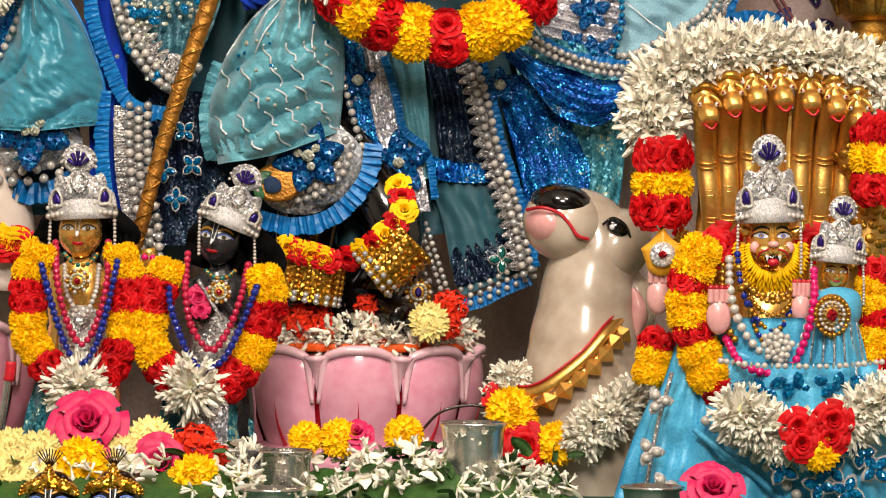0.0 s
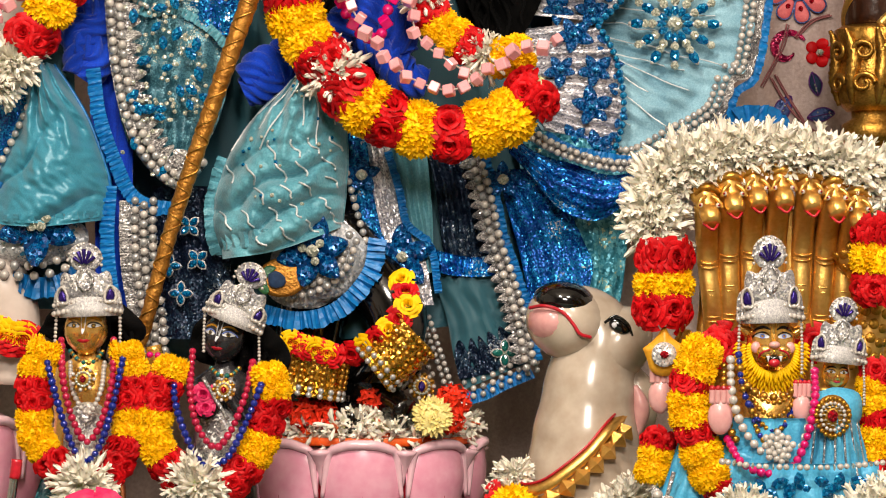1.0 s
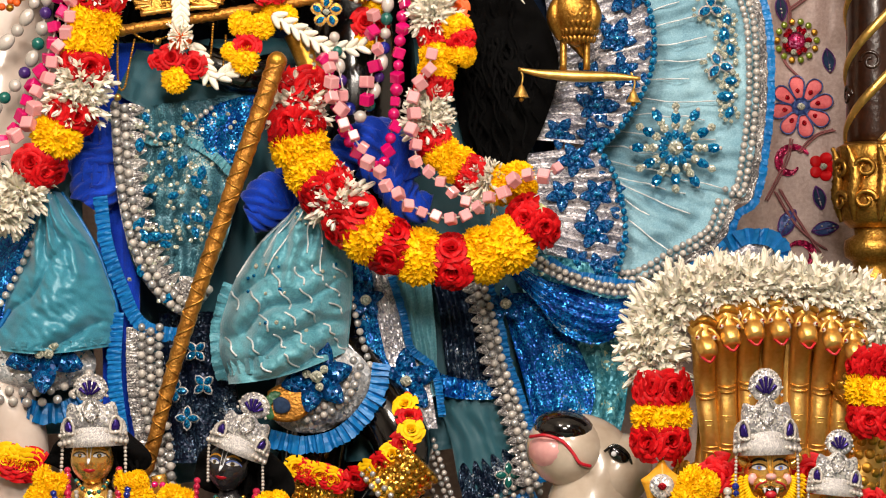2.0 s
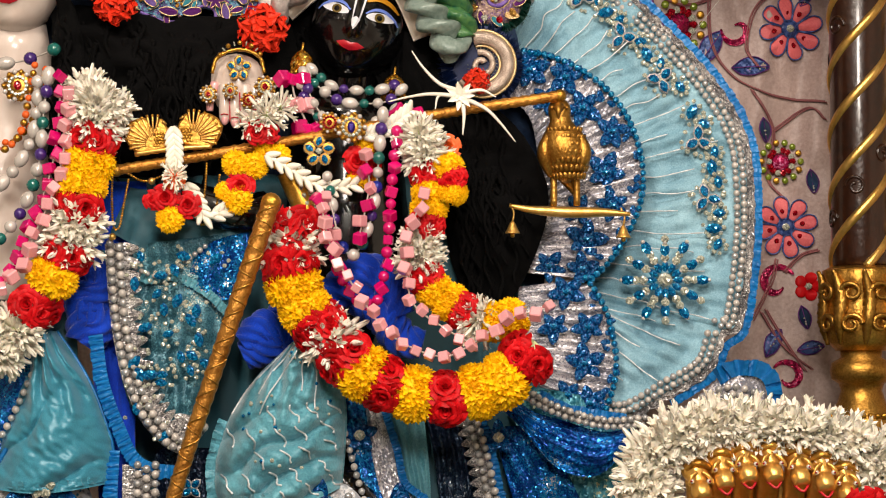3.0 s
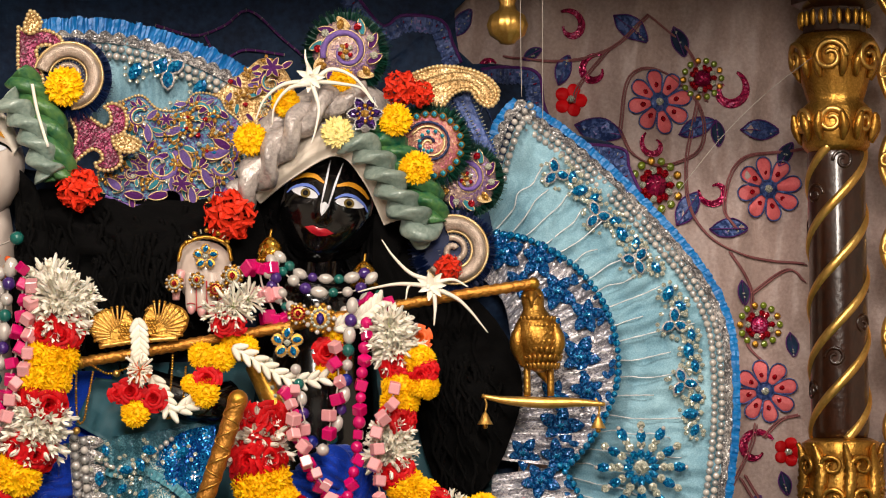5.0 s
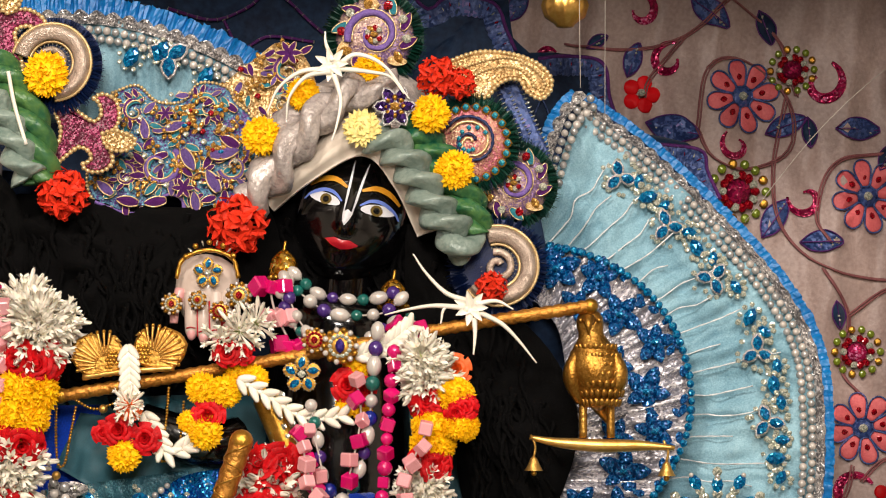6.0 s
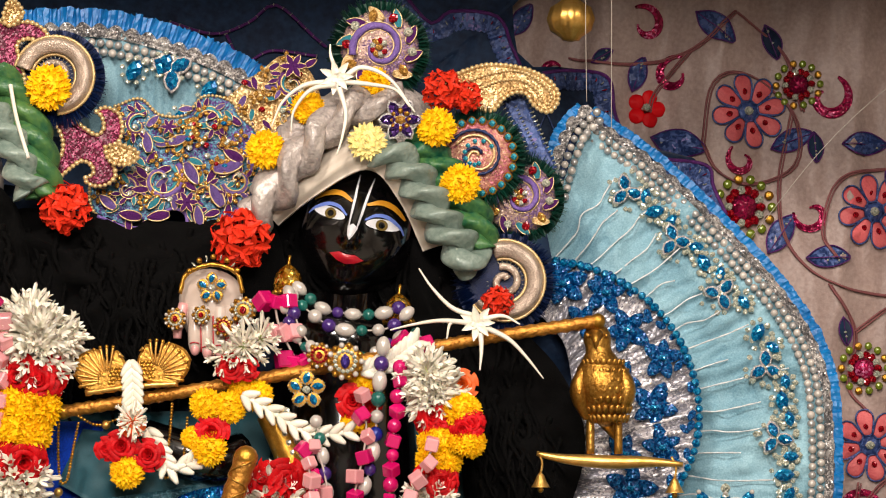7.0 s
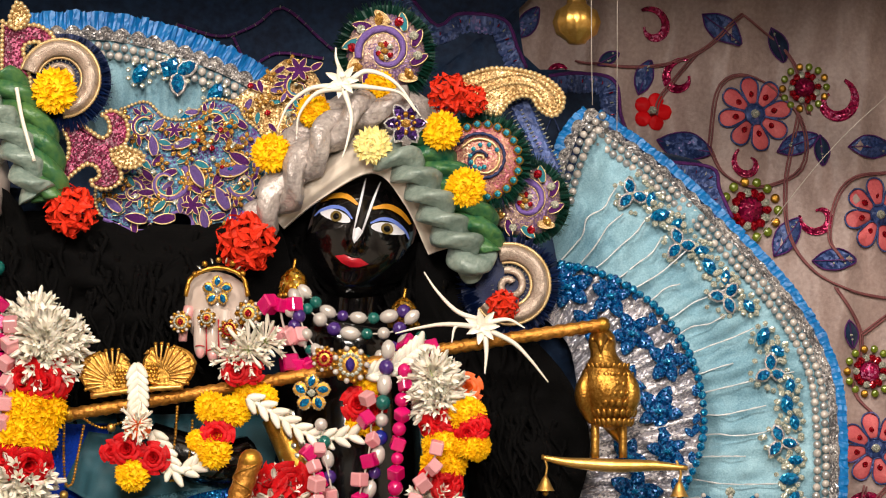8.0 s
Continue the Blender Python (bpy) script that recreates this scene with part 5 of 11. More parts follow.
def royal_cloth():
    g = thing("royal_blue_sash", "royal blue padded sash of twisted yarn", "sash", at=(-0.578, 0.060, 0.686))
    part("fold", sheet([(-0.661, 0.060, 0.993), (-0.623, 0.060, 0.808), (-0.607, 0.060, 0.597), (-0.600, 0.060, 0.369)], [(-0.530, 0.070, 0.996), (-0.545, 0.070, 0.810), (-0.547, 0.070, 0.599), (-0.544, 0.070, 0.370)], M["royal"], 40, 12, 3, 0.01, 0.01, 0.006, True, 0.006, "fold"), g)
    for pts in ([(-0.631, 0.030, 0.858), (-0.595, 0.030, 0.832), (-0.621, 0.030, 0.787), (-0.630, 0.030, 0.743)], [(-0.604, 0.030, 0.841), (-0.630, 0.030, 0.805), (-0.599, 0.030, 0.770), (-0.621, 0.030, 0.734)], [(-0.373, 0.030, 0.735), (-0.338, 0.030, 0.761), (-0.293, 0.030, 0.752), (-0.280, 0.030, 0.717)], [(-0.373, 0.035, 0.717), (-0.338, 0.035, 0.735), (-0.312, 0.035, 0.779), (-0.303, 0.035, 0.788)], [(-0.232, 0.030, 0.823), (-0.179, 0.030, 0.850), (-0.143, 0.030, 0.823), (-0.125, 0.030, 0.779)], [(-0.267, 0.030, 0.797), (-0.214, 0.030, 0.823), (-0.152, 0.030, 0.841), (-0.117, 0.030, 0.806)], [(-0.196, 0.035, 0.806), (-0.152, 0.035, 0.779), (-0.125, 0.035, 0.744), (-0.090, 0.035, 0.735)]):
        part("roll", tube(pts, lambda u: 0.028 * (0.75 + 0.25 * math.sin(math.pi * u)), M["royal"], 90, 30, 7, 6, 0.16, "roll"), g)
    return g


royal_cloth()


def gathered(one, two, bulge, fold, nu=90, nv=76, seed=0, sag=0.35, swags=5.2):
    """The surface of a full sleeve between two edges: lengthwise gathers above, swags that sag across it below."""
    a, b = spline(one, nu), spline(two, nu)

    def at(u, w, lift=0.0):
        k = min(u, 0.9999) * (nu - 1)
        i = int(k)
        p = a[i].lerp(a[min(i + 1, nu - 1)], k - i).lerp(b[i].lerp(b[min(i + 1, nu - 1)], k - i), w)
        round_ = max(0.0, math.sin(math.pi * w)) ** 0.6
        low = min(1.0, max(0.0, (u - 0.32) / 0.3))
        wob = noise.noise((u * 3.1, w * 2.7, seed)) * 0.9
        y = fold * (1 - low) * 0.6 * math.sin(2 * math.pi * (4.5 * w + 1.2 * u) + wob * 4)
        y += fold * low * (1 - 2 * abs(math.sin(math.pi * (swags * u + sag * 4 * w * (1 - w) - 1.1 * w) + wob * 2.2)) ** 0.7) * (0.5 + 0.5 * round_)
        y += fold * 0.8 * noise.noise((u * 7 + 3 * w, w * 6 - 2 * u, seed + 3)) + fold * 0.4 * noise.noise((u * 24 + 9 * w, w * 11, seed + 5))
        return p + Vector((0, -bulge * round_ + y - lift, -0.012 * low * math.sin(math.pi * w)))

    v, f = [], []
    for i in range(nu):
        for j in range(nv):
            v.append(at(i / (nu - 1), j / (nv - 1)))
    for i in range(nu - 1):
        for j in range(nv - 1):
            q = i * nv + j
            f.append((q, q + 1, q + nv + 1, q + nv))
    return at, closed(v, f, nu, nv, 0.005)


def sleeve():
    g = thing("gathered_sleeve", "turquoise organza sleeve gathered with white cords", "sleeve", at=(-0.318, 0.000, 0.646))
    one = [(-0.250, 0.030, 0.742), (-0.219, 0.030, 0.690), (-0.210, 0.030, 0.629), (-0.212, 0.030, 0.568), (-0.217, 0.030, 0.511)]
    two = [(-0.298, 0.030, 0.737), (-0.361, 0.030, 0.672), (-0.402, 0.030, 0.603), (-0.418, 0.030, 0.525), (-0.402, 0.030, 0.459)]
    at, (v, f) = gathered(one, two, 0.085, 0.015, seed=4)
    part("cloth", mesh_of("cloth", v, f, M["teal"]), g)
    frill = [at(0.97, w) + Vector((0, 0.006, 0.004)) for w in (0.35, 0.5, 0.65, 0.8, 0.92, 1.0)]
    part("frill", ruffle(frill, 0.024, M["teal"], 9, 1, "frill", 0.012), g)
    part("frill", ruffle([at(u, 0.99) + Vector((0, 0.008, 0)) for u in (0.5, 0.62, 0.74, 0.86, 0.98)], 0.016, M["teal"], 8, 1, "frill", 0.010), g)
    # long cords from the shoulder, short ones across the swags
    for k in range(6):
        w0 = 0.14 + 0.15 * k
        q = [at(u, min(0.985, max(0.02, w0 + 0.30 * (u - 0.02) * (1 if k > 2 else -0.4) + 0.05 * noise.noise((u * 6, k * 3.1, 1)))), 0.002) for u in [0.02 + 0.055 * i for i in range(9 if k % 2 else 7)]]
        part("white_cord", tube(q, 0.0014, M["bright_thread"], 60, 5, 40, 2, 0.3, name="white_cord"), g)
    for row in range(5):
        u0 = 0.42 + 0.115 * row
        for k in range(4 + row % 2):
            w0 = 0.12 + 0.19 * k + 0.07 * (row % 2) + rnd.uniform(-0.03, 0.03)
            if w0 < 0.97:
                q = [at(min(0.99, u0 + s * rnd.uniform(0.085, 0.1)), w0 - 0.10 * s + 0.02 * math.sin(6 * s + row), 0.002) for s in (0, 0.25, 0.5, 0.75, 1)]
                part("white_cord", tube(q, 0.0017, M["bright_thread"], 24, 5, 16, 2, 0.3, name="white_cord"), g)
    for k in range(26):
        u, w = rnd.uniform(0.05, 0.8), rnd.uniform(0.1, 0.9)
        part("sequin", CLEAR if k % 3 else ROUND_AQUA, g, facing(at(u, w, 0.002), rnd.uniform(0.0022, 0.0036), rnd.uniform(0, 90)))
    return g


sleeve()


def tunic_hem():
    g = thing("tunic_hem", "silver tunic hem with blue flower and ribbon ruffle", "hem", at=(-0.256, 0.000, 0.468))
    part("panel", dome([(-0.327, 0.020, 0.468), (-0.284, 0.020, 0.512), (-0.223, 0.020, 0.519), (-0.188, 0.020, 0.495), (-0.179, 0.020, 0.461), (-0.205, 0.020, 0.417), (-0.256, 0.020, 0.386), (-0.309, 0.020, 0.390), (-0.335, 0.020, 0.416)], M["hem_seq"], 0.035, 8, 50, 0.006, "panel", 0.012), g)
    p = Vector((-0.261, -0.030, 0.472))
    for k in range(6):
        part("sequin_petal", SEQ_PETAL, g, facing(p, 0.056, 60 * k + 15, rnd.uniform(-10, 6)))
    part("crystal", CLEAR, g, facing(p + Vector((0, -0.008, 0)), 0.010))
    for k in range(3):
        part("crystal", CLEAR, g, facing(p + Vector((0, -0.006, 0)), 1, 120 * k + 45) @ pose(0.016, 0, 0) @ Matrix.Scale(0.007, 4))
    pearl_border(g, [(-0.320, -0.008, 0.407), (-0.281, -0.008, 0.399), (-0.238, -0.008, 0.412), (-0.204, -0.008, 0.443), (-0.189, -0.008, 0.486)], 0.0062, 2, 2.2, -1)
    part("ruffle", ruffle([(-0.334, 0.012, 0.390), (-0.282, 0.012, 0.380), (-0.230, 0.012, 0.395), (-0.187, 0.012, 0.443), (-0.177, 0.012, 0.495)], 0.028, M["ribbon"], 20, 1, amp=0.01), g)
    eye = thing("peacock_feather", "peacock feather with green and brown eye", "feather", at=(-0.315, -0.030, 0.428))
    part("vane", dome([(-0.337, -0.025, 0.449), (-0.315, -0.025, 0.460), (-0.281, -0.025, 0.450), (-0.268, -0.025, 0.429), (-0.285, -0.025, 0.407), (-0.315, -0.025, 0.402), (-0.336, -0.025, 0.413)], M["foil"], 0.001, 4, 30, 0.002, "vane"), eye)
    part("ring", dome([(-0.342, -0.030, 0.437), (-0.329, -0.030, 0.449), (-0.316, -0.030, 0.446), (-0.327, -0.030, 0.434), (-0.332, -0.030, 0.424), (-0.326, -0.030, 0.412), (-0.331, -0.030, 0.405), (-0.342, -0.030, 0.413)], M["emerald"], 0.001, 4, 30, 0.002, "ring"), eye)
    part("spot", dome([(-0.328, -0.031, 0.436), (-0.316, -0.031, 0.441), (-0.303, -0.031, 0.433), (-0.302, -0.031, 0.421), (-0.314, -0.031, 0.415), (-0.326, -0.031, 0.420)], M["navy"], 0.001, 3, 24, 0.002, "spot"), eye)
    return g


tunic_hem()


def pale_sleeve():
    g = thing("satin_sleeve", "turquoise satin sleeve of the pale statue", "sleeve", at=(-0.656, 0.000, 0.594))
    one = [(-0.665, 0.020, 0.756), (-0.618, 0.020, 0.687), (-0.588, 0.020, 0.618), (-0.574, 0.020, 0.566), (-0.578, 0.020, 0.518)]
    two = [(-0.691, 0.020, 0.748), (-0.715, 0.020, 0.679), (-0.741, 0.020, 0.609), (-0.761, 0.020, 0.549), (-0.778, 0.020, 0.514)]
    at, (v, f) = gathered(one, two, 0.075, 0.012, seed=12, sag=0.5, swags=2.2)
    part("cloth", mesh_of("cloth", v, f, M["satin"]), g)
    part("piping", tube([at(u, 0.0, 0.004) for u in (0, 0.2, 0.4, 0.6, 0.8, 1)], 0.003, M["ribbon"], 30, 6), g)
    part("frill", ruffle([at(0.98, w) for w in (0.0, 0.2, 0.4, 0.6, 0.8)], 0.012, M["satin"], 9, 1, "frill", 0.009), g)
    h = thing("pale_statue_hem", "silver hem with blue sequin flower and ribbon ruffle", "hem", at=(-0.689, 0.000, 0.489))
    part("panel", dome([(-0.795, 0.010, 0.523), (-0.743, 0.010, 0.550), (-0.691, 0.010, 0.546), (-0.639, 0.010, 0.525), (-0.608, 0.010, 0.499), (-0.621, 0.010, 0.464), (-0.690, 0.010, 0.446), (-0.794, 0.010, 0.463)], M["hem_seq"], 0.04, 8, 40, 0.006, "panel", 0.014), h)
    p = Vector((-0.678, -0.045, 0.505))
    for k in range(5):
        part("sequin_petal", SEQ_PETAL, h, facing(p, 0.062, 72 * k - 20, rnd.uniform(-10, 6)))
    for k in range(6):
        part("crystal", CLEAR, h, facing(p + Vector((0, -0.010, 0.012)), 0.009, 60 * k) @ pose(1.5, 0, 0))
    pearl_border(h, [(-0.756, -0.012, 0.458), (-0.704, -0.012, 0.453), (-0.661, -0.012, 0.459), (-0.618, -0.012, 0.481)], 0.0075, 2, 2.2, 1)
    part("ruffle", ruffle([(-0.766, 0.000, 0.450), (-0.714, 0.000, 0.436), (-0.662, 0.000, 0.429), (-0.611, 0.000, 0.460)], 0.032, M["ribbon"], 14, 1, amp=0.012), h)
    c = thing("pale_statue_coat", "silver and blue embroidered coat edge with pearls", "coat", at=(-0.722, 0.000, 0.627))
    part("front", sheet([(-0.679, 0.000, 0.733), (-0.696, 0.000, 0.680), (-0.721, 0.000, 0.610), (-0.756, 0.000, 0.540), (-0.808, 0.000, 0.469)], [(-0.754, 0.030, 0.752), (-0.762, 0.030, 0.699), (-0.789, 0.030, 0.645), (-0.815, 0.030, 0.610), (-0.850, 0.030, 0.557)], M["mixed_seq"], 30, 12, 2, 0.006, 0.012, 0.006, True, 0.01, "front"), c)
    pearl_border(c, [(-0.686, -0.018, 0.697), (-0.702, -0.018, 0.662), (-0.727, -0.018, 0.610), (-0.753, -0.018, 0.566)], 0.006, 1, 2.2, 1)
    part("blue_cord", tube([(-0.672, -0.010, 0.693), (-0.703, -0.010, 0.636), (-0.737, -0.010, 0.575), (-0.763, -0.010, 0.531)], 0.004, M["ribbon"], 20, 6), c)
    part("under", sheet([(-0.840, 0.060, 0.807), (-0.838, 0.060, 0.646), (-0.836, 0.060, 0.468), (-0.835, 0.060, 0.380)], [(-0.643, 0.060, 0.807), (-0.633, 0.060, 0.646), (-0.614, 0.060, 0.469), (-0.604, 0.060, 0.380)], M["deep_teal"], 30, 16, 4, 0.01, 0.01, 0.006, True, 0.005, "under"), c)


pale_sleeve()

# ---- statues: each is one plain mesh ----
class Body:
    """Collects faces with material slots for one mesh."""

    def __init__(self, mats):
        self.v, self.f, self.s, self.mats = [], [], [], mats

    def add(self, verts, faces, slot):
        b = len(self.v)
        self.v += [Vector(p) for p in verts]
        self.f += [tuple(q + b for q in face) for face in faces]
        self.s += [slot] * len(faces)

    def add_mesh(self, me, slot, m=None):
        self.add([(m or Matrix()) @ q.co for q in me.vertices], [tuple(p.vertices) for p in me.polygons], slot)
        bpy.data.meshes.remove(me)

    def done(self, name, label, category):
        me = mesh_of(name, self.v, self.f, self.mats)
        me.polygons.foreach_set("material_index", self.s)
        return tagged(new(name, me), label, category)


def bump_at(x, z, cx, cz, wx, wz):
    return math.exp(-((x - cx) / wx) ** 2 - ((z - cz) / wz) ** 2)


def face_y(x, z, snout=0.0):
    """How far the face stands forward at a place across and up it, in half face widths."""
    h = 1.28 if z > 0 else 1.12
    base = math.sqrt(max(0.0, 1 - (x / 1.0) ** 2 - (z / h) ** 2)) * 1.0
    base += 0.26 * bump_at(x, z, 0, -0.13, 0.13, 0.14) + 0.14 * bump_at(x, z, 0, 0.1, 0.1, 0.25)
    base += 0.08 * bump_at(x, z, 0, -0.47, 0.26, 0.1) + 0.1 * bump_at(x, z, 0, -0.88, 0.28, 0.16)
    base -= 0.07 * (bump_at(x, z, 0.45, 0.22, 0.25, 0.14) + bump_at(x, z, -0.45, 0.22, 0.25, 0.14))
    return base + snout * bump_at(x, z, 0, -0.3, 0.45, 0.35)


def head(body, centre, unit, roll, skin, white, iris, lid, lips, brow, mark=None, snout=0.0, turn=0.0):
    """A head with painted eyes, brows and lips. roll: degrees clockwise as seen from the front."""
    m = Matrix.Translation(centre) @ Matrix.Rotation(radians(roll), 4, "Y") @ Matrix.Rotation(radians(turn), 4, "Z") @ Matrix.Scale(unit, 4)
    v, f, nu, nv = [], [], 40, 32
    for i in range(nu):
        for j in range(nv):
            x = -math.cos(math.pi * i / (nu - 1))
            hh = math.sqrt(max(0, 1 - x * x))
            z = -math.cos(math.pi * j / (nv - 1)) * hh
            z *= 1.28 if z > 0 else 1.12
            v.append(m @ Vector((x * (1 - 0.12 * max(0, -z) ** 2), -face_y(x * 0.999, z * 0.999, snout), z)))
    for i in range(nu - 1):
        for j in range(nv - 1):
            q = i * nv + j
            f.append((q, q + nv, q + nv + 1, q + 1))
    body.add(v, f, skin)
    body.add_mesh(lathe([(0.05, -1.1), (0.62, -0.85), (0.95, -0.3), (1.0, 0.1), (0.9, 0.7), (0.5, 1.18), (0.05, 1.28)], M["black"], 24), skin, m @ Matrix.Diagonal((1, 0.95, 1, 1)) @ pose(0, 0.02, 0))

    def paint(pts, slot, lift):
        n = len(pts)
        c = (sum(p[0] for p in pts) / n, sum(p[1] for p in pts) / n)
        vv = []
        for w in (1.0, 0.66, 0.33):
            for px, pz in pts:
                x, z = c[0] + (px - c[0]) * w, c[1] + (pz - c[1]) * w
                vv.append(m @ Vector((x, -face_y(x, z, snout) - lift, z)))
        vv.append(m @ Vector((c[0], -face_y(c[0], c[1], snout) - lift - 0.005, c[1])))
        ff = []
        for k in range(2):
            ff += [(k * n + j, k * n + (j + 1) % n, (k + 1) * n + (j + 1) % n, (k + 1) * n + j) for j in range(n)]
        ff += [(2 * n + j, 2 * n + (j + 1) % n, 3 * n) for j in range(n)]
        body.add(vv, ff, slot)

    def band(pts, wide, slot, lift):
        q = spline([(x, 0, z) for x, z in pts], 16)
        vv, ff = [], []
        for i, p in enumerate(q):
            t = q[min(i + 1, 15)] - q[max(i - 1, 0)]
            n = Vector((-t.z, 0, t.x)).normalized() * wide * (0.35 + 0.65 * math.sin(math.pi * (i + 0.6) / 16.2))
            for s in (-1, 1):
                x, z = p.x + n.x * s, p.z + n.z * s
                vv.append(m @ Vector((x, -face_y(x, z, snout) - lift, z)))
        for i in range(15):
            ff.append((2 * i, 2 * i + 1, 2 * i + 3, 2 * i + 2))
        body.add(vv, ff, slot)

    for s in (-1, 1):
        e = []
        for k in range(20):
            a = 2 * math.pi * k / 20
            e.append((s * 0.47 + 0.29 * math.cos(a), 0.22 + 0.1 * math.sin(a) * (1.15 if math.sin(a) > 0 else 0.8) + 0.03 * s * math.cos(a)))
        paint(e, white, 0.03)
        paint([(s * 0.45 + 0.105 * math.cos(k * 0.524), 0.225 + 0.098 * math.sin(k * 0.524)) for k in range(12)], iris, 0.045)
        paint([(s * 0.45 + 0.055 * math.cos(k * 0.524), 0.225 + 0.055 * math.sin(k * 0.524)) for k in range(12)], skin if skin == 0 and iris != skin else iris, 0.058)
        band([(s * 0.16, 0.24), (s * 0.32, 0.36), (s * 0.52, 0.38), (s * 0.74, 0.28), (s * 0.84, 0.16)], 0.032, lid, 0.04)
        band([(s * 0.13, 0.5), (s * 0.36, 0.6), (s * 0.6, 0.56), (s * 0.8, 0.42)], 0.05, brow, 0.035)
    paint([(-0.3, -0.44), (-0.14, -0.385), (0, -0.41), (0.14, -0.385), (0.3, -0.44), (0.16, -0.53), (0, -0.57), (-0.16, -0.53)], lips, 0.035)
    if mark is not None:
        for s in (-1, 1):
            band([(s * 0.07, 0.02), (s * 0.085, 0.3), (s * 0.1, 0.6), (s * 0.13, 1.0)], 0.022, mark, 0.04)
        paint([(-0.09, 0.06), (0, 0.12), (0.09, 0.06), (0.05, -0.1), (0, -0.18), (-0.05, -0.1)], mark, 0.045)


def dark_statue():
    b = Body([M["black"], M["white_paint"], M["olive"], M["blue_paint"], M["red_paint"], M["yellow_paint"]])
    c = Vector((-0.197, 0.120, 1.246))
    head(b, c, 0.078, 14, 0, 1, 2, 3, 4, 5, 1)
    hx = Vector((LX, LY, 0))
    b.add_mesh(tube([c + Vector((-0.005, 0.01, -0.06)), c + Vector((-0.012, 0.02, -0.13))], 0.04, M["black"], 8, 16), 0)
    b.add_mesh(tube([c + Vector((-0.012, 0.03, -0.1)), c + Vector((-0.02, 0.04, -0.16)), c + Vector((-0.02, 0.05, -0.35)), c + Vector((-0.03, 0.06, -0.55)), hx + Vector((0, 0.03, 0.45))], lambda u: 0.05 + 0.065 * math.sin(math.pi * min(1, 0.15 + u * 0.85)), M["black"], 24, 18), 0)
    # the arm bent up to the flute, and the legs crossed on the pedestal
    b.add_mesh(tube([(-0.341, 0.060, 0.950), (-0.375, 0.040, 0.940), (-0.428, 0.040, 0.953), (-0.473, 0.040, 0.966)], 0.032, M["black"], 20, 12), 0)
    b.add_mesh(tube([(-0.260, 0.080, 0.443), (-0.272, 0.080, 0.338), (-0.268, 0.080, 0.267), (-0.262, 0.080, 0.215)], lambda u: 0.06 - 0.02 * u, M["black"], 20, 14), 0)
    b.add_mesh(tube([(-0.235, 0.100, 0.515), (-0.181, 0.080, 0.444), (-0.133, 0.040, 0.374), (-0.143, 0.040, 0.304), (-0.177, 0.040, 0.252)], lambda u: 0.06 - 0.022 * u, M["black"], 20, 14), 0)
    for pts in ([(-0.256, 0.050, 0.220), (-0.219, 0.000, 0.218), (-0.183, -0.030, 0.218)], [(-0.186, 0.030, 0.252), (-0.141, 0.000, 0.240), (-0.115, -0.030, 0.225)]):
        b.add_mesh(tube(pts, lambda u: 0.032 - 0.008 * u, M["black"], 14, 12), 0)
    return b.done("dark_statue", "polished black stone statue with painted eyes and red lips", "statue")


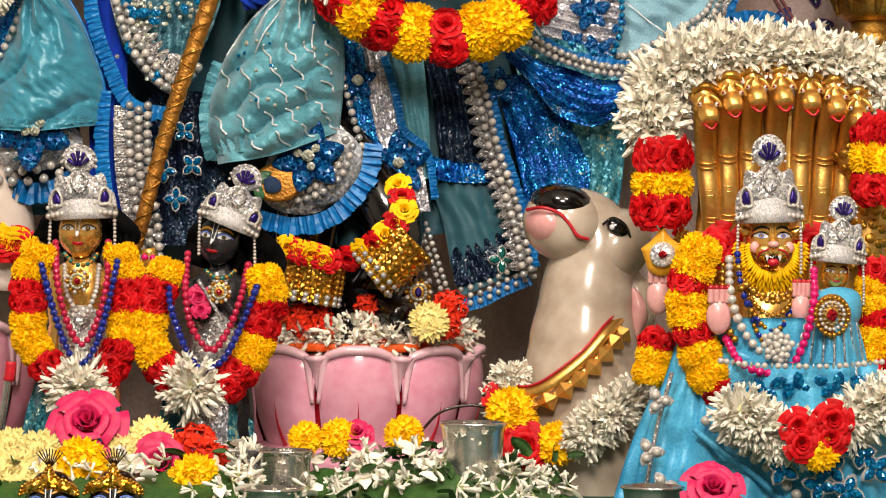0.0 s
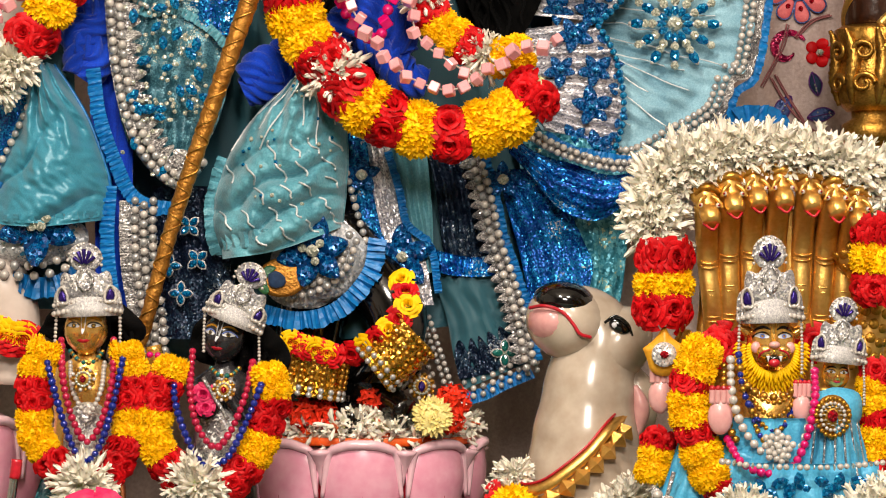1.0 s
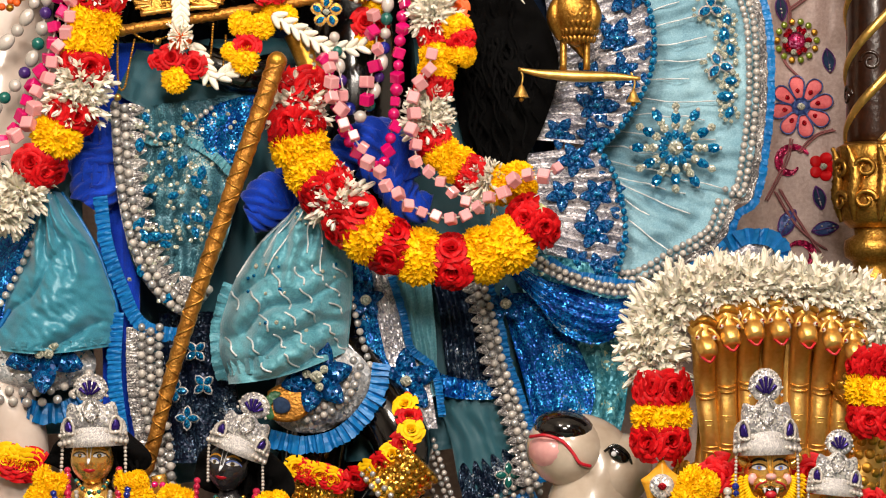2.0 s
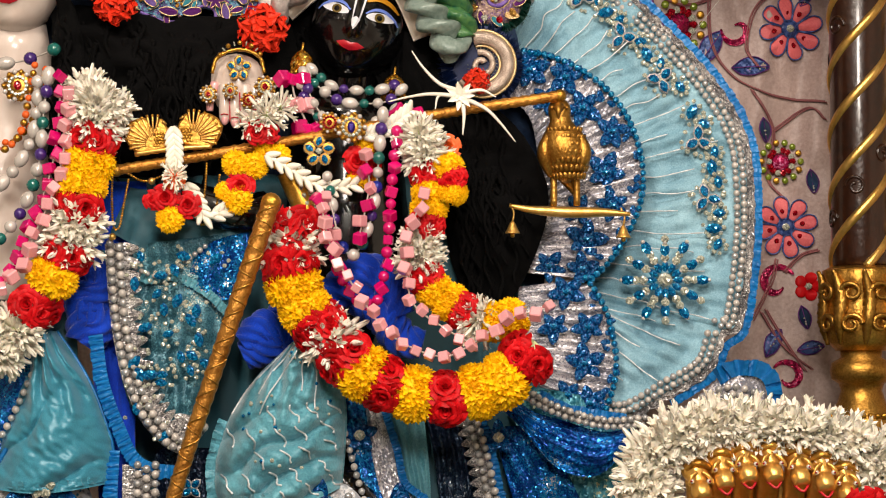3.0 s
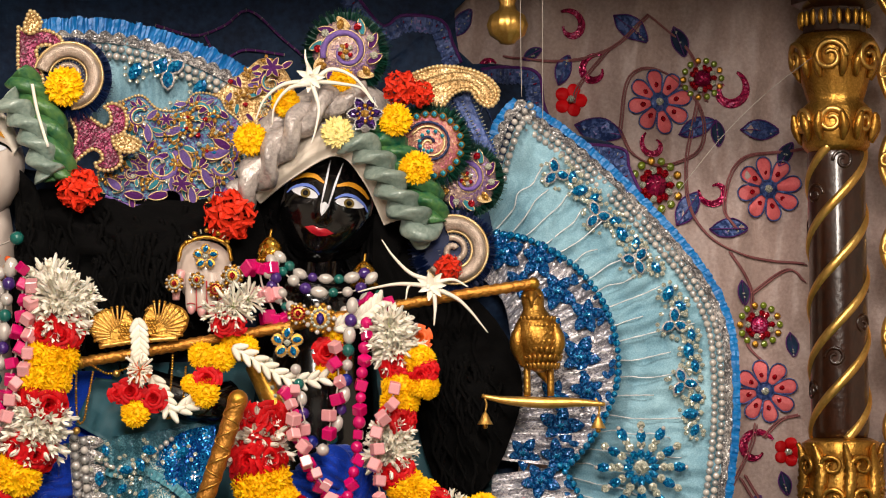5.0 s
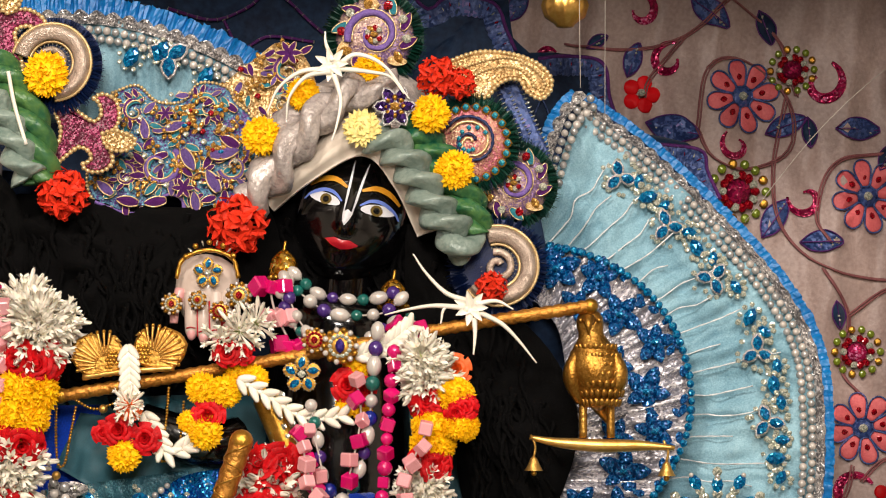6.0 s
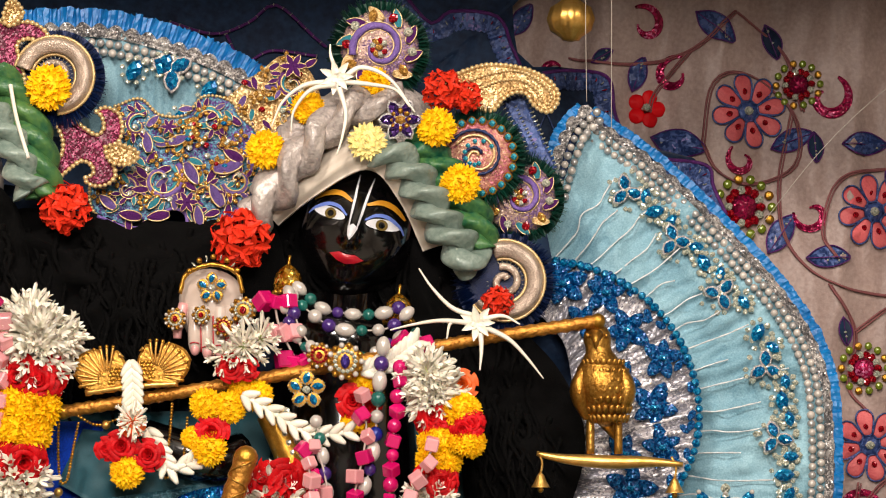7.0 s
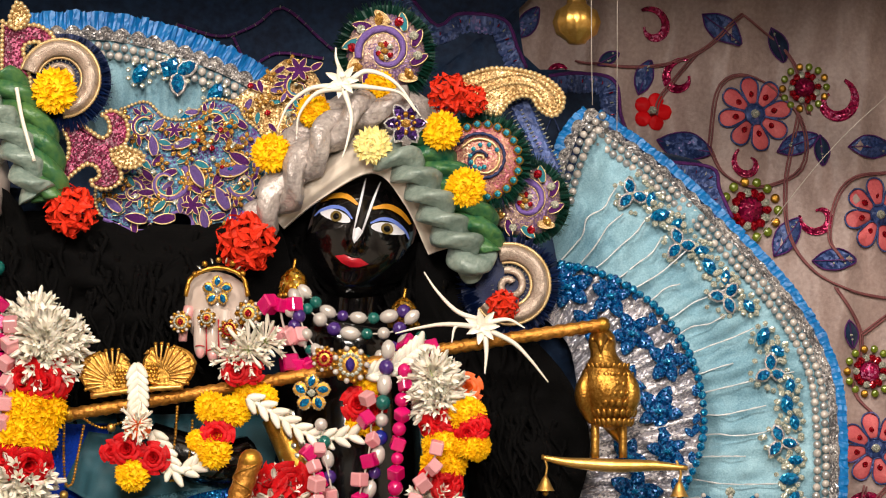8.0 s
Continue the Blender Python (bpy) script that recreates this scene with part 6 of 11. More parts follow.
def pale_statue():
    b = Body([M["marble"], M["white_paint"], M["black"], M["blue_paint"], M["red_paint"], M["yellow_paint"], M["blush"]])
    c = Vector((-0.750, 0.100, 1.320))
    head(b, c, 0.078, -6, 0, 1, 2, 2, 4, 5, 1)
    b.add_mesh(tube([c + Vector((0, 0.02, -0.06)), c + Vector((-0.01, 0.05, -0.2)), c + Vector((-0.05, 0.05, -0.5)), c + Vector((-0.05, 0.08, -0.9)), (-0.84, 0.1, 0.17)], lambda u: 0.05 + 0.06 * math.sin(math.pi * min(1, u * 1.1)), M["marble"], 30, 18), 0)
    # raised palm with the fingers hanging down
    b.add_mesh(dome([(-0.425, 0.035, 1.133), (-0.425, 0.035, 1.163), (-0.415, 0.035, 1.186), (-0.390, 0.035, 1.196), (-0.362, 0.035, 1.190), (-0.346, 0.035, 1.174), (-0.343, 0.035, 1.144), (-0.348, 0.035, 1.111), (-0.378, 0.035, 1.102), (-0.410, 0.035, 1.107)], M["marble"], 0.022, 6, 40, 0.02), 0)
    for x, low in ((346, 627), (368, 634), (390, 632), (411, 618)):
        top, tip = Vector((-0.437, 0.022, 1.144)), Vector((-0.436, 0.020, 1.103))
        dx, dz = (x - 300) * 0.00074, (600 - low) * 0.00074
        a, z = top + Vector((dx, 0, 0)), tip + Vector((dx, 0, dz))
        b.add_mesh(tube([a, a.lerp(z, 0.5) + Vector((0, -0.004, 0)), z], lambda u: 0.0092 * math.sqrt(max(0.12, 1 - max(0, u - 0.75) ** 2 * 12)), M["marble"], 24, 12), 0)
        b.add_mesh(ball(M["blush"], u=12, w=8), 6, Matrix.Translation(z + Vector((0, -0.005, 0.006))) @ Matrix.Diagonal((0.0062, 0.006, 0.009, 1)))
        b.add_mesh(tube([a + Vector((0.0085, -0.009, -0.012)), z + Vector((0.0085, -0.008, 0.02)), z + Vector((0.0085, -0.006, 0.002))], 0.0011, M["red_paint"], 10, 5), 4)
        b.add_mesh(tube([z + Vector((-0.006, -0.0105, 0.013)), z + Vector((0, -0.012, 0.0145)), z + Vector((0.006, -0.0105, 0.013))], 0.0009, M["red_paint"], 8, 5), 4)
    b.add_mesh(tube([(-0.418, 0.030, 1.148), (-0.425, 0.022, 1.121), (-0.426, 0.020, 1.103)], lambda u: 0.0085 - 0.003 * u, M["blush"], 14, 10), 6)
    b.add_mesh(tube([(-0.771, 0.030, 0.455), (-0.736, 0.030, 0.403), (-0.726, 0.030, 0.342), (-0.730, 0.030, 0.264)], 0.045, M["marble"], 16, 12), 0)
    return b.done("pale_statue", "white marble statue with painted eyes and raised jewelled hand", "statue")


def gold_doll():
    b = Body([M["face_gold"], M["white_paint"], M["black"], M["black"], M["red_paint"], M["yellow_paint"]])
    c = Vector((-0.576, -0.240, 0.349))
    head(b, c, 0.0315, 0, 0, 1, 2, 3, 4, 5, 1)
    b.add_mesh(lathe([(0.055, -0.42), (0.06, -0.25), (0.045, -0.14), (0.05, -0.1), (0.045, -0.06), (0.016, -0.04), (0.014, -0.02)], M["gold"], 20), 0, Matrix.Translation(c) @ pose(0, 0.01, 0) @ Matrix.Diagonal((1, 0.7, 0.93, 1)))
    b.add_mesh(tube([(-0.515, -0.250, 0.280), (-0.487, -0.250, 0.288), (-0.475, -0.250, 0.308), (-0.478, -0.250, 0.328)], 0.012, M["gold"], 12, 10), 0)
    return b.done("brass_figurine", "polished brass figurine with painted face", "figurine")


def dark_doll():
    b = Body([M["charcoal"], M["white_paint"], M["olive"], M["blue_paint"], M["red_paint"], M["yellow_paint"]])
    c = Vector((-0.377, -0.240, 0.339))
    head(b, c, 0.0305, 8, 0, 1, 2, 3, 4, 5, 1, turn=-12)
    b.add_mesh(lathe([(0.055, -0.4), (0.055, -0.25), (0.042, -0.14), (0.048, -0.1), (0.042, -0.06), (0.015, -0.04), (0.013, -0.02)], M["black"], 20), 0, Matrix.Translation(c) @ pose(0, 0.01, 0) @ Matrix.Diagonal((1, 0.7, 0.95, 1)))
    b.add_mesh(tube([(-0.420, -0.270, 0.265), (-0.400, -0.270, 0.233), (-0.376, -0.270, 0.257)], 0.011, M["black"], 12, 10), 0)
    b.add_mesh(tube([(-0.324, -0.270, 0.249), (-0.339, -0.270, 0.225), (-0.368, -0.270, 0.257)], 0.011, M["black"], 12, 10), 0)
    return b.done("black_figurine", "black stone figurine with painted eyes", "figurine")


def lion_idol():
    b = Body([M["face_gold"], M["white_paint"], M["black"], M["blue_paint"], M["red_paint"], M["yellow_paint"], M["yellow"], M["blush"]])
    c = Vector((0.387, -0.460, 0.345))
    head(b, c, 0.033, 0, 0, 1, 3, 2, 4, 2, 5, snout=0.2)
    # muzzle: jowls, nose, open mouth with fangs and tongue
    for s in (-1, 1):
        b.add_mesh(ball(M["face_gold"], u=18, w=12), 0, Matrix.Translation(c + Vector((s * 0.0105, -0.036, -0.013))) @ Matrix.Diagonal((0.0125, 0.009, 0.0095, 1)))
        b.add_mesh(tube([c + Vector((s * 0.006, -0.0455, -0.010)), c + Vector((s * 0.017, -0.043, -0.015)), c + Vector((s * 0.021, -0.036, -0.022))], 0.0016, M["red_paint"], 12, 6), 4)
        b.add_mesh(tube([c + Vector((s * 0.0085, -0.0435, -0.0195)), c + Vector((s * 0.0085, -0.045, -0.027))], lambda u: 0.0026 * (1.1 - u), M["white_paint"], 6, 8), 1)
        b.add_mesh(ball(M["blush"], u=12, w=8), 7, Matrix.Translation(c + Vector((s * 0.023, -0.026, -0.008))) @ Matrix.Diagonal((0.007, 0.004, 0.008, 1)))
        b.add_mesh(tube([c + Vector((s * 0.032, -0.004, 0.012)), c + Vector((s * 0.043, -0.008, 0.02)), c + Vector((s * 0.04, -0.008, 0.03))], lambda u: 0.008 * (1.1 - u), M["face_gold"], 10, 8), 0)
    b.add_mesh(ball(M["blush"], u=14, w=10), 7, Matrix.Translation(c + Vector((0, -0.0435, -0.004))) @ Matrix.Diagonal((0.0075, 0.006, 0.0048, 1)))
    b.add_mesh(ball(M["black"], u=14, w=10), 2, Matrix.Translation(c + Vector((0, -0.036, -0.0235))) @ Matrix.Diagonal((0.0115, 0.0075, 0.0068, 1)))
    b.add_mesh(ball(M["red_paint"], u=14, w=10), 4, Matrix.Translation(c + Vector((0, -0.0405, -0.0285))) @ Matrix.Diagonal((0.0082, 0.006, 0.0062, 1)))
    # short yellow mane round the jaw, three rows deep
    for row in range(3):
        for k in range(34):
            a = math.radians(-186 + 192 * (k + 0.5 * (row % 2)) / 33)
            d = Vector((math.cos(a), 0, math.sin(a) * 1.05))
            p = c + d * (0.031 + 0.0075 * row) + Vector((0, -0.02 + 0.006 * row, -0.009))
            q = p + d * (0.006 + 0.0075 * max(0.0, -math.sin(a))) + Vector((rnd.uniform(-0.002, 0.002), -0.003, -0.002))
            b.add_mesh(tube([p, p.lerp(q, 0.5) + Vector((0, -0.002, 0)), q], lambda u: 0.0036 * (1.15 - u), M["yellow"], 6, 5), 6)
    b.add_mesh(lathe([(0.12, -0.38), (0.1, -0.25), (0.07, -0.15), (0.068, -0.1), (0.05, -0.06), (0.02, -0.035)], M["gold"], 24), 0, Matrix.Translation(c) @ pose(0, 0.03, 0) @ Matrix.Diagonal((1, 0.75, 0.93, 1)))
    return b.done("lion_faced_idol", "gilded lion-faced idol with yellow mane and open red mouth", "idol")


def consort():
    b = Body([M["face_gold"], M["white_paint"], M["black"], M["black"], M["red_paint"], M["yellow_paint"]])
    c = Vector((0.470, -0.500, 0.301))
    head(b, c, 0.019, 4, 0, 1, 2, 3, 4, 3)
    b.add_mesh(lathe([(0.05, -0.2), (0.03, -0.1), (0.028, -0.05), (0.01, -0.02)], M["sky"], 16), 0, Matrix.Translation(c) @ pose(0, 0.01, 0) @ Matrix.Diagonal((1, 0.7, 1, 1)))
    return b.done("small_gold_figurine", "small gilded figurine seated beside the idol", "figurine")


def cow_statue():
    b = Body([M["cow"], M["black"], M["blush"], M["red_paint"], M["white_paint"]])
    path = [(0.163, -0.250, -0.036), (0.154, -0.250, 0.044), (0.146, -0.250, 0.133), (0.147, -0.250, 0.214), (0.153, -0.250, 0.287), (0.165, -0.250, 0.335), (0.150, -0.250, 0.364), (0.114, -0.250, 0.373), (0.078, -0.250, 0.365)]
    rad = [0.09, 0.092, 0.094, 0.088, 0.078, 0.068, 0.06, 0.052, 0.024]

    def r(u):
        k = min(u * 8, 7.999)
        i = int(k)
        t = k - i
        t = t * t * (3 - 2 * t)
        return rad[i] * (1 - t) + rad[i + 1] * t

    b.add_mesh(tube(path, r, M["cow"], 70, 32), 0)
    b.add_mesh(ball(M["cow"], u=24, w=16), 0, Matrix.Translation((0.118, -0.262, 0.368)) @ pose(0, 0, 0, 0, 20, 0) @ Matrix.Diagonal((0.062, 0.06, 0.054, 1)))
    b.add_mesh(ball(M["cow"], u=24, w=16), 0, Matrix.Translation((0.187, -0.250, 0.335)) @ pose(0, 0, 0, 0, 35, 0) @ Matrix.Diagonal((0.05, 0.06, 0.062, 1)))
    b.add_mesh(ball(M["black"], u=20, w=12), 1, Matrix.Translation((0.113, -0.270, 0.397)) @ pose(0, 0, 0, 0, 8, 0) @ Matrix.Diagonal((0.046, 0.05, 0.03, 1)))
    b.add_mesh(ball(M["blush"], u=20, w=12), 2, Matrix.Translation((0.096, -0.268, 0.370)) @ pose(0, 0, 0, 0, 15, 0) @ Matrix.Diagonal((0.037, 0.0535, 0.036, 1)))
    b.add_mesh(tube([(0.062, -0.300, 0.388), (0.083, -0.322, 0.391), (0.107, -0.322, 0.383), (0.123, -0.322, 0.366), (0.133, -0.322, 0.352), (0.149, -0.315, 0.347)], 0.0026, M["red_paint"], 30, 6), 3)
    b.add_mesh(ball(M["black"], u=16, w=10), 1, Matrix.Translation((0.189, -0.305, 0.364)) @ pose(0, 0, 0, 0, 35, 0) @ Matrix.Diagonal((0.017, 0.008, 0.0105, 1)))
    b.add_mesh(ball(M["white_paint"], u=12, w=8), 4, Matrix.Translation((0.182, -0.312, 0.365)) @ Matrix.Diagonal((0.004, 0.003, 0.004, 1)))
    b.add_mesh(tube([(0.168, -0.312, 0.368), (0.183, -0.312, 0.378), (0.201, -0.312, 0.367), (0.209, -0.300, 0.347)], 0.0022, M["yellow_paint"], 16, 5), 1)
    b.add_mesh(tube([(0.206, -0.250, 0.303), (0.223, -0.250, 0.271), (0.226, -0.250, 0.231), (0.217, -0.250, 0.186)], lambda u: 0.006 + 0.018 * math.sin(math.pi * min(1, u * 0.9 + 0.1)), M["cow"], 20, 12), 0)
    b.add_mesh(tube([(0.215, -0.272, 0.279), (0.224, -0.272, 0.247), (0.220, -0.272, 0.207)], lambda u: 0.003 + 0.009 * math.sin(math.pi * u), M["blush"], 16, 8), 2)
    b.add_mesh(tube([(0.205, -0.220, 0.372), (0.225, -0.220, 0.360), (0.230, -0.220, 0.336)], lambda u: 0.022 * (1 - 0.6 * u), M["black"], 10, 10), 1)
    b.add_mesh(tube([(0.218, -0.250, 0.045), (0.183, -0.300, 0.024), (0.155, -0.300, 0.020), (0.144, -0.300, 0.012)], lambda u: 0.035 - 0.006 * u, M["cow"], 18, 14), 0)
    b.add_mesh(tube([(0.171, -0.220, 0.075), (0.220, -0.220, 0.043), (0.261, -0.220, 0.011), (0.286, -0.220, -0.021)], 0.09, M["cow"], 18, 20), 0)
    return b.done("cow_statue", "glossy cream painted cow statue gazing upward", "statue")


dark_statue()
pale_statue()
gold_doll()
dark_doll()
lion_idol()
consort()
cow_statue()

collar = thing("cow_collar", "gilded collar of pyramid studs round the cow statue", "collar", at=(0.124, -0.340, 0.160))
band_path = [(0.049, -0.270, 0.149), (0.058, -0.320, 0.127), (0.085, -0.345, 0.132), (0.116, -0.350, 0.153), (0.148, -0.345, 0.180), (0.176, -0.330, 0.212), (0.198, -0.290, 0.231)]
part("band", tube([Vector(q) + Vector((-0.003, 0, 0.005)) for q in band_path], 0.0085, M["gold"], 60, 12, 0, 2, 0.18), collar)
part("red_line", tube([Vector(p) + Vector((-0.006, -0.004, 0.014)) for p in band_path], 0.0022, M["red_paint"], 40, 5), collar)
part("rim", tube([Vector(p) + Vector((0.004, 0.002, -0.010)) for p in band_path], 0.006, M["gold"], 40, 8), collar)
stud = lathe([(1.0, 0), (0.9, 0.25), (0.05, 0.9)], M["gold"], 4, "stud", smooth=False)
bp = spline(band_path, 12)
for q, (t_, s_, o_) in zip(bp[1:-1], frames(bp)[1:-1]):
    part("stud", stud, collar, axes(q + s_ * 0.013 + o_ * 0.002, t_, o_.cross(t_), o_, 0.0165))


# ---- black wool hair ----
def hair(name, label, outline, height, locks, thick=0.03):
    g = thing(name, label, "wig", "wigs", outline[0])
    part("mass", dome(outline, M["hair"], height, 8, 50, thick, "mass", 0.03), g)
    c = sum((Vector(q) for q in outline), Vector()) / len(outline)
    for k in range(locks):
        a = Vector(outline[k % len(outline)]).lerp(Vector(outline[(k + 1) % len(outline)]), rnd.random())
        a = c.lerp(a, rnd.uniform(0.1, 0.8))
        l = rnd.uniform(0.06, 0.12)
        ph = rnd.uniform(0, 6)
        w = (a - c).length / max((Vector(outline[k % len(outline)]) - c).length, 0.01)
        y = a.y - height * max(0, 1 - w * w) - 0.004
        pts = [(a.x + 0.005 * math.sin(ph + 9 * u) + 0.012 * (u - 0.5), y - 0.006 * math.sin(3 * u + ph), a.z + l * (0.12 - u)) for u in (0, 0.17, 0.33, 0.5, 0.67, 0.83, 1)]
        part("lock", tube(pts, lambda u: 0.0042 * (1 - 0.6 * u), M["hair"], 22, 6, 9, 3, 0.35, "lock"), g)
    return g


hair("black_wig", "long black crimped hair between the two large statues", [(-0.689, 0.100, 1.275), (-0.616, 0.100, 1.284), (-0.498, 0.100, 1.269), (-0.402, 0.100, 1.264), (-0.324, 0.100, 1.282), (-0.293, 0.100, 1.199), (-0.325, 0.100, 1.108), (-0.389, 0.100, 1.044), (-0.489, 0.100, 1.032), (-0.570, 0.100, 1.028), (-0.643, 0.100, 1.083), (-0.680, 0.100, 1.184)], 0.05, 80)
hair("black_wig", "long black hair hanging behind the dark statue", [(-0.124, 0.110, 1.245), (-0.061, 0.110, 1.208), (0.003, 0.110, 1.143), (0.080, 0.110, 1.060), (0.111, 0.110, 0.978), (0.096, 0.110, 0.896), (0.055, 0.110, 0.815), (0.000, 0.110, 0.779), (-0.045, 0.110, 0.870), (-0.062, 0.110, 0.970), (-0.116, 0.110, 1.080)], 0.04, 60)
hair("black_wig", "black crimped hair beside the pale face", [(-0.672, 0.050, 1.309), (-0.646, 0.050, 1.273), (-0.631, 0.050, 1.191), (-0.637, 0.050, 1.101), (-0.654, 0.050, 1.011), (-0.679, 0.050, 1.002), (-0.684, 0.050, 1.101), (-0.680, 0.050, 1.191), (-0.675, 0.050, 1.255)], 0.02, 24)
hair("black_wig", "black hair framing the dark face", [(-0.322, 0.140, 1.262), (-0.268, 0.140, 1.339), (-0.160, 0.140, 1.362), (-0.083, 0.140, 1.277), (-0.045, 0.140, 1.207), (-0.068, 0.140, 1.123), (-0.144, 0.140, 1.108), (-0.252, 0.140, 1.108), (-0.298, 0.140, 1.139), (-0.321, 0.140, 1.200)], 0.02, 24)
hair("small_black_wig", "small black wool wig of the brass figurine", [(-0.651, -0.210, 0.343), (-0.635, -0.210, 0.372), (-0.607, -0.210, 0.393), (-0.550, -0.210, 0.397), (-0.517, -0.210, 0.377), (-0.496, -0.210, 0.353), (-0.504, -0.210, 0.333), (-0.541, -0.210, 0.328), (-0.606, -0.210, 0.327)], 0.012, 14)
hair("small_black_wig", "small black wool wig of the black figurine", [(-0.431, -0.210, 0.329), (-0.419, -0.210, 0.362), (-0.386, -0.210, 0.379), (-0.337, -0.210, 0.371), (-0.296, -0.210, 0.339), (-0.283, -0.210, 0.306), (-0.304, -0.210, 0.282), (-0.344, -0.210, 0.289), (-0.414, -0.210, 0.305)], 0.012, 14)
# not a wig: a black sheet fills in the shade under the tunic
hair("black_wig", "black wool sheet standing in for the shade below the tunic", [(-0.378, 0.140, 0.390), (-0.316, 0.140, 0.390), (-0.227, 0.140, 0.427), (-0.173, 0.140, 0.427), (-0.119, 0.140, 0.392), (-0.101, 0.140, 0.321), (-0.118, 0.140, 0.259), (-0.278, 0.140, 0.248), (-0.341, 0.140, 0.265), (-0.377, 0.140, 0.300)], 0.02, 10)

# ---- headdress of the dark statue ----
def turban():
    g = thing("turban", "ivory turban bound with grey, sage and green satin braids", "turban", at=(-0.186, 0.050, 1.359))
    part("band", sheet([(-0.300, 0.090, 1.258), (-0.246, 0.050, 1.295), (-0.177, 0.030, 1.327), (-0.136, 0.040, 1.287), (-0.105, 0.080, 1.222)], [(-0.317, 0.090, 1.277), (-0.258, 0.060, 1.334), (-0.174, 0.045, 1.385), (-0.107, 0.060, 1.330), (-0.066, 0.090, 1.234)], M["ivory"], 40, 16, 3, 0.002, 0.02, 0.01, True, 0.004, "band"), g)
    part("crown_cap", dome([(-0.310, 0.100, 1.304), (-0.280, 0.100, 1.389), (-0.227, 0.100, 1.442), (-0.158, 0.100, 1.457), (-0.097, 0.100, 1.426), (-0.051, 0.100, 1.350), (-0.044, 0.100, 1.258), (-0.112, 0.100, 1.311), (-0.181, 0.100, 1.373), (-0.249, 0.100, 1.327)], M["ash"], 0.04, 6, 50, 0.03, "crown_cap", 0.01, centre=(-0.173, 0.100, 1.396)), g)
    part("silver_braid", braid([(-0.328, 0.060, 1.266), (-0.297, 0.035, 1.298), (-0.258, 0.020, 1.349), (-0.221, 0.020, 1.390), (-0.177, 0.030, 1.416), (-0.133, 0.050, 1.421)], lambda u: 0.027 - 0.004 * u, M["ash"], 5, "silver_braid", 2, 110, 0.09), g)
    for pts in ([(-0.325, 0.055, 1.296), (-0.305, 0.045, 1.316), (-0.280, 0.050, 1.323), (-0.261, 0.060, 1.321)], [(-0.314, 0.060, 1.331), (-0.291, 0.050, 1.351), (-0.265, 0.055, 1.359), (-0.247, 0.065, 1.354)], [(-0.300, 0.065, 1.360), (-0.273, 0.055, 1.382), (-0.247, 0.060, 1.390), (-0.225, 0.070, 1.386)], [(-0.278, 0.070, 1.389), (-0.250, 0.060, 1.406), (-0.224, 0.065, 1.416), (-0.199, 0.075, 1.416)]):
        part("silver_fold", tube(pts, lambda u: 0.008 + 0.010 * math.sin(math.pi * (0.2 + 0.8 * u)), M["ash"], 40, 18, 4, 5, 0.08, "silver_fold"), g)
    part("sage_braid", braid([(-0.160, 0.020, 1.354), (-0.130, 0.020, 1.333), (-0.102, 0.020, 1.296), (-0.076, 0.020, 1.251), (-0.050, 0.020, 1.217), (-0.035, 0.040, 1.204)], 0.027, M["sage"], 6, "sage_braid", 2, 130, 0.05), g)
    part("green_twist", braid([(-0.125, 0.045, 1.366), (-0.088, 0.045, 1.336), (-0.058, 0.045, 1.298), (-0.035, 0.045, 1.253), (-0.028, 0.045, 1.220)], 0.026, M["emerald"], 6, "green_twist", 3, 100, 0.09), g)
    return g


turban()


def pale_turban():
    g = thing("turban", "ivory turban with green and sage braids", "turban", at=(-0.670, 0.050, 1.407))
    part("sage_braid", braid([(-0.694, 0.020, 1.418), (-0.664, 0.020, 1.388), (-0.645, 0.020, 1.354), (-0.629, 0.020, 1.312), (-0.621, 0.020, 1.297)], 0.024, M["sage"], 4, "sage_braid", 2, 70), g)
    part("green_twist", braid([(-0.676, 0.040, 1.459), (-0.645, 0.040, 1.421), (-0.622, 0.040, 1.375), (-0.610, 0.040, 1.322), (-0.606, 0.040, 1.292)], 0.024, M["emerald"], 5, "green_twist", 3, 60), g)
    part("band", sheet([(-0.787, 0.070, 1.310), (-0.757, 0.070, 1.364), (-0.727, 0.070, 1.379), (-0.700, 0.070, 1.345), (-0.688, 0.075, 1.325)], [(-0.795, 0.070, 1.333), (-0.757, 0.070, 1.394), (-0.720, 0.070, 1.417), (-0.688, 0.070, 1.380), (-0.676, 0.075, 1.350)], M["ivory"], 24, 8, 0, 0, 0.02, 0.01, name="band"), g)
    part("strand", tube([(-0.647, 0.000, 1.438), (-0.638, 0.000, 1.393), (-0.622, 0.000, 1.340)], 0.003, M["white"], 16, 5, name="strand"), g)


pale_turban()


def disc_ring(p, r, mat, pleats, y=0.0, width=0.02, amp=0.006):
    pts = [Vector(p) + Vector((r * math.cos(a), y, r * math.sin(a))) for a in [2 * math.pi * k / 20 for k in range(21)]]
    return ruffle(pts, width, mat, pleats, 1, "fringe", amp)


